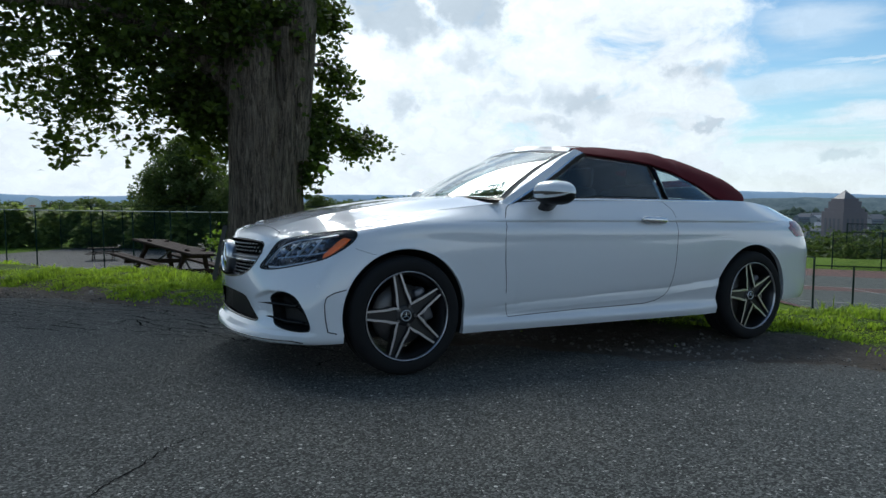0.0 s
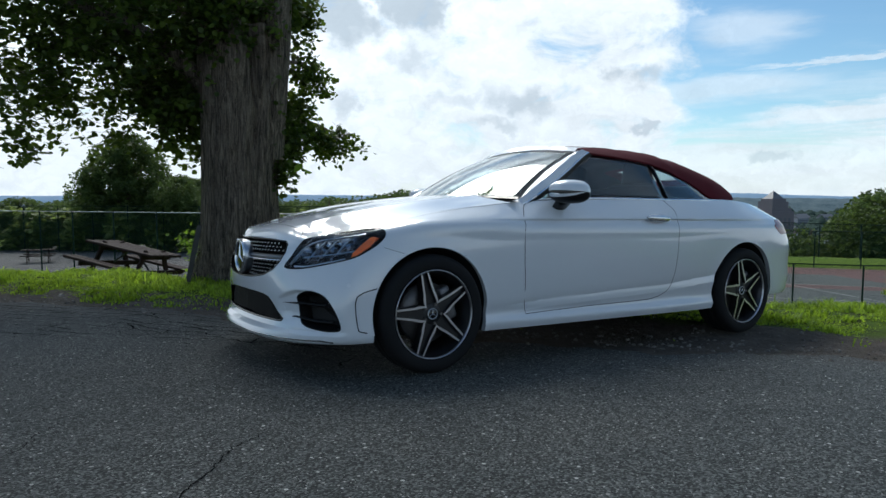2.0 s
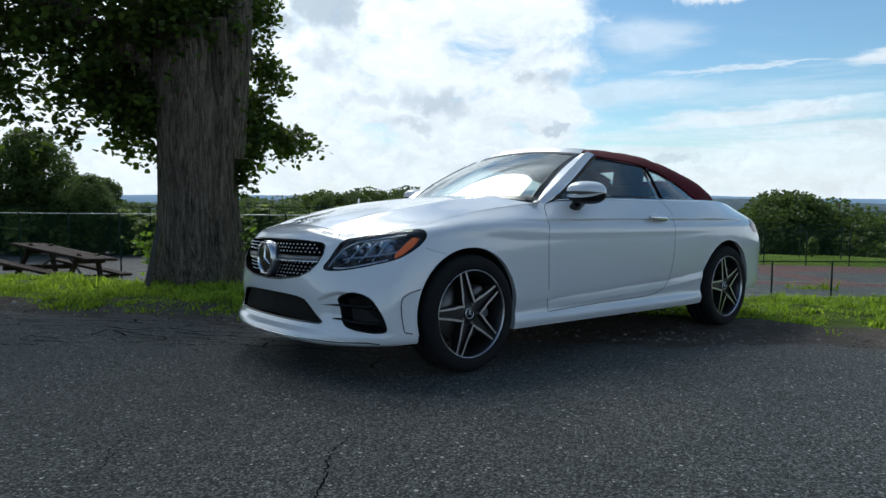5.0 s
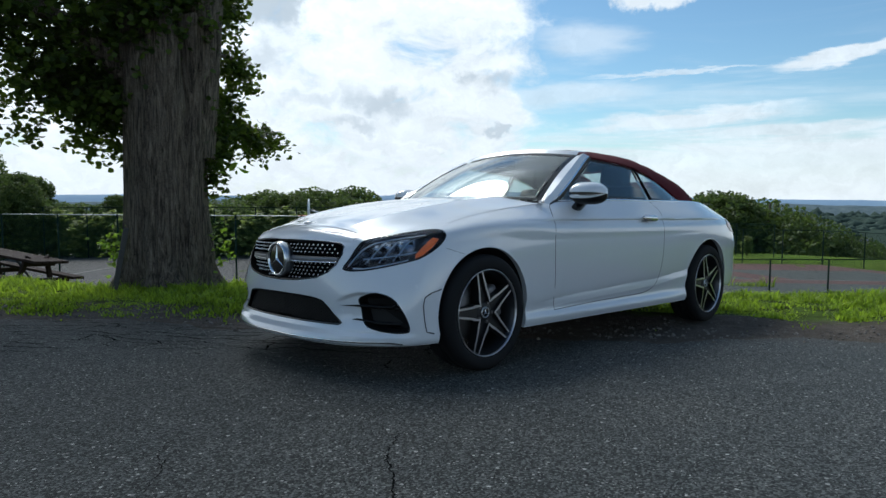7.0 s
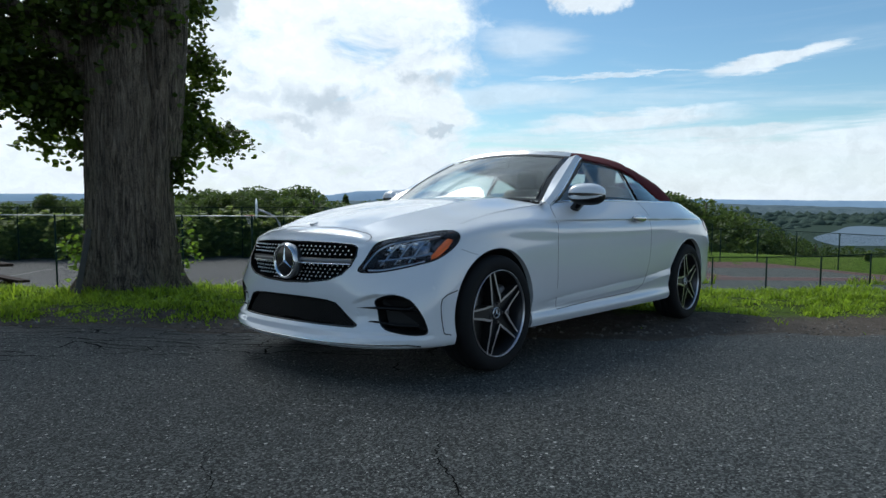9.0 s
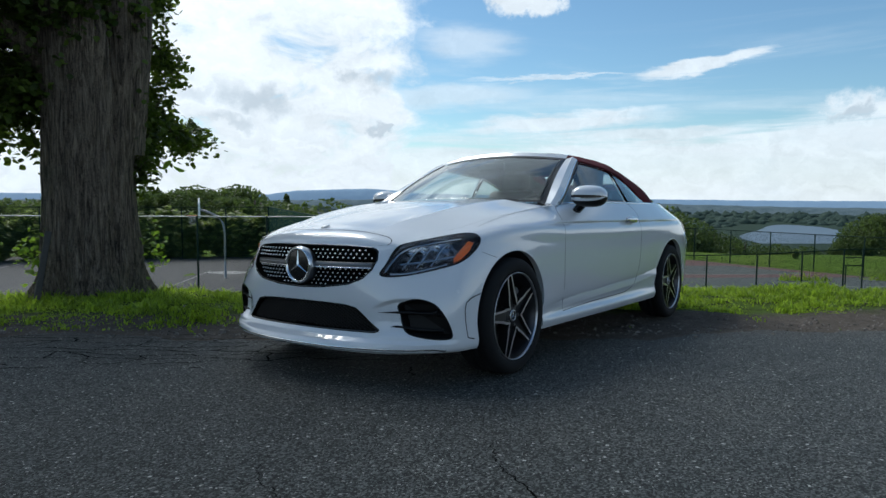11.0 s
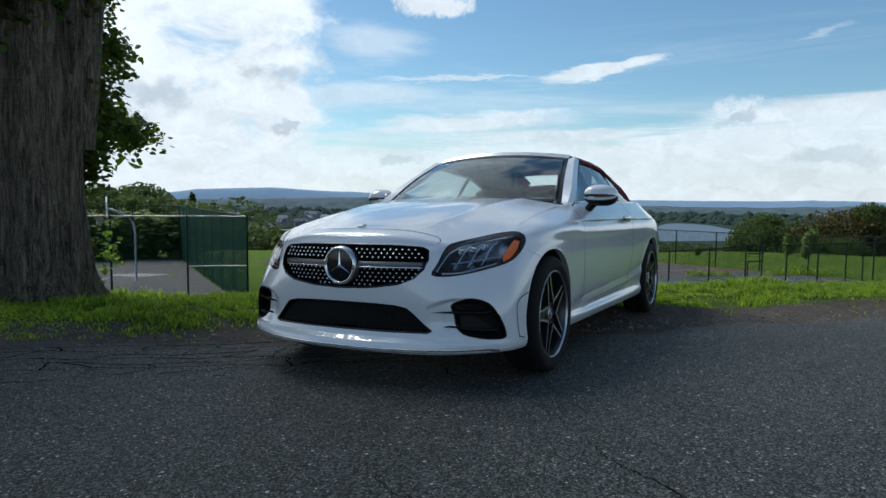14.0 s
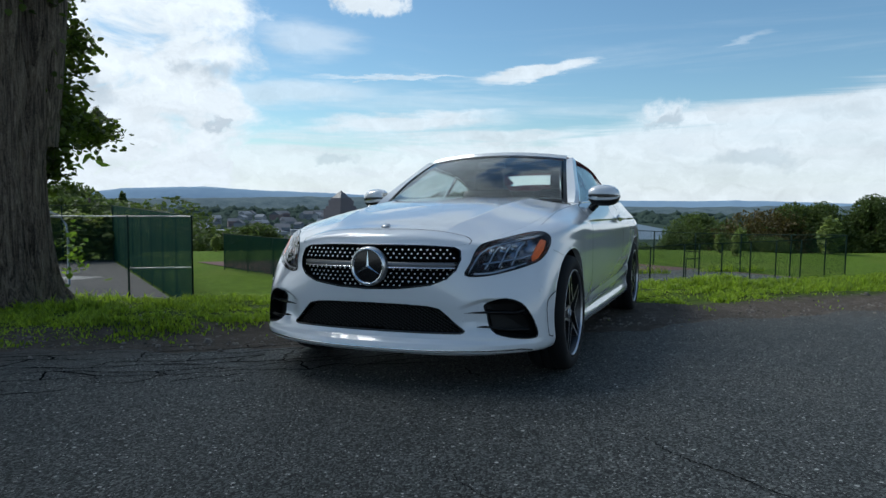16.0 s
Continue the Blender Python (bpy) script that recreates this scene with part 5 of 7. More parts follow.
def bark_material():
    m = bpy.data.materials.new("furrowed_bark")
    m.use_nodes = True
    N = Nodes(m.node_tree)
    pos = N.n("ShaderNodeTexCoord").outputs["Object"]
    tall = N.scaled(pos, (1, 1, 0.085))
    ridge = N.noise(tall, 27.0, 7.0, 0.66, 1.3)
    fine = N.noise(pos, 60.0, 5.0, 0.6)
    moss = N.step(N.noise(pos, 1.4, 4.0), 0.5, 0.72)
    col = N.ramp(N.math("ADD", N.math("MULTIPLY", ridge, 0.75), N.math("MULTIPLY", fine, 0.25)), (0.38, (0.018, 0.013, 0.009)), (0.47, (0.10, 0.078, 0.056)), (0.64, (0.29, 0.235, 0.175)))
    col = N.mix(N.math("MULTIPLY", moss, 0.35), col, (0.075, 0.085, 0.05))
    b = N.n("ShaderNodeBsdfPrincipled", Roughness=0.95)
    N.put(b.inputs["Base Color"], col)
    N.put(b.inputs["Normal"], N.n("ShaderNodeBump", Strength=1.0, Distance=0.06, Height=N.math("ADD", ridge, N.math("MULTIPLY", fine, 0.3))).outputs[0])
    N.n("ShaderNodeOutputMaterial", Surface=b)
    return m


BARK = bark_material()
LINDEN = foliage_material("linden_leaves", (0.016, 0.032, 0.007), (0.10, 0.145, 0.020), 0.42)
FRESH = foliage_material("young_leaves", (0.12, 0.22, 0.02), (0.26, 0.38, 0.05), 0.5)
FAR_LEAF = foliage_material("far_tree_leaves", (0.034, 0.058, 0.018), (0.112, 0.155, 0.044), 0.45)
RUSSET = foliage_material("russet_leaves", (0.045, 0.042, 0.012), (0.13, 0.10, 0.03), 0.25)
HEDGE = foliage_material("hedge_leaves", (0.10, 0.145, 0.045), (0.27, 0.32, 0.10), 0.5)
BLADE = foliage_material("grass_blades", (0.028, 0.064, 0.008), (0.31, 0.425, 0.036), 0.52)


def land_at(x, y):
    return float(top_of(np.array(float(x)), np.array(float(y))))


def leaf_mesh(centres, size, rng, droop=0.5, long=1.0, spread_=0.35):
    """Vertices and faces of folded round leaves, eight triangles each."""
    n = len(centres)
    s = size * (1 - spread_ / 2 + spread_ * rng.rand(n))[:, None]
    az = rng.rand(n) * 2 * math.pi
    el = np.clip(rng.normal(-droop, 0.45, n), -1.5, 1.0)
    T = np.stack([np.cos(az) * np.cos(el), np.sin(az) * np.cos(el), np.sin(el)], 1)
    up = np.stack([rng.normal(0, .5, n), rng.normal(0, .5, n), np.ones(n)], 1)
    B = np.cross(T, up)
    B /= np.linalg.norm(B, axis=1)[:, None]
    U = np.cross(B, T)
    C = np.asarray(centres)
    L = s * long
    outline = [(.02, 0), (.12, .34), (.42, .50), (.74, .30), (1.0, 0), (.74, -.30), (.42, -.50), (.12, -.34)]
    V = np.stack([C + T * L * .45] + [C + T * L * p + B * s * w - U * s * .3 * abs(w) for p, w in outline], 1).reshape(-1, 3)
    b = (np.arange(n) * 9)[:, None]
    F = np.concatenate([b + [0, 1 + (j + 1) % 8, 1 + j] for j in range(8)])
    return V, F


def small_leaves(centres, size, rng):
    """Leaf sprays of far trees: pointed diamonds of two triangles, turned every way."""
    n = len(centres)
    T = rng.normal(0, 1, (n, 3)) * (1, 1, .6)
    T /= np.linalg.norm(T, axis=1)[:, None]
    B = np.cross(T, rng.normal(0, 1, (n, 3)))
    B /= np.linalg.norm(B, axis=1)[:, None]
    s = size * (.6 + .8 * rng.rand(n))[:, None]
    C = np.asarray(centres)
    V = np.stack([C - T * s * .5, C + B * s * .32, C + T * s * .5, C - B * s * .32], 1).reshape(-1, 3)
    b = (np.arange(n) * 4)[:, None]
    return V, np.concatenate([b + [0, 1, 2], b + [0, 2, 3]])


def tri_mesh(name, V, F, mat, parent=None, label="", smooth=False, m=None):
    me = bpy.data.meshes.new(name)
    me.vertices.add(len(V))
    me.vertices.foreach_set("co", np.asarray(V, np.float32).ravel())
    me.loops.add(len(F) * 3)
    me.loops.foreach_set("vertex_index", np.asarray(F, np.int32).ravel())
    me.polygons.add(len(F))
    me.polygons.foreach_set("loop_start", np.arange(len(F), dtype=np.int32) * 3)
    me.update(calc_edges=True)
    return link(name, me, mat, parent, label, smooth, m)


def limb(points, radii, n=12, rough=0.0, seed=0):
    """A tapered, bent tube through points; rough makes furrows."""
    P = cubic_line(points, 8)
    R = cubic_line([(r, 0) for r in radii], 8)[:, 0]
    V, F = [], []
    T = np.gradient(P, axis=0)
    T /= np.linalg.norm(T, axis=1)[:, None]
    ref = np.array([1.0, 0.02, 0.01])
    for i, (p, t, r) in enumerate(zip(P, T, R)):
        e = ref - t * (ref @ t)
        e /= np.linalg.norm(e)
        f = np.cross(t, e)
        for j in range(n):
            a = 2 * math.pi * j / n
            q = r
            if rough:
                z = i * 0.12
                q *= 1 + rough * (noise.noise((math.cos(a) * 5 + seed, math.sin(a) * 5, z * .5)) + .7 * noise.noise((math.cos(a) * 14, math.sin(a) * 14 + seed, z * 1.1)))
            V.append(p + (e * math.cos(a) + f * math.sin(a)) * q)
    for i in range(len(P) - 1):
        for j in range(n):
            F.append((i * n + j, i * n + (j + 1) % n, (i + 1) * n + (j + 1) % n, (i + 1) * n + j))
    F.append(tuple(range((len(P) - 1) * n, len(P) * n)))
    return V, F


# ---- the big tree by the road ----
rng = np.random.RandomState(5)
tree = new("tree")
tree_at = (-2.42, 9.25)
tree.matrix_world = pose(*tree_at, land_at(*tree_at) - .03)
tagged(tree, "broad old tree with furrowed grey bark and low leafy boughs", "tree")
V, F = limb([(0, 0, -.1), (0, 0, .12), (.0, 0, .35), (0, 0, .8), (.0, 0, 1.5), (.03, 0, 2.2), (.05, 0, 2.9), (.06, 0, 3.4)], [.70, .615, .555, .505, .475, .485, .52, .50], 200, .10)
V = np.array(V)
foot = np.clip(1 - V[:, 2] / .55, 0, 1) ** 2
ang = np.arctan2(V[:, 1], V[:, 0])
V[:, :2] *= (1 + .16 * foot * np.cos(5 * ang + 1))[:, None]
# the cleft below the fork
cleft = -.85 + .05 * np.sin(V[:, 2] * 3.1) + .03 * np.sin(V[:, 2] * 9) - .1 * np.clip(V[:, 2] - 2, 0, 2)
depth = np.interp(V[:, 2], [.4, .9, 1.8, 2.6, 3.2], [0, .06, .14, .30, .45])
V[:, :2] *= (1 - depth * np.exp(-((ang - cleft) / np.interp(V[:, 2], [1, 3], [.05, .13])) ** 2))[:, None]
raw("trunk", V, F, BARK, tree)
for pts, radii in (([(.42, -.02, 1.7), (.44, -.06, 2.7), (.50, -.05, 3.8), (.5, 0, 5.5), (.8, .2, 8), (1.0, .3, 10.5)], [.17, .225, .235, .22, .16, .08]),
                   ([(-.10, .05, 2.4), (-.14, .0, 3.3), (-.3, 0, 4.5), (-.7, .2, 6.5), (-1.3, .4, 9.5)], [.34, .36, .31, .22, .08]),
                   ([(-.35, -.1, 2.6), (-1.0, -.3, 3.2), (-2.0, -.5, 3.6), (-3.4, -.6, 3.7)], [.13, .10, .07, .025]),
                   ([(-.3, .1, 3.2), (-1.2, .5, 4.2), (-2.6, .8, 5.0), (-4.5, 1.0, 5.2)], [.16, .12, .08, .03]),
                   ([(.4, .1, 2.0), (.7, .45, 2.25), (1.03, 1.1, 2.22), (1.3, 1.6, 2.02)], [.05, .035, .02, .01]),
                   ([(.42, .0, 2.7), (.60, .2, 3.0), (.80, .5, 3.05), (1.0, .8, 2.98)], [.05, .03, .02, .008])):
    V, F = limb(pts, radii, 20, .06, len(pts))
    raw("bough", V, F, BARK, tree)


def blob(centre, radii, count, rng, hole=.42, scale=1.1, cut=None):
    """Leaf places in an uneven mass: an ellipsoid broken by noise."""
    out = []
    centre, radii = np.array(centre), np.array(radii)
    while len(out) < count:
        q = rng.normal(0, 1, (4000, 3))
        q = q / np.linalg.norm(q, axis=1)[:, None] * rng.rand(4000)[:, None] ** (1 / 2.2)
        P = centre + q * radii
        for p, k in zip(P, np.linalg.norm(q, axis=1)):
            v = .5 + .5 * noise.noise(Vector(p) * scale) + .25 * noise.noise(Vector(p) * scale * 2.7)
            if v > hole + .22 * max(0, k - .6) and (cut is None or cut(p)):
                out.append(p)
                if len(out) >= count:
                    break
    return np.array(out)


def twigs(places, rng, per=7, reach=.16):
    """Several leaves round each place, hanging along a short twig."""
    n = len(places)
    off = rng.normal(0, reach, (n, per, 3)) * np.array([1, 1, .7])
    return (places[:, None] + off).reshape(-1, 3)


def sprays(places, rng, per=9, length=.34, heart=(0, 0, 3.2)):
    """Leaves set along short twigs that reach outwards; also gives the twigs as thin prisms."""
    n = len(places)
    out = places - np.array(heart)
    D = out / np.linalg.norm(out, axis=1)[:, None] * .8 + rng.normal(0, .55, (n, 3))
    D[:, 2] = D[:, 2] * .5 - .12
    D /= np.linalg.norm(D, axis=1)[:, None]
    k = np.linspace(0, 1, per)[None, :, None]
    P = places[:, None] + D[:, None] * length * (k - .35) + rng.normal(0, .035, (n, per, 3))
    P[:, :, 2] -= .05 * k[:, :, 0] ** 2
    P = P + rng.normal(0, .02, P.shape)
    side = np.cross(D, (0, 0, 1.0))
    side = side / np.linalg.norm(side, axis=1)[:, None] * .003
    lift = np.array([0, 0, .005])
    a, b = places - D * length * .6, places + D * length * .55
    V = np.stack([a - side, a + side, a + lift, b - side * .4, b + side * .4, b + lift * .4], 1).reshape(-1, 3)
    i = (np.arange(n) * 6)[:, None]
    F = np.concatenate([i + f for f in ([0, 1, 4], [0, 4, 3], [1, 2, 5], [1, 5, 4], [2, 0, 3], [2, 3, 5])])
    return P.reshape(-1, 3), V, F


def low_edge(p):
    """The boughs' ragged underside, lifting outwards."""
    x = p[0]
    low = np.interp(x, [-6, -3.85, -3.65, -3.3, -3.0, -2.5, -2.0, -1.5, -.8, -.3, .3, .7, 1.2, 1.7, 2.2], [3.5, 3.3, 2.75, 2.52, 2.25, 1.80, 1.92, 2.1, 1.98, 1.75, 1.4, 1.42, 1.72, 1.78, 2.2])
    return p[2] > low - (.2 if x < -.25 else 0) + .15 * noise.noise(Vector((p[0] * 2.3, p[1] * 2.3, 0)))


left = np.concatenate([blob((-2.0, -.1, 3.2), (2.0, .9, 1.6), 600, rng, .47, 2.1, low_edge), blob((-3.3, .4, 4.0), (1.9, .9, 1.5), 270, rng, .47, 2.0, low_edge), blob((-1.0, -.3, 4.0), (1.2, .8, 1.6), 400, rng, .42, 1.7, low_edge), blob((-.75, .3, 2.6), (.75, .7, .85), 280, rng, .40, 1.6, low_edge), blob((-.85, 0, 2.7), (.4, .4, .8), 170, rng, .35, 1.6)])
right = np.concatenate([blob((.62, .15, 2.5), (.36, .4, 1.0), 120, rng, .42, 2.0, low_edge), blob((1.15, .1, 2.08), (.78, .26, .22), 95, rng, .42, 2.4, low_edge), blob((1.0, .1, 2.95), (.34, .35, .25), 42, rng, .42, 2.2), blob((.72, .1, 3.7), (.36, .5, .6), 110, rng, .42, 1.8), blob((.55, 0, 1.75), (.16, .25, .42), 42, rng, .3, 2.0), blob((-.05, -.5, 3.4), (.22, .10, .5), 50, rng, .35, 2.0), blob((.15, -.1, 3.5), (.45, .4, .5), 150, rng, .3, 2.0)])
# the boughs on this side reach away from the road
out = np.clip(right[:, 0] - .45, 0, 9) * 1.0
right = right + np.stack([-.26 * out, out, 0 * out], 1)
for places, per, size in ((left, 12, .080), (right, 12, .072)):
    P, V, F = sprays(places, rng, per, .36)
    tagged(tri_mesh("twig", V, F, BARK, tree), kind="stuff")
    V, F = leaf_mesh(P, size, rng)
    tagged(tri_mesh("leaves", V, F, LINDEN, tree, "dark heart-shaped leaves"), kind="stuff")
# unseen crown above the view, added and set leftwards to shade road and grass
high = np.concatenate([blob((-4.3, .6, 6.8), (3.0, 3.0, 2.0), 360, rng, .40, .8), blob((-3.4, .4, 6.4), (2.6, 2.2, 1.6), 200, rng, .42, .7), blob((-.6, 1.0, 8.8), (1.7, 1.6, 1.6), 90, rng, .42, .7)])
V, F = leaf_mesh(twigs(high, rng, 6, .3), .24, rng)
tri_mesh("unseen_shade_leaves", V, F, LINDEN, tree)
for cx, cy, n in ((-.60, -.30, 90), (.66, -.15, 80)):
    spot = np.array([cx, cy, .60]) + rng.normal(0, 1, (n, 3)) * np.array([.07, .08, .15])
    V, F = leaf_mesh(spot, .055, rng, .3)
    tagged(tri_mesh("shoot", V, F, FRESH, tree, "bright young shoots at the foot of the trunk"), kind="stuff")
V, F = leaf_mesh(np.array([[.78, -.3, 1.62], [.86, -.32, 1.58], [.70, -.3, 1.50]]), .15, rng, .2)
tri_mesh("bright_leaf", V, F, FRESH, tree)

# weathered board that leans on the trunk
GREY_WOOD = material("weathered_wood", (0.055, 0.052, 0.046), 0.85, grain=0.5, fine=25, stain=0.4, bump=0.4)
board = part("board", rounded_box(.06, .03, .80, .006, 1), GREY_WOOD, None, "", False)
board.matrix_world = pose(tree_at[0] - .46, tree_at[1] - .62, land_at(tree_at[0] - .46, tree_at[1] - .62) + .36, -9, 12, 12)
tagged(board, "weathered grey board leaning on the tree trunk", "board")


# ---- grass ----
def blades(n, a_rng, d_rng, height, rng, keep, width=.006):
    a, d = rng.uniform(*a_rng, n), rng.uniform(*d_rng, n)
    x, y = park(a, d)
    z = top_of(x, y)
    k = np.array([keep(p, q, r, t) for p, q, r, t in zip(x, y, a, d)])
    m = rng.rand(n) < k
    x, y, z, k = x[m], y[m], z[m], k[m]
    n = len(x)
    tuft = np.array([noise.noise((p * 2.4, q * 2.4, 0.5)) + .6 * noise.noise((p * .8, q * .8, 2.5)) for p, q in zip(x, y)])
    clump = np.array([noise.noise((p * 7.5, q * 7.5, 4.5)) for p, q in zip(x, y)])
    h = height * (.45 + .8 * rng.rand(n)) * (.55 + .6 * k) * np.clip(.85 + .9 * tuft + 1.1 * clump, .3, 2.2)
    az = rng.rand(n) * 2 * math.pi
    lean = h * rng.uniform(.2, 1.3, n)
    D = np.stack([np.cos(az), np.sin(az), 0 * az], 1)
    S = np.stack([-np.sin(az), np.cos(az), 0 * az], 1) * (width * (.7 + .7 * rng.rand(n)))[:, None]
    C = np.stack([x, y, z - .005], 1)
    up = np.array([0, 0, 1.0])
    M = C + D * (lean * .3)[:, None] + up * (h * .6)[:, None]
    T = C + D * lean[:, None] + up * h[:, None]
    V = np.stack([C - S, C + S, M + S * .8, M - S * .8, T], 1).reshape(-1, 3)
    b = (np.arange(n) * 5)[:, None]
    return V, np.concatenate([b + [0, 1, 2], b + [0, 2, 3], b + [3, 2, 4]])


def turf_edge(x, y, a, d):
    """How thickly grass grows: ragged towards the bare strip."""
    edge = 5.52 + .35 * noise.noise((a * .55, 1.7, 0)) + .3 * noise.noise((a * 1.7, 4.2, 0)) + .16 * float(smooth01(-1.5, .5, a)) + .20 * float(smooth01(1.5, 3.5, a)) - .25 * float(smooth01(-2, -4, a))
    patch = .35 + .7 * noise.noise((x * 1.1, y * 1.1, 3.3)) + 1.5 * noise.noise((x * 3.6, y * 3.6, 6.3))
    if d < edge:
        tuft = noise.noise((x * 2.1, y * 2.1, 9.0))
        return (.7 if a < -1.5 else .16) * max(0, tuft - .25) * 2 if d > 4.85 else 0
    return float(np.clip((d - edge) / .25, .1, 1) * np.clip(.45 + patch, .06, 1))


rng = np.random.RandomState(11)
V, F = blades(210000, (-9.5, 11), (4.8, 8.6), .050, rng, turf_edge, .0075)
verge = tri_mesh("verge_grass", V, F, BLADE)
tagged(verge, "uncut bright green grass along the road's edge", "grass", kind="stuff")
V, F = blades(45000, (-14, 18), (8.4, 14), .07, rng, lambda x, y, a, d: .8, .011)
bank = tri_mesh("bank_grass", V, F, BLADE)
tagged(bank, "green grass on the bank below the road", "grass", kind="stuff")
V, F = blades(2600, (-9, -3.6), (6.2, 8.2), .085, rng, lambda x, y, a, d: .9 if math.hypot(x - tree_at[0], y - tree_at[1]) < 1.3 else 0, .008)
tall = tri_mesh("tall_grass", V, F, BLADE)
tagged(tall, "tall seeding grass round the foot of the tree", "grass", kind="stuff")

# gravel on the bare strip
STONE = foliage_material("dirt_and_gravel", (0.045, 0.038, 0.031), (0.20, 0.175, 0.15), 0.0)
rng = np.random.RandomState(3)
V, F = [], []
for i in range(3200):
    a, d = rng.uniform(-8, 9), rng.normal(5.08, .30)
    x, y = park(a, d)
    r = .005 + .014 * rng.rand() ** 3 + (.018 if i % 160 == 0 else 0)
    z = max(land_at(x, y), float(road_z(x, y)) - (.0 if d < 4.7 else .06))
    b = len(V)
    ring_ = [(math.cos(t), math.sin(t)) for t in np.linspace(0, 2 * math.pi, 6)[:-1]]
    V += [(x + r * c * rng.uniform(.8, 1.3), y + r * s_ * rng.uniform(.8, 1.3), z - .002) for c, s_ in ring_] + [(x + r * .6 * c, y + r * .6 * s_, z + r * rng.uniform(.5, .8)) for c, s_ in ring_] 
    F += [(b + j, b + (j + 1) % 5, b + 5 + (j + 1) % 5, b + 5 + j) for j in range(5)] + [(b + 5, b + 6, b + 7, b + 8, b + 9)]
gravel = raw("gravel", V, F, STONE, None, "", False)
tagged(gravel, "loose pale stones on the bare strip beside the asphalt", "gravel", kind="stuff")

# ---- courts ----
def court_at(a0, a1, d0, d1, lift):
    def at(a, d):
        x, y = park(a, d)
        return x, y, np.full_like(x, COURT + lift)
    return at


COURT_GREY = material("court_asphalt", (0.075, 0.073, 0.072), 0.9, grain=0.4, fine=12, stain=0.5, wide=.25, bump=0.2)
COURT_GREEN = material("court_green_paint", (0.060, 0.070, 0.063), 0.85, grain=0.3, fine=10, stain=0.5, wide=.3)
COURT_RED = material("court_red_paint", (0.11, 0.050, 0.042), 0.85, grain=0.3, fine=10, stain=0.5, wide=.3)
LINE = material("worn_white_line", (0.26, 0.26, 0.25), 0.8, grain=0.5, fine=20, stain=0.4)


def ball_at(a, d):
    x, y = park(a - (d - 24.3) * .292 * (a + 46) / 40.7, d)
    return x, y, np.full_like(x, COURT + .02)


tagged(sheet("ball_court", np.linspace(-46, -5.2, 30), np.linspace(24.6, 44.0, 20), ball_at, COURT_GREY), "grey asphalt basketball court", "court", kind="structure")
def tennis_at(lift):
    def at(a, d):
        x, y = park(a - (d - 26.5) * .58, d)
        return x, y, np.full_like(x, COURT + lift)
    return at


red = tagged(sheet("tennis_court", np.linspace(2.9, 25.4, 30), np.linspace(26.8, 42, 20), tennis_at(.02), COURT_RED), "faded red tennis court", "court", kind="structure")
for a0, a1, d0, d1 in ((3.2, 25, 27.0, 32.6), (4.5, 14.5, 34.0, 38.4), (16.5, 24, 34.0, 38.4)):
    sheet("green_field", np.linspace(a0, a1, 8), np.linspace(d0, d1, 8), tennis_at(.026), COURT_GREEN, red)
for a0, a1, d0, d1 in ((-12.4, -12.32, 25, 36), (-24, -23.9, 25, 42), (4, 24, 29.0, 29.08), (4, 24, 33.9, 33.98), (9, 9.1, 27.5, 34)):
    sheet("painted_line", np.linspace(a0, a1, 8), np.linspace(d0, d1, 8), (tennis_at(.032) if a0 > 0 else court_at(0, 0, 0, 0, .032)), LINE, red if a0 > 0 else bpy.data.objects["ball_court"])
# weeds in the tennis court's joints
def weedy(x, y, a, d):
    if noise.noise((a * .45, d * .3, 7.7)) < .05:
        return 0
    return 1.0 if abs(d - 31.4) < .35 * (1 + noise.noise((a * .8, 0, 0))) or abs(d - 27.0) < .25 else .0
V, F = blades(16000, (3, 25), (26.7, 32), .28, rng, weedy, .02)
V[:, 2] = np.maximum(V[:, 2], COURT)
weeds = tri_mesh("court_weeds", V, F, BLADE)
tagged(weeds, "tufts of weeds growing from joints in the old court", "weeds", kind="stuff")

# ---- fences ----
GREEN_STEEL = material("dark_green_steel", (0.010, 0.026, 0.019), 0.75, stain=0.3, specular_ior_level=0.1)
GALV = material("galvanised_steel", (0.40, 0.41, 0.41), 0.45, 0.8, grain=0.2)


def wire_material(name, colour, size, share):
    """Woven wire: bands crossing on the slant, nothing between them."""
    m = bpy.data.materials.new(name)
    m.use_nodes = True
    N = Nodes(m.node_tree)
    uv = N.n("ShaderNodeTexCoord").outputs["Object"]
    sep = N.n("ShaderNodeSeparateXYZ", i0=uv)
    p = N.math("ADD", sep.outputs[0], sep.outputs[2])
    q = N.math("SUBTRACT", sep.outputs[0], sep.outputs[2])
    cut_ = lambda v: N.math("LESS_THAN", N.math("FRACT", N.math("DIVIDE", v, size)), share)
    hit = N.math("MAXIMUM", cut_(p), cut_(q))
    b = N.n("ShaderNodeBsdfPrincipled", Roughness=0.9)
    N.put(b.inputs["Base Color"], (*colour, 1))
    b.inputs["Specular IOR Level"].default_value = 0.05
    tr = N.n("ShaderNodeBsdfTransparent")
    N.n("ShaderNodeOutputMaterial", Surface=N.n("ShaderNodeMixShader", i0=hit, i1=tr.outputs[0], i2=b.outputs[0]).outputs[0])
    return m


WIRE = wire_material("green_chain_link", (0.012, 0.03, 0.022), .06, .085)
SCREEN_CLOTH = wire_material("green_wind_screen", (0.004, 0.040, 0.028), .02, .56)


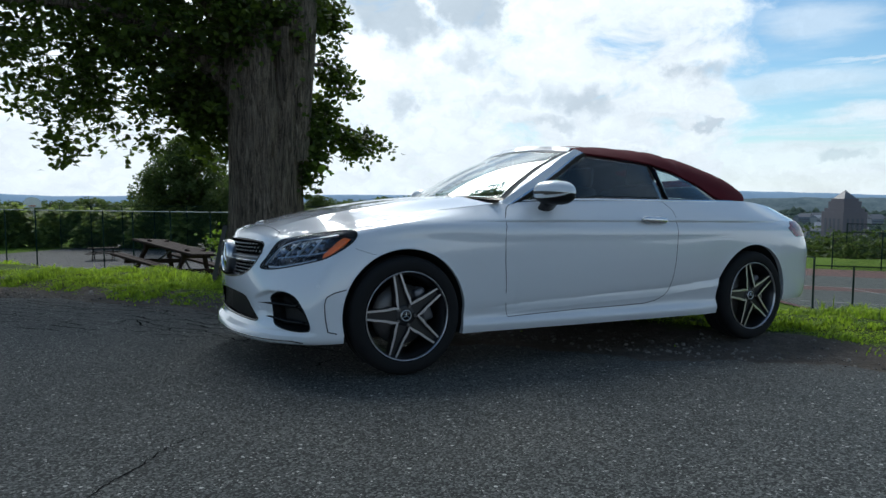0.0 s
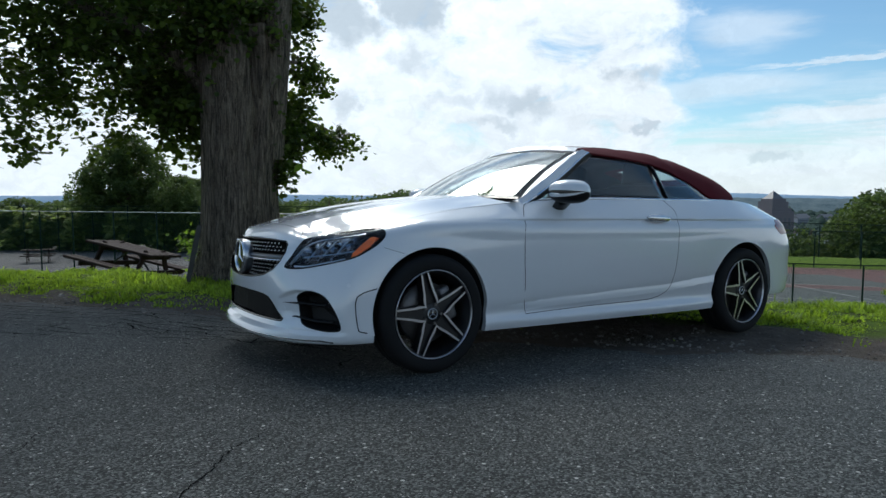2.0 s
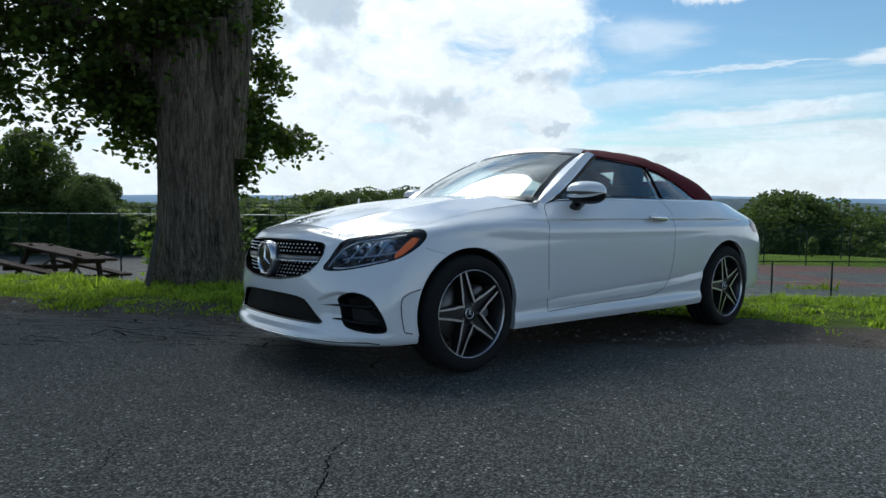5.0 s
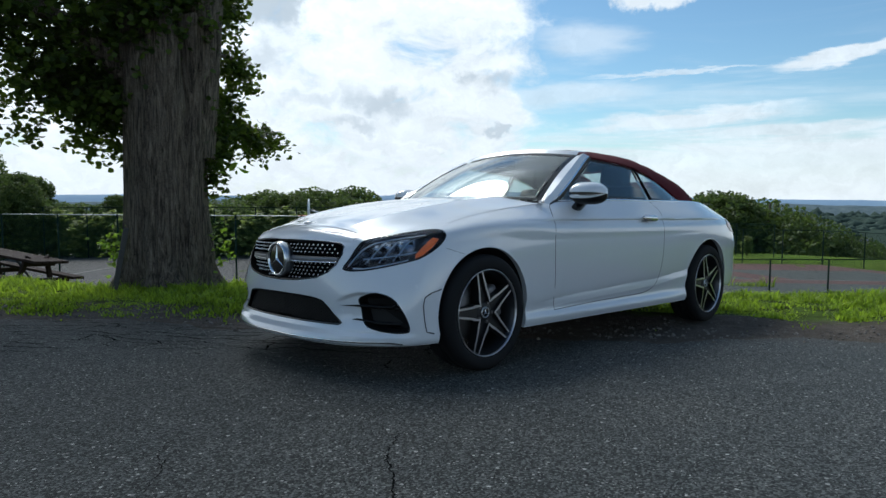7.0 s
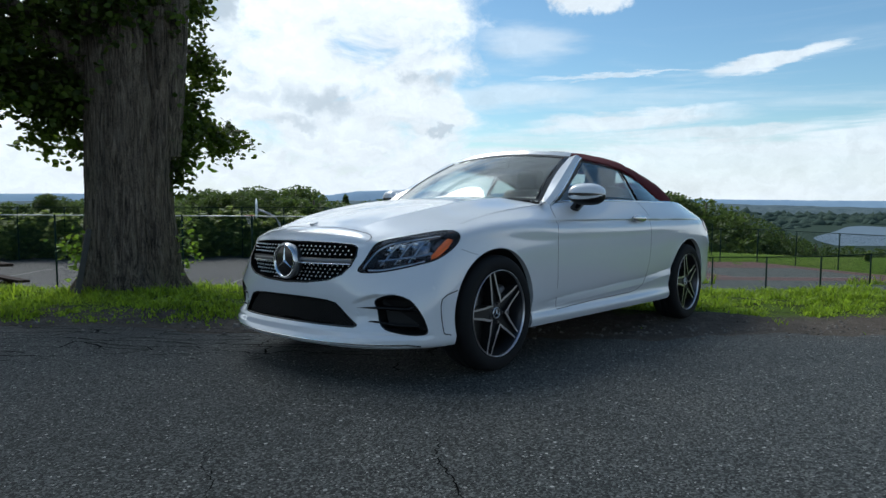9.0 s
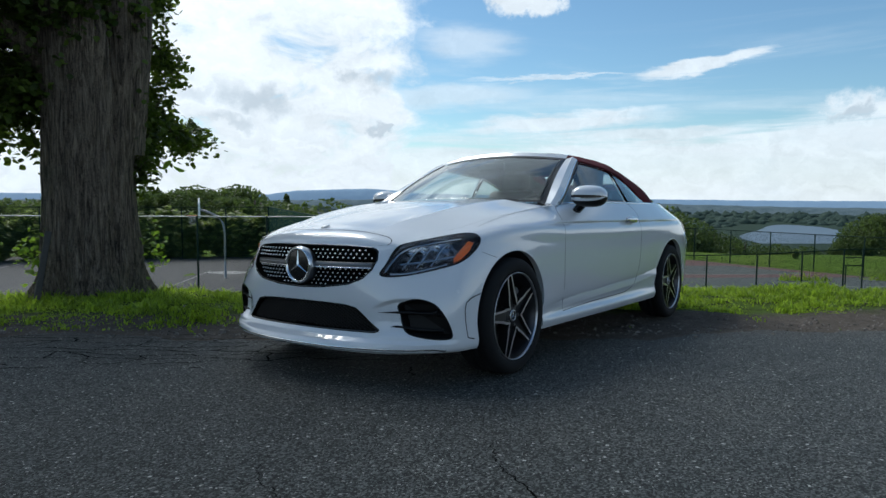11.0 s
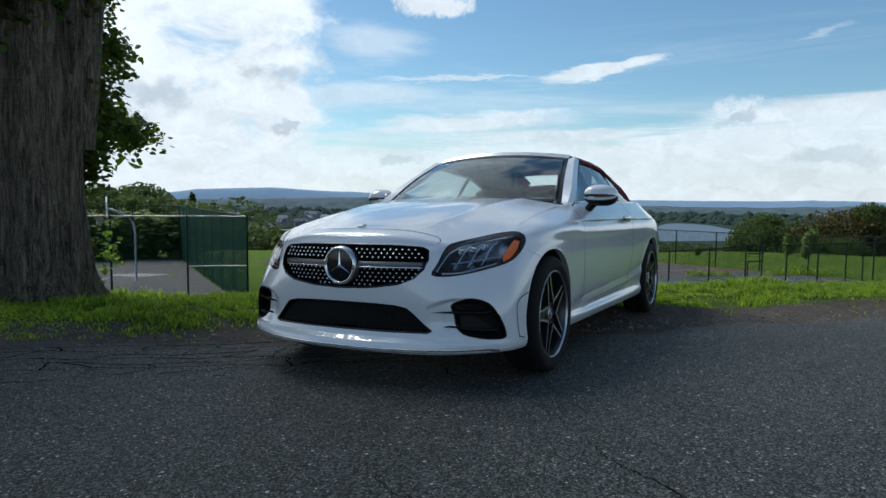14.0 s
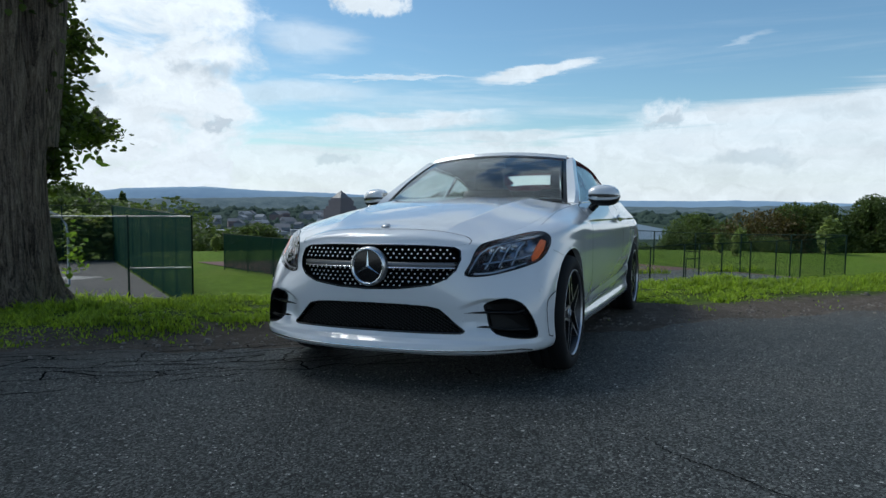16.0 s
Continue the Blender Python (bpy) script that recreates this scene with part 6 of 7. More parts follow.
def tube(points, r, n=8):
    V, F = [], []
    P = np.array(points, float)
    T = np.gradient(P, axis=0)
    for p, t in zip(P, T):
        t = t / np.linalg.norm(t)
        e = np.cross(t, (0.013, 0.4, 1.0) if abs(t[2]) < .9 else (1, 0, 0))
        e /= np.linalg.norm(e)
        f = np.cross(t, e)
        V += [p + (e * math.cos(a) + f * math.sin(a)) * r for a in np.linspace(0, 2 * math.pi, n + 1)[:-1]]
    m = len(P)
    F = [(i * n + j, i * n + (j + 1) % n, (i + 1) * n + (j + 1) % n, (i + 1) * n + j) for i in range(m - 1) for j in range(n)]
    F += [tuple(range(n)), tuple(range((m - 1) * n, m * n))]
    return V, F


def fence(stations, height, label, rails=(1.0,), cloth=(), post_r=.035, rail_mat=None, mid_bays=()):
    """Posts at (a, d) stations with rails and chain link between them. cloth: bays hung with wind screen."""
    f = new("fence")
    (a0, d0) = stations[0]
    x0, y0 = park(a0, d0)
    base = COURT - .02
    f.matrix_world = pose(x0, y0, base)
    tagged(f, label, "fence")
    pts = [np.array(park(a, d)) - (x0, y0) for a, d in stations]
    hs = height if isinstance(height, (list, tuple)) else [height] * len(pts)
    for (x, y), h in zip(pts, hs):
        V, F = tube([(x, y, -.1), (x, y, h * .5), (x, y, h)], post_r)
        raw("post", V, F, GREEN_STEEL, f)
    for i, (p, q, hp, hq) in enumerate(zip(pts, pts[1:], hs, hs[1:])):
        for k in rails:
            V, F = tube([(*p, hp * k - .02), (*((p + q) / 2), (hp + hq) / 2 * k - .02), (*q, hq * k - .02)], .021)
            raw("rail", V, F, rail_mat or GREEN_STEEL, f)
        if i in mid_bays:
            V, F = tube([(*p, hp * .47), (*((p + q) / 2), hp * .47), (*q, hp * .47)], .021)
            raw("brace", V, F, GALV, f)
        L = float(np.linalg.norm(q - p))
        ang = math.degrees(math.atan2(*(q - p)[::-1]))
        raw("chain_link", [(0, 0, .03), (L, 0, .03), (L, 0, hq - .02), (0, 0, hp - .02)], [(0, 1, 2, 3)], WIRE, f, "", False, pose(*p, 0, 0, 0, ang))
        if i in cloth:
            raw("wind_screen", [(0, .03, .12), (L, .03, .12), (L, .03, hq - .03), (0, .03, hp - .03)], [(0, 1, 2, 3)], SCREEN_CLOTH, f, "dark green wind screen", False, pose(*p, 0, 0, 0, ang))
    return f


left_a = [-5.12, -7.12, -9.59, -12.2, -14.6, -17.0, -19.5, -21.9, -24.3, -26.7, -28.7, -33.6, -36.0, -38.4, -41, -43.5, -46]
fence([(a, 24.3) for a in left_a], 3.32, "tall dark green chain-link fence round the basketball court", (1.0,), (), .035, GALV, (0,))
fence([(-5.12 - .73 * k, 24.3 + 2.5 * k) for k in range(9)], 3.32, "tall fence hung with dark green wind screen", (1.0,), range(0, 8))
fence([(-10.8 - 2.55 * k, 43.6 - .57 * k) for k in range(15)], 3.3, "far chain-link fence of the basketball court", (1.0,), ())
near_a = [2.73, 3.93, 6.11, 8.15, 10.27, 12.40, 14.33, 16.13, 16.95, 18.2, 19.83, 21.32, 22.81, 24.3, 25.6]
fence([(a, 26.5) for a in near_a], [1.68, 1.68, 1.68, 1.72, 1.74, 1.78, 1.88, 1.98, 2.0, 2.02, 2.06, 2.1, 2.13, 2.2, 2.34], "dark green chain-link fence with a gate along the tennis court", (1.0,), (), .032)
fence([(16.7 - 2.3 * k, 42.2) for k in range(6)], 2.1, "far chain-link fence of the tennis court", (1.0,), ())
fence([(25.6 - 1.27 * k, 26.5 + 2.24 * k) for k in range(8)], [2.36, 2.25, 2.15, 2.1, 2.1, 2.1, 2.1, 2.1], "side fence of the tennis court", (1.0,), ())
fence([(2.73 - 1.19 * k, 26.5 + 1.87 * k) for k in range(7)], 1.95, "side fence of the tennis court hung with dark green wind screen", (1.0,), range(3, 6))
fence([(7.2, 52.0), (9.4, 51.0), (11.6, 50.0), (13.8, 49.0), (16, 48)], 2.2, "chain-link fence on the playing field", (1.0,), ())
# the gate's frame
gate = new("gate")
gx, gy = park(16.54, 26.42)
gate.matrix_world = pose(gx, gy, COURT, 0, 0, -23)
tagged(gate, "small dark green steel gate in the tennis fence", "gate")
for P in ([(-.36, 0, .1), (-.36, 0, .7), (-.36, 0, 1.3)], [(.36, 0, .1), (.36, 0, .7), (.36, 0, 1.3)]):
    V, F = tube(P, .025)
    raw("stile", V, F, GREEN_STEEL, gate)
for z in (.12, 1.28, 1.62):
    V, F = tube([(-.4, 0, z), (0, 0, z), (.4, 0, z)], .025)
    raw("gate_bar", V, F, GREEN_STEEL, gate)

# ---- basketball hoops ----
BOARD_WHITE = material("white_backboard", (0.85, 0.85, 0.85), 0.5, stain=0.1)
ORANGE = material("orange_rim", (0.55, 0.12, 0.05), 0.5)


def hoop(x, y, turn, label):
    h = new("basketball_hoop")
    h.matrix_world = pose(x, y, COURT, 0, 0, turn)
    tagged(h, label, "hoop")
    V, F = tube([(0, 0, 0), (0, 0, 1.2), (0, 0, 2.2), (.06, 0, 2.65), (.28, 0, 3.0), (.7, 0, 3.2), (1.1, 0, 3.35)], .055, 10)
    raw("pole", V, F, GALV, h)
    V, F = tube([(.25, 0, 2.95), (.7, 0, 2.98), (1.1, 0, 3.05)], .03)
    raw("arm", V, F, GALV, h)
    prof = [(-.68, 2.95), (.68, 2.95), (.68, 3.35), (.55, 3.65), (.3, 3.82), (0, 3.88), (-.3, 3.82), (-.55, 3.65), (-.68, 3.35)]
    n = len(prof)
    raw("backboard", [(1.12, a, b) for a, b in prof] + [(1.17, a, b) for a, b in prof], [tuple(range(n)), tuple(range(2 * n - 1, n - 1, -1))] + [(i, (i + 1) % n, n + (i + 1) % n, n + i) for i in range(n)], BOARD_WHITE, h, "", False)
    ringp = [(1.46 + .23 * math.cos(t), .23 * math.sin(t), 3.05) for t in np.linspace(0, 2 * math.pi, 25)]
    V, F = tube(ringp, .012, 6)
    raw("rim", V, F, ORANGE, h, "orange rim")
    V, F = tube([(1.16, -.3, 3.12), (1.16, 0, 3.12), (1.16, .3, 3.12)], .03)
    raw("bracket", V, F, ORANGE, h)
    n = 14
    V = [(1.46 + r * math.cos(2 * math.pi * i / n), r * math.sin(2 * math.pi * i / n), z) for r, z in ((.22, 3.04), (.16, 2.85), (.12, 2.62)) for i in range(n)]
    raw("net", V, [(k * n + i, k * n + (i + 1) % n, (k + 1) * n + (i + 1) % n, (k + 1) * n + i) for k in (0, 1) for i in range(n)], wire_material("net_cord", (.6, .6, .6), .08, .15), h)
    return h


hoop(2.85, 34.4, 171, "steel basketball hoop on a curved pole")
hoop(-37.0, 61.0, -62, "white fan-shaped basketball backboard with an orange rim")
ring_ = [park(-11.2 + 1.25 * math.cos(t) * (1 + .15 * math.sin(3 * t)), 35.0 + .62 * math.sin(t) * (1 + .2 * math.sin(4 * t + 1))) for t in np.linspace(0, 2 * math.pi, 29)[:-1]]
raw("worn_patch", [(x, y, COURT + .03) for x, y in ring_], [tuple(range(28))], LINE, bpy.data.objects["ball_court"], "", False)

# ---- picnic tables ----
BROWN = material("brown_table_wood", (0.030, 0.019, 0.016), 0.85, grain=0.5, fine=30, stain=0.4, bump=0.3, specular_ior_level=0.15)
DARK_STEEL = material("dark_table_steel", (0.02, 0.02, 0.02), 0.6)


def picnic_table():
    t = new("picnic_table")
    tagged(t, "dark brown wooden picnic table with two benches on the grass", "table")
    for i in range(5):
        part("top_plank", rounded_box(1.75, .145, .05, .008, 1), BROWN, t, "", False, pose(0, (i - 2) * .155, .745))
    for sg in (-1, 1):
        for j in range(2):
            part("bench_plank", rounded_box(1.75, .14, .05, .008, 1), BROWN, t, "", False, pose(0, sg * (.62 + .15 * j), .445))
    for x in (-.55, .55):
        for sg in (-1, 1):
            part("leg", rounded_box(.05, .09, 1.16, .006, 1), BROWN, t, "", False, pose(x, sg * .42, .26, sg * 22, 0, 0))
        part("bench_bearer", rounded_box(.05, 1.55, .09, .006, 1), BROWN, t, "", False, pose(x + .05, 0, .37))
        part("top_bearer", rounded_box(.05, .74, .09, .006, 1), BROWN, t, "", False, pose(x + .05, 0, .68))
        part("brace", rounded_box(.6, .03, .03, .004, 1), DARK_STEEL, t, "", False, pose(x * .55, 0, .53, 0, 40 if x > 0 else -40, 0))
    return t


table = picnic_table()
table.matrix_world = pose(-5.6, 13.8, land_at(-5.6, 13.8) + .05, -4.5, 8.3, -28)
copy_thing(table, pose(-21.3, 42.1, COURT + .02, 0, 0, 20))

# ---- trees and shrubs beyond the courts ----
def far_tree(name, label, height, lobes, leaves, size, mat, seed, trunk_r=.16):
    """A tree with a short trunk, limbs and a crown of leaf clumps in several lobes, as high as height."""
    r = np.random.RandomState(seed)
    t = new(name)
    tagged(t, label, "tree")
    V, F = limb([(0, 0, -.3), (.03, 0, height * .2), (-.03, .05, height * .45), (.05, 0, height * .8)], [trunk_r * 1.4, trunk_r, trunk_r * .7, trunk_r * .2], 10)
    raw("trunk", V, F, BARK, t)
    for k in range(4):
        a = k * 1.7 + seed
        V, F = limb([(0, 0, height * (.22 + .1 * k)), (math.cos(a) * height * .12, math.sin(a) * height * .12, height * (.36 + .1 * k)), (math.cos(a) * height * .25, math.sin(a) * height * .25, height * (.45 + .1 * k))], [trunk_r * .5, trunk_r * .35, trunk_r * .1], 7)
        raw("limb", V, F, BARK, t)
    P = np.concatenate([blob(np.array(c) * height, np.array(q) * height, int(leaves * w), r, .40, 2.2 / (height * .25)) for c, q, w in lobes])
    V, F = small_leaves(P, size, r)
    tri_mesh("crown", V, F, mat, t)
    return t


ROUND = [((0, 0, .62), (.36, .36, .34), .5), ((.2, .1, .45), (.28, .28, .22), .2), ((-.22, -.05, .48), (.26, .26, .24), .2), ((.05, -.1, .82), (.2, .2, .17), .12)]
TALL = [((0, 0, .55), (.26, .26, .42), .6), ((.12, .05, .75), (.18, .18, .2), .2), ((-.13, 0, .4), (.2, .2, .25), .2)]
BUSHY = [((0, 0, .40), (.5, .5, .42), .5), ((.35, .1, .35), (.35, .35, .33), .25), ((-.35, .05, .45), (.35, .3, .38), .25)]
kinds = [far_tree("tree", "leafy green tree beyond the sports courts", 8.0, ROUND, 26000, .20, FAR_LEAF, 21),
         far_tree("tree", "tall leafy green tree beyond the sports courts", 8.0, TALL, 23000, .19, FAR_LEAF, 22),
         far_tree("tree", "broad bushy green tree beyond the sports courts", 6.0, BUSHY, 24000, .18, FAR_LEAF, 23),
         far_tree("tree", "tree with russet leaves at the edge of the field", 6.0, BUSHY, 24000, .18, RUSSET, 24)]
heights = [7.75, 7.75, 5.05, 5.05]
used = [False] * 4


def again(ob, m):
    """A copy of ob at the pose m, which holds the copy's whole scale."""
    return copy_thing(ob, m @ Matrix.Diagonal((*[1 / c for c in ob.scale], 1)))


def plant(kind, x, y, top, base=None, turn=0, wide=1.0):
    """Sets a tree of a kind at a place, so that its top reaches a height."""
    z = land_at(x, y) if base is None else base
    k = (top - z) / heights[kind]
    m = pose(x, y, z, 0, 0, turn) @ Matrix.Diagonal((k * wide, k * wide, k, 1))
    if not used[kind]:
        used[kind] = True
        kinds[kind].matrix_world = m
        return kinds[kind]
    return again(kinds[kind], m)


plant(0, -19.5, 51.5, 5.2, None, 0, 1.0)
plant(1, -17.0, 58.0, 2.4, None, 40, 1.25)
plant(2, -24.5, 60.0, 1.6, None, 80, 1.0)
plant(0, -15.5, 49.5, 2.2, None, 130, 1.0)
rng = np.random.RandomState(8)
for i in range(54):                                          # the wood behind the basketball court
    a = -122 + 2.4 * i + rng.uniform(-.6, .6)
    d = rng.uniform(62, 80)
    x, y = park(a, d)
    if x > 15:
        continue
    plant(int(rng.choice([0, 1, 2, 2])), x, y, rng.uniform(-.7, .5) + (.9 if -2 < x < 12 else 0), None, rng.uniform(0, 360), rng.uniform(1.0, 1.35))
for x, y, top, kind, w in ((6.3, 72, 1.4, 0, 1.2), (9.5, 76, 1.6, 0, 1.2), (3.5, 66, 1.3, 1, 1.4), (7.4, 68, .8, 2, 1.2), (12.5, 73, .7, 2, 1.2), (24.5, 72, -2.8, 2, 1.2), (28, 74, -2.6, 0, 1.3), (21, 78, -3.6, 2, 1.3), (31, 70, -3.4, 2, 1.3), (35, 68, -3.4, 2, 1.3), (-6, 66, .9, 2, 1.3), (-11, 62, .8, 0, 1.2),
                           (43, 56, 1.1, 0, 1.1), (46, 58, 1.2, 0, 1.1), (48.5, 55, .9, 2, .9), (51, 52.5, -.6, 2, .8), (53.5, 50, -2.4, 2, .8), (56, 44.5, -3.4, 2, .7), (47, 58, -3.2, 2, .9), (50, 53.5, -3.3, 2, .9), (54.5, 47, -3.2, 2, .8), (57, 42.5, -3.5, 2, .7), (39.5, 61, -1.9, 2, 1.2), (36, 62, -2.8, 2, 1.2), (33, 64, -2.9, 1, 1.4),
                           (74, 43, -1.0, 2, .8), (59.2, 37.3, -.7, 0, 1.0), (60.4, 35.2, -1.2, 2, 1.0), (61.9, 32.6, .16, 3, .75), (63.4, 31.0, .3, 3, .75), (65.2, 29.6, .4, 0, 1.0), (66.2, 27.6, .5, 0, 1.0), (67.5, 24, 1.25, 0, .9), (72, 22, .9, 0, 1.1), (70, 18.5, 1.3, 0, 1.1), (71, 14, 1.9, 0, 1.2), (72, 9, 1.9, 0, 1.2), (58.1, 30.7, -2.2, 2, .8), (57, 28.3, -2.3, 2, .8)):
    plant(kind, x, y, top, None, (x * 37 + y * 11) % 360, w)


def shrub(seed, label, mat=None):
    r = np.random.RandomState(seed)
    t = new("shrub")
    tagged(t, label, "shrub")
    V, F = limb([(0, 0, -.1), (0, 0, .4), (0, 0, .75)], [.05, .035, .012], 7)
    raw("stem", V, F, BARK, t)
    P = np.concatenate([blob((0, 0, .42), (.30, .30, .42), 900, r, .33, 4.0), blob((.02, 0, .7), (.2, .2, .3), 300, r, .33, 4.0)])
    V, F = leaf_mesh(P, .10, r, .1)
    tri_mesh("leaves", V, F, mat or HEDGE, t)
    return t


first_shrub = shrub(31, "rounded green shrub in a row behind the court")
tagged(first_shrub, group="row of shrubs")
n = 0
for i in range(68):
    a = -76 + .98 * i + .4 * math.sin(i * 2.3)
    x, y = park(a, 45.2 + .225 * (a + 10) + .7 * math.sin(i * 1.7))
    h = 2.9 + .4 * math.sin(i * 2.1) + (.4 if i % 5 == 0 else 0)
    m = pose(x, y, COURT - .05, 0, 0, i * 67) @ Matrix.Diagonal((h * 1.35, h * 1.35, h, 1))
    if n == 0:
        first_shrub.matrix_world = m
    else:
        again(first_shrub, m)
    n += 1
for x, y, h in ((27, 45, 1.0), (33, 40, 1.4), (38.6, 30, .8), (43.5, 25, 1.0), (21.2, 43.5, 1.1), (49, 27.5, 1.9), (46, 27.5, 1.6), (52, 22, 3.0), (15, 49, 1.2)):
    again(first_shrub, pose(x, y, COURT - .05, 0, 0, x * 41) @ Matrix.Diagonal((h, h, h, 1)))


def conifer(x, y, top):
    t = new("conifer")
    z = land_at(x, y)
    t.matrix_world = pose(x, y, z)
    tagged(t, "dark pointed conifer among the far trees", "tree")
    h = top - z
    V, F = limb([(0, 0, -.2), (0, 0, h * .5), (0, 0, h * .95)], [.2, .12, .03], 8)
    raw("trunk", V, F, BARK, t)
    r = np.random.RandomState(77)
    k = r.rand(3500) ** .7
    a = r.rand(3500) * 2 * math.pi
    rad = (1 - k) * h * .27 * (.35 + .65 * r.rand(3500) ** .5) * (1 + .2 * np.sin(k * 40))
    V, F = leaf_mesh(np.stack([rad * np.cos(a), rad * np.sin(a), k * h], 1), .42, r, .5)
    tri_mesh("crown", V, F, FAR_LEAF, t)


conifer(19.9, 93, .75)

# ---- the valley: woods, lake, town, hills ----
def far_material(name, dark, light, size):
    m = bpy.data.materials.new(name)
    m.use_nodes = True
    N = Nodes(m.node_tree)
    pos = N.n("ShaderNodeNewGeometry").outputs["Position"]
    k = N.math("ADD", N.math("MULTIPLY", N.noise(pos, 1 / size, 5.0, .6), .6), N.math("MULTIPLY", N.noise(pos, 7 / size, 3.0, .6), .4))
    b = N.n("ShaderNodeBsdfPrincipled", Roughness=1.0)
    N.put(b.inputs["Base Color"], N.ramp(k, (.35, dark), (.65, light)))
    b.inputs["Specular IOR Level"].default_value = 0.1
    N.n("ShaderNodeOutputMaterial", Surface=b)
    return m


# aerial haze is painted into these blue-grey base colours
VALLEY_WOOD = far_material("hazed_valley_woods", (0.022, 0.042, 0.037), (0.062, 0.088, 0.070), 60)
MID_HILL = far_material("haze_tinted_hill", (0.060, 0.095, 0.115), (0.145, 0.185, 0.195), 45)
FAR_HILL = far_material("haze_blue_far_hill", (0.20, 0.30, 0.42), (0.24, 0.345, 0.46), 300)


def lie(x, y):
    return float(land(np.array(float(x)), np.array(float(y))))


rng = np.random.RandomState(14)
V, F = [], []
ico = bmesh.new()
bmesh.ops.create_icosphere(ico, subdivisions=1, radius=1)
iv = np.array([v.co for v in ico.verts])
jf = np.array([[v.index for v in f.verts] for f in ico.faces])
ico.free()
LAKE = Vector((1100, 790))
for i in range(17000):
    dist = 150 * (2700 / 150) ** rng.rand() ** .85
    az = rng.uniform(radians(-45), radians(85))
    x, y = dist * math.sin(az), dist * math.cos(az)
    along_, across = (x - LAKE.x) * .80 + (y - LAKE.y) * .6, -(x - LAKE.x) * .6 + (y - LAKE.y) * .8
    if (along_ / 470) ** 2 + (across / 150) ** 2 < 1 or (along_ < 120 and abs(across) < 110 and dist > 520):
        continue
    r = rng.uniform(5, 9) * (1 + dist / 1400)
    z = lie(x, y) - r * .2
    if dist < 260 and z + r > -4:
        continue
    b = len(V) // 1
    q = iv * np.array([r, r, r * rng.uniform(.6, 1.0)]) * (1 + .25 * rng.normal(0, 1, (len(iv), 1)))
    V.append(q + (x, y, z))
    F.append(jf + len(iv) * (len(V) - 1))
woods = tri_mesh("hazed_valley_woods", np.concatenate(V), np.concatenate(F), VALLEY_WOOD)
tagged(woods, "dark distant woods filling the valley below the hill, haze painted in", "woods", kind="stuff")


def ridge_backdrop(name, dist, keys, mat, label, seed, jag, drop):
    """A line of hills: a long, rounded body; keys give azimuth in degrees and the height of the crest."""
    az = np.radians(np.arange(-48, 100, .25))
    k = np.interp(np.degrees(az), [q[0] for q in keys], [q[1] for q in keys])
    top = np.array([c - drop + jag * (noise.noise((a * 40, seed, 0)) + .5 * noise.noise((a * 130, seed, 5)) + .3 * noise.noise((a * 420, seed, 5))) for a, c in zip(az, k)])
    rows = [(dist - 260, -75 + 0 * top), (dist - 150, top * .35 - 28), (dist - 70, top * .8 - 6), (dist, top), (dist + 150, top * .6 - 20), (dist + 260, -75 + 0 * top)]
    P = np.concatenate([np.stack([r * np.sin(az), r * np.cos(az), z], 1) for r, z in rows])
    n = len(az)
    F = [(j * n + i, j * n + i + 1, (j + 1) * n + i + 1, (j + 1) * n + i) for j in range(len(rows) - 1) for i in range(n - 1)]
    return tagged(raw(name, P, F, mat), label, "hills", kind="structure")


ridge_backdrop("backdrop_far_hills", 4300, [(-48, 22), (-34, 30), (-30, 14), (-20, 14), (-8, 22), (0, 16), (8, 16), (12, 20), (14, 44), (20, 60), (24, 42), (28, 34), (33, 20), (40, 6), (52, 2), (60, 4), (63, 12), (66, 8), (70, 2), (100, 0)], FAR_HILL, "long hills on the far horizon, painted haze-blue", 1, 2.5, 20)
ridge_backdrop("backdrop_middle_hills", 2900, [(-48, -12), (-20, -16), (-5, -6), (5, -4), (15, -6), (22, 0), (28, 8), (36, 6), (45, -12), (55, -20), (60, -18), (66, -8), (74, -2), (80, -6), (100, -6)], MID_HILL, "wooded hills across the valley, tinted with painted haze", 2, 3.0, 17)

WATER = material("lake_water", (0.12, 0.165, 0.21), 0.6, 0.0, stain=0.1, specular_ior_level=0.2)
ts = np.linspace(0, 2 * math.pi, 61)[:-1]
V = [(LAKE.x, LAKE.y, -62.4)]
for t in ts:
    p, q = 390 * math.cos(t) * (1 + .06 * math.sin(5 * t)), 88 * math.sin(t) * (1 + .2 * math.sin(3 * t + 1))
    V.append((LAKE.x + p * .80 - q * .6, LAKE.y + p * .6 + q * .8, -62.4))
lake = raw("water", V, [(0, i + 1, (i + 1) % 60 + 1) for i in range(60)], WATER, None, "", False)
tagged(lake, "pale calm lake in the valley", "water", kind="structure")

BRICK = material("reddish_brick", (0.22, 0.17, 0.17), 0.9, grain=0.3, fine=2, stain=0.3, wide=.05)
PALE = material("pale_wall", (0.34, 0.35, 0.36), 0.9, stain=0.2, wide=.1)
# grey walls, roofs and windows lifted and blued to paint in distance haze
GREY_WALL = material("hazed_grey_wall", (0.23, 0.25, 0.28), 0.9, stain=0.2, wide=.1)
SLATE = material("hazed_dark_roof", (0.13, 0.14, 0.16), 0.9, stain=0.2, wide=.1)
DARK_PANE = material("hazed_dark_windows", (0.11, 0.12, 0.14), 0.5)


def box_mesh(sx, sy, sz):
    bm = bmesh.new()
    bmesh.ops.create_cube(bm, size=1)
    bmesh.ops.scale(bm, vec=(sx, sy, sz), verts=bm.verts)
    bmesh.ops.translate(bm, vec=(0, 0, sz / 2), verts=bm.verts)
    return bm


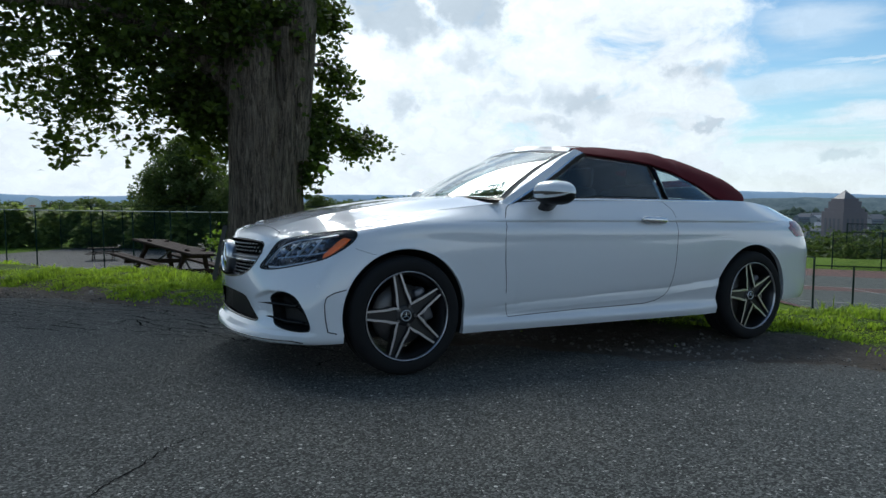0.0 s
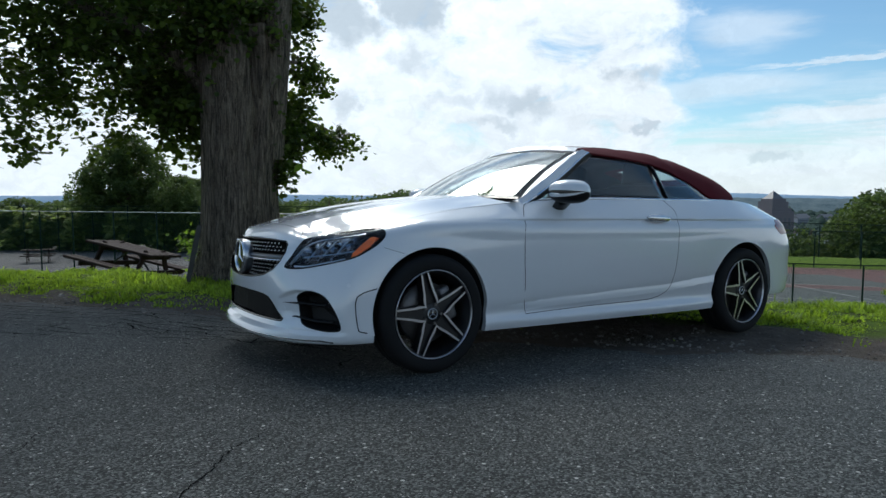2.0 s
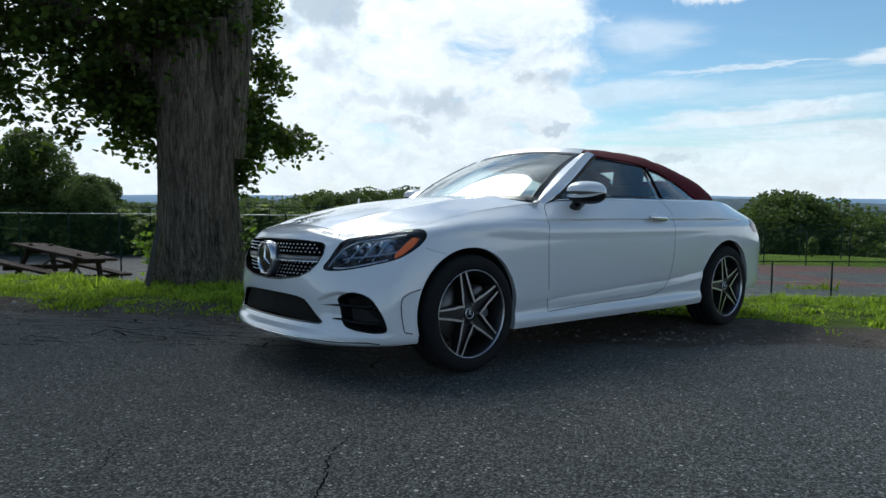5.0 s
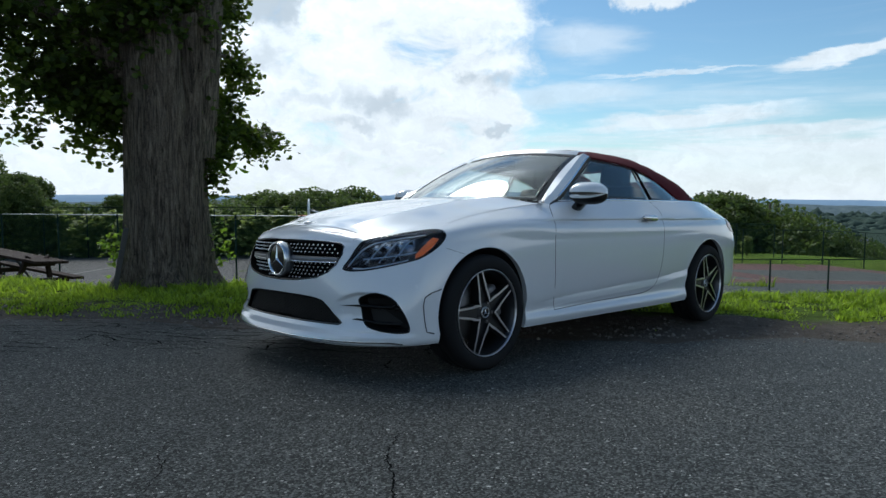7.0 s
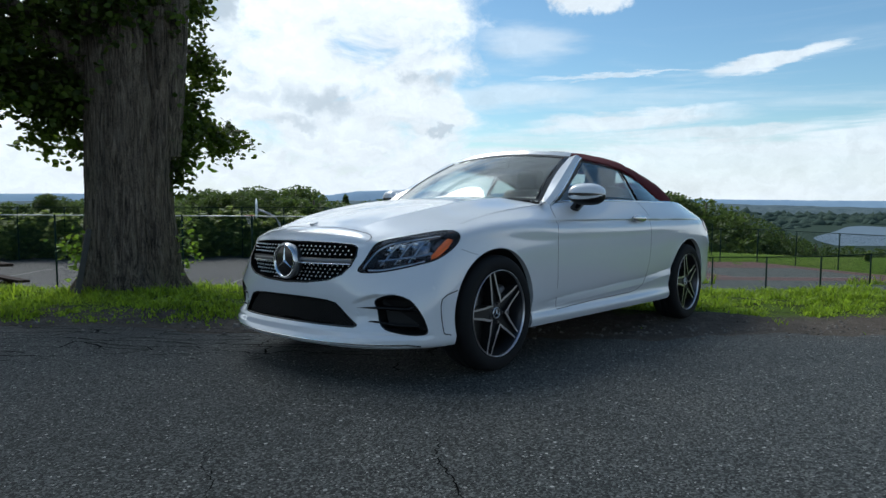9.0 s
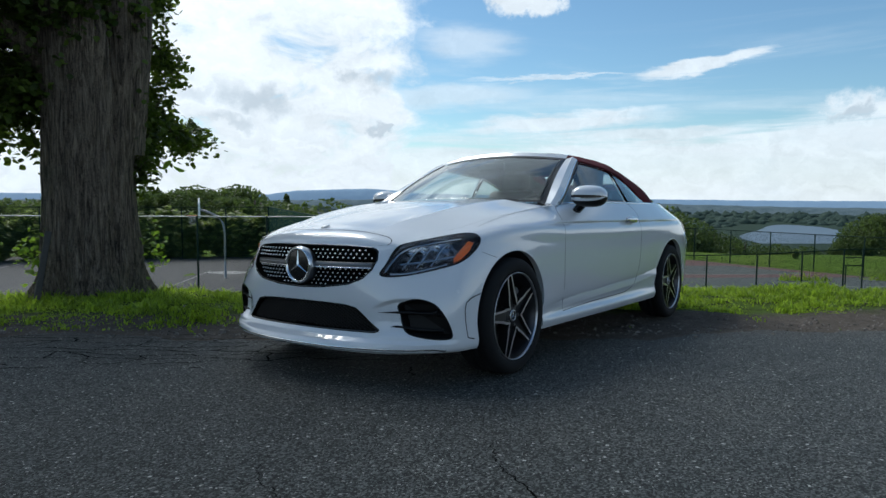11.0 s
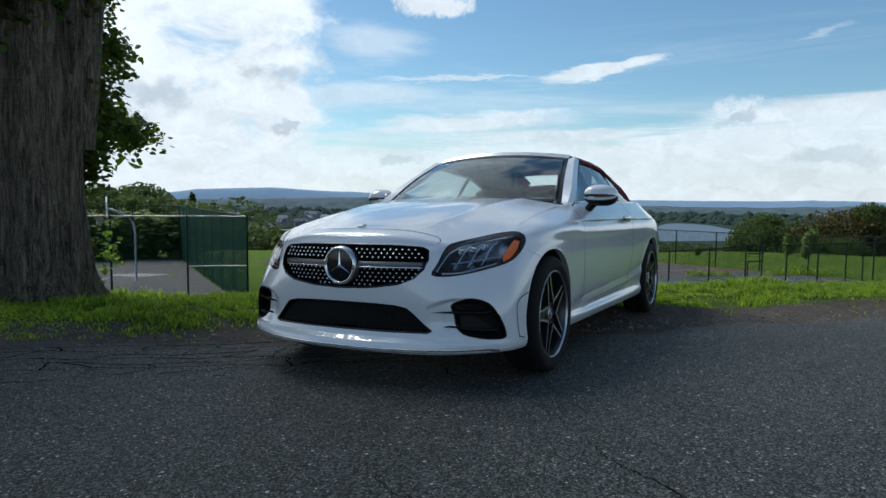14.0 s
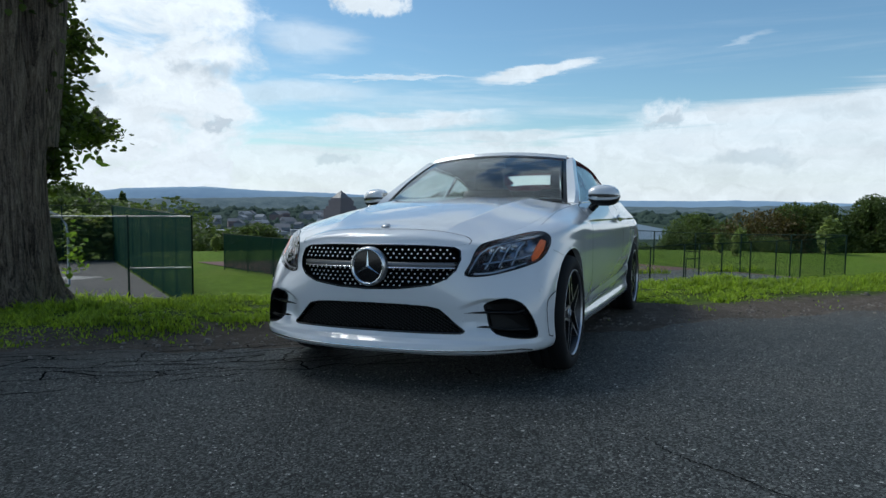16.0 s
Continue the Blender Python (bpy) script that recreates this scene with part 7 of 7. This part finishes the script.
# haze is put into the tower's greyed brick and pane colours
TOWER_BRICK = material("hazed_pinkish_brick", (0.17, 0.155, 0.165), 0.9, grain=0.2, fine=2, stain=0.2, wide=.05)
TOWER_PANE = material("far_window_strip", (0.10, 0.105, 0.12), 0.5)


def tower(x, y, z):
    t = new("tower_building")
    t.matrix_world = pose(x, y, z, 0, 0, 12)
    tagged(t, "stepped reddish tower block with a dark pyramid roof", "building")
    for w, h0, h1 in ((25, 0, 44), (22, 44, 47), (18, 47, 53), (15, 53, 55.5)):
        part("storey_block", box_mesh(w, w, h1 - h0), TOWER_BRICK, t, "", False, pose(0, 0, h0))
    bm = bmesh.new()
    bmesh.ops.create_cone(bm, cap_ends=True, segments=4, radius1=9.2, radius2=.2, depth=7.5)
    part("roof", bm, TOWER_PANE, t, "dark pyramid roof", False, pose(0, 0, 59.2, 0, 0, 45))
    for i in range(4):
        part("window_strip", box_mesh(2.2, .3, 30), TOWER_PANE, t, "", False, pose(-7.5 + 5 * i, -12.55, 8))
        part("window_strip", box_mesh(.3, 2.2, 30), TOWER_PANE, t, "", False, pose(-12.55, -7.5 + 5 * i, 8))
    return t


tower(357, 603, -58)


def block(x, y, sx, sy, h, mat, turn, gable, label):
    z = lie(x, y)
    b = new("building")
    b.matrix_world = pose(x, y, z, 0, 0, turn)
    tagged(b, label, "building", group="far town")
    part("wall", box_mesh(sx, sy, h), mat, b, "", False)
    if gable:
        V = [(-sx / 2 - .4, -sy / 2 - .4, h), (sx / 2 + .4, -sy / 2 - .4, h), (sx / 2 + .4, sy / 2 + .4, h), (-sx / 2 - .4, sy / 2 + .4, h), (-sx / 2, 0, h + sy * .35), (sx / 2, 0, h + sy * .35)]
        raw("roof", V, [(0, 1, 5, 4), (2, 3, 4, 5), (0, 4, 3), (1, 2, 5)], SLATE if mat is not PALE else GREY_WALL, b, "", False)
    else:
        part("roof", box_mesh(sx + .6, sy + .6, .8), GREY_WALL, b, "", False, pose(0, 0, h))
    floors = max(1, int(h // 4))
    for f in range(floors):
        part("window_band", box_mesh(sx * .86, .4, 1.5), DARK_PANE, b, "", False, pose(0, -sy / 2 - .1, 1.4 + 4 * f))
    return b


rng = np.random.RandomState(2)
for x, y, sx, sy, h, mat, g in ((275, 590, 46, 20, 22, PALE, 0), (308, 600, 30, 18, 24, PALE, 0), (395, 585, 60, 20, 14, PALE, 0), (430, 570, 50, 26, 20, GREY_WALL, 0), (300, 660, 40, 20, 26, GREY_WALL, 0), (240, 640, 36, 20, 20, BRICK, 0), (225, 600, 40, 22, 24, BRICK, 0), (200, 620, 50, 20, 16, GREY_WALL, 0), (410, 540, 70, 14, 9, PALE, 0), (345, 520, 60, 16, 9, PALE, 0), (450, 640, 60, 22, 14, PALE, 0), (480, 2090, 70, 24, 30, PALE, 0), (555, 2080, 50, 24, 34, PALE, 0)):
    block(x, y, sx * .55, sy * .7, h * .72 + 5, mat, rng.uniform(-25, 25), g, "distant town building among trees")
for i in range(190):
    az, dist = radians(rng.uniform(8, 62)), rng.uniform(420, 1700)
    x, y = dist * math.sin(az), dist * math.cos(az)
    if (x - LAKE.x) ** 2 + (y - LAKE.y) ** 2 < 520 ** 2 or az > radians(49):
        continue
    k = .62 + dist / 1500
    block(x, y, rng.uniform(9, 20) * k, rng.uniform(8, 13) * k, rng.uniform(7, 11) * k + 3, [PALE, GREY_WALL, GREY_WALL, BRICK][rng.randint(4)], rng.uniform(-60, 60), 1, "distant house among trees in the valley")
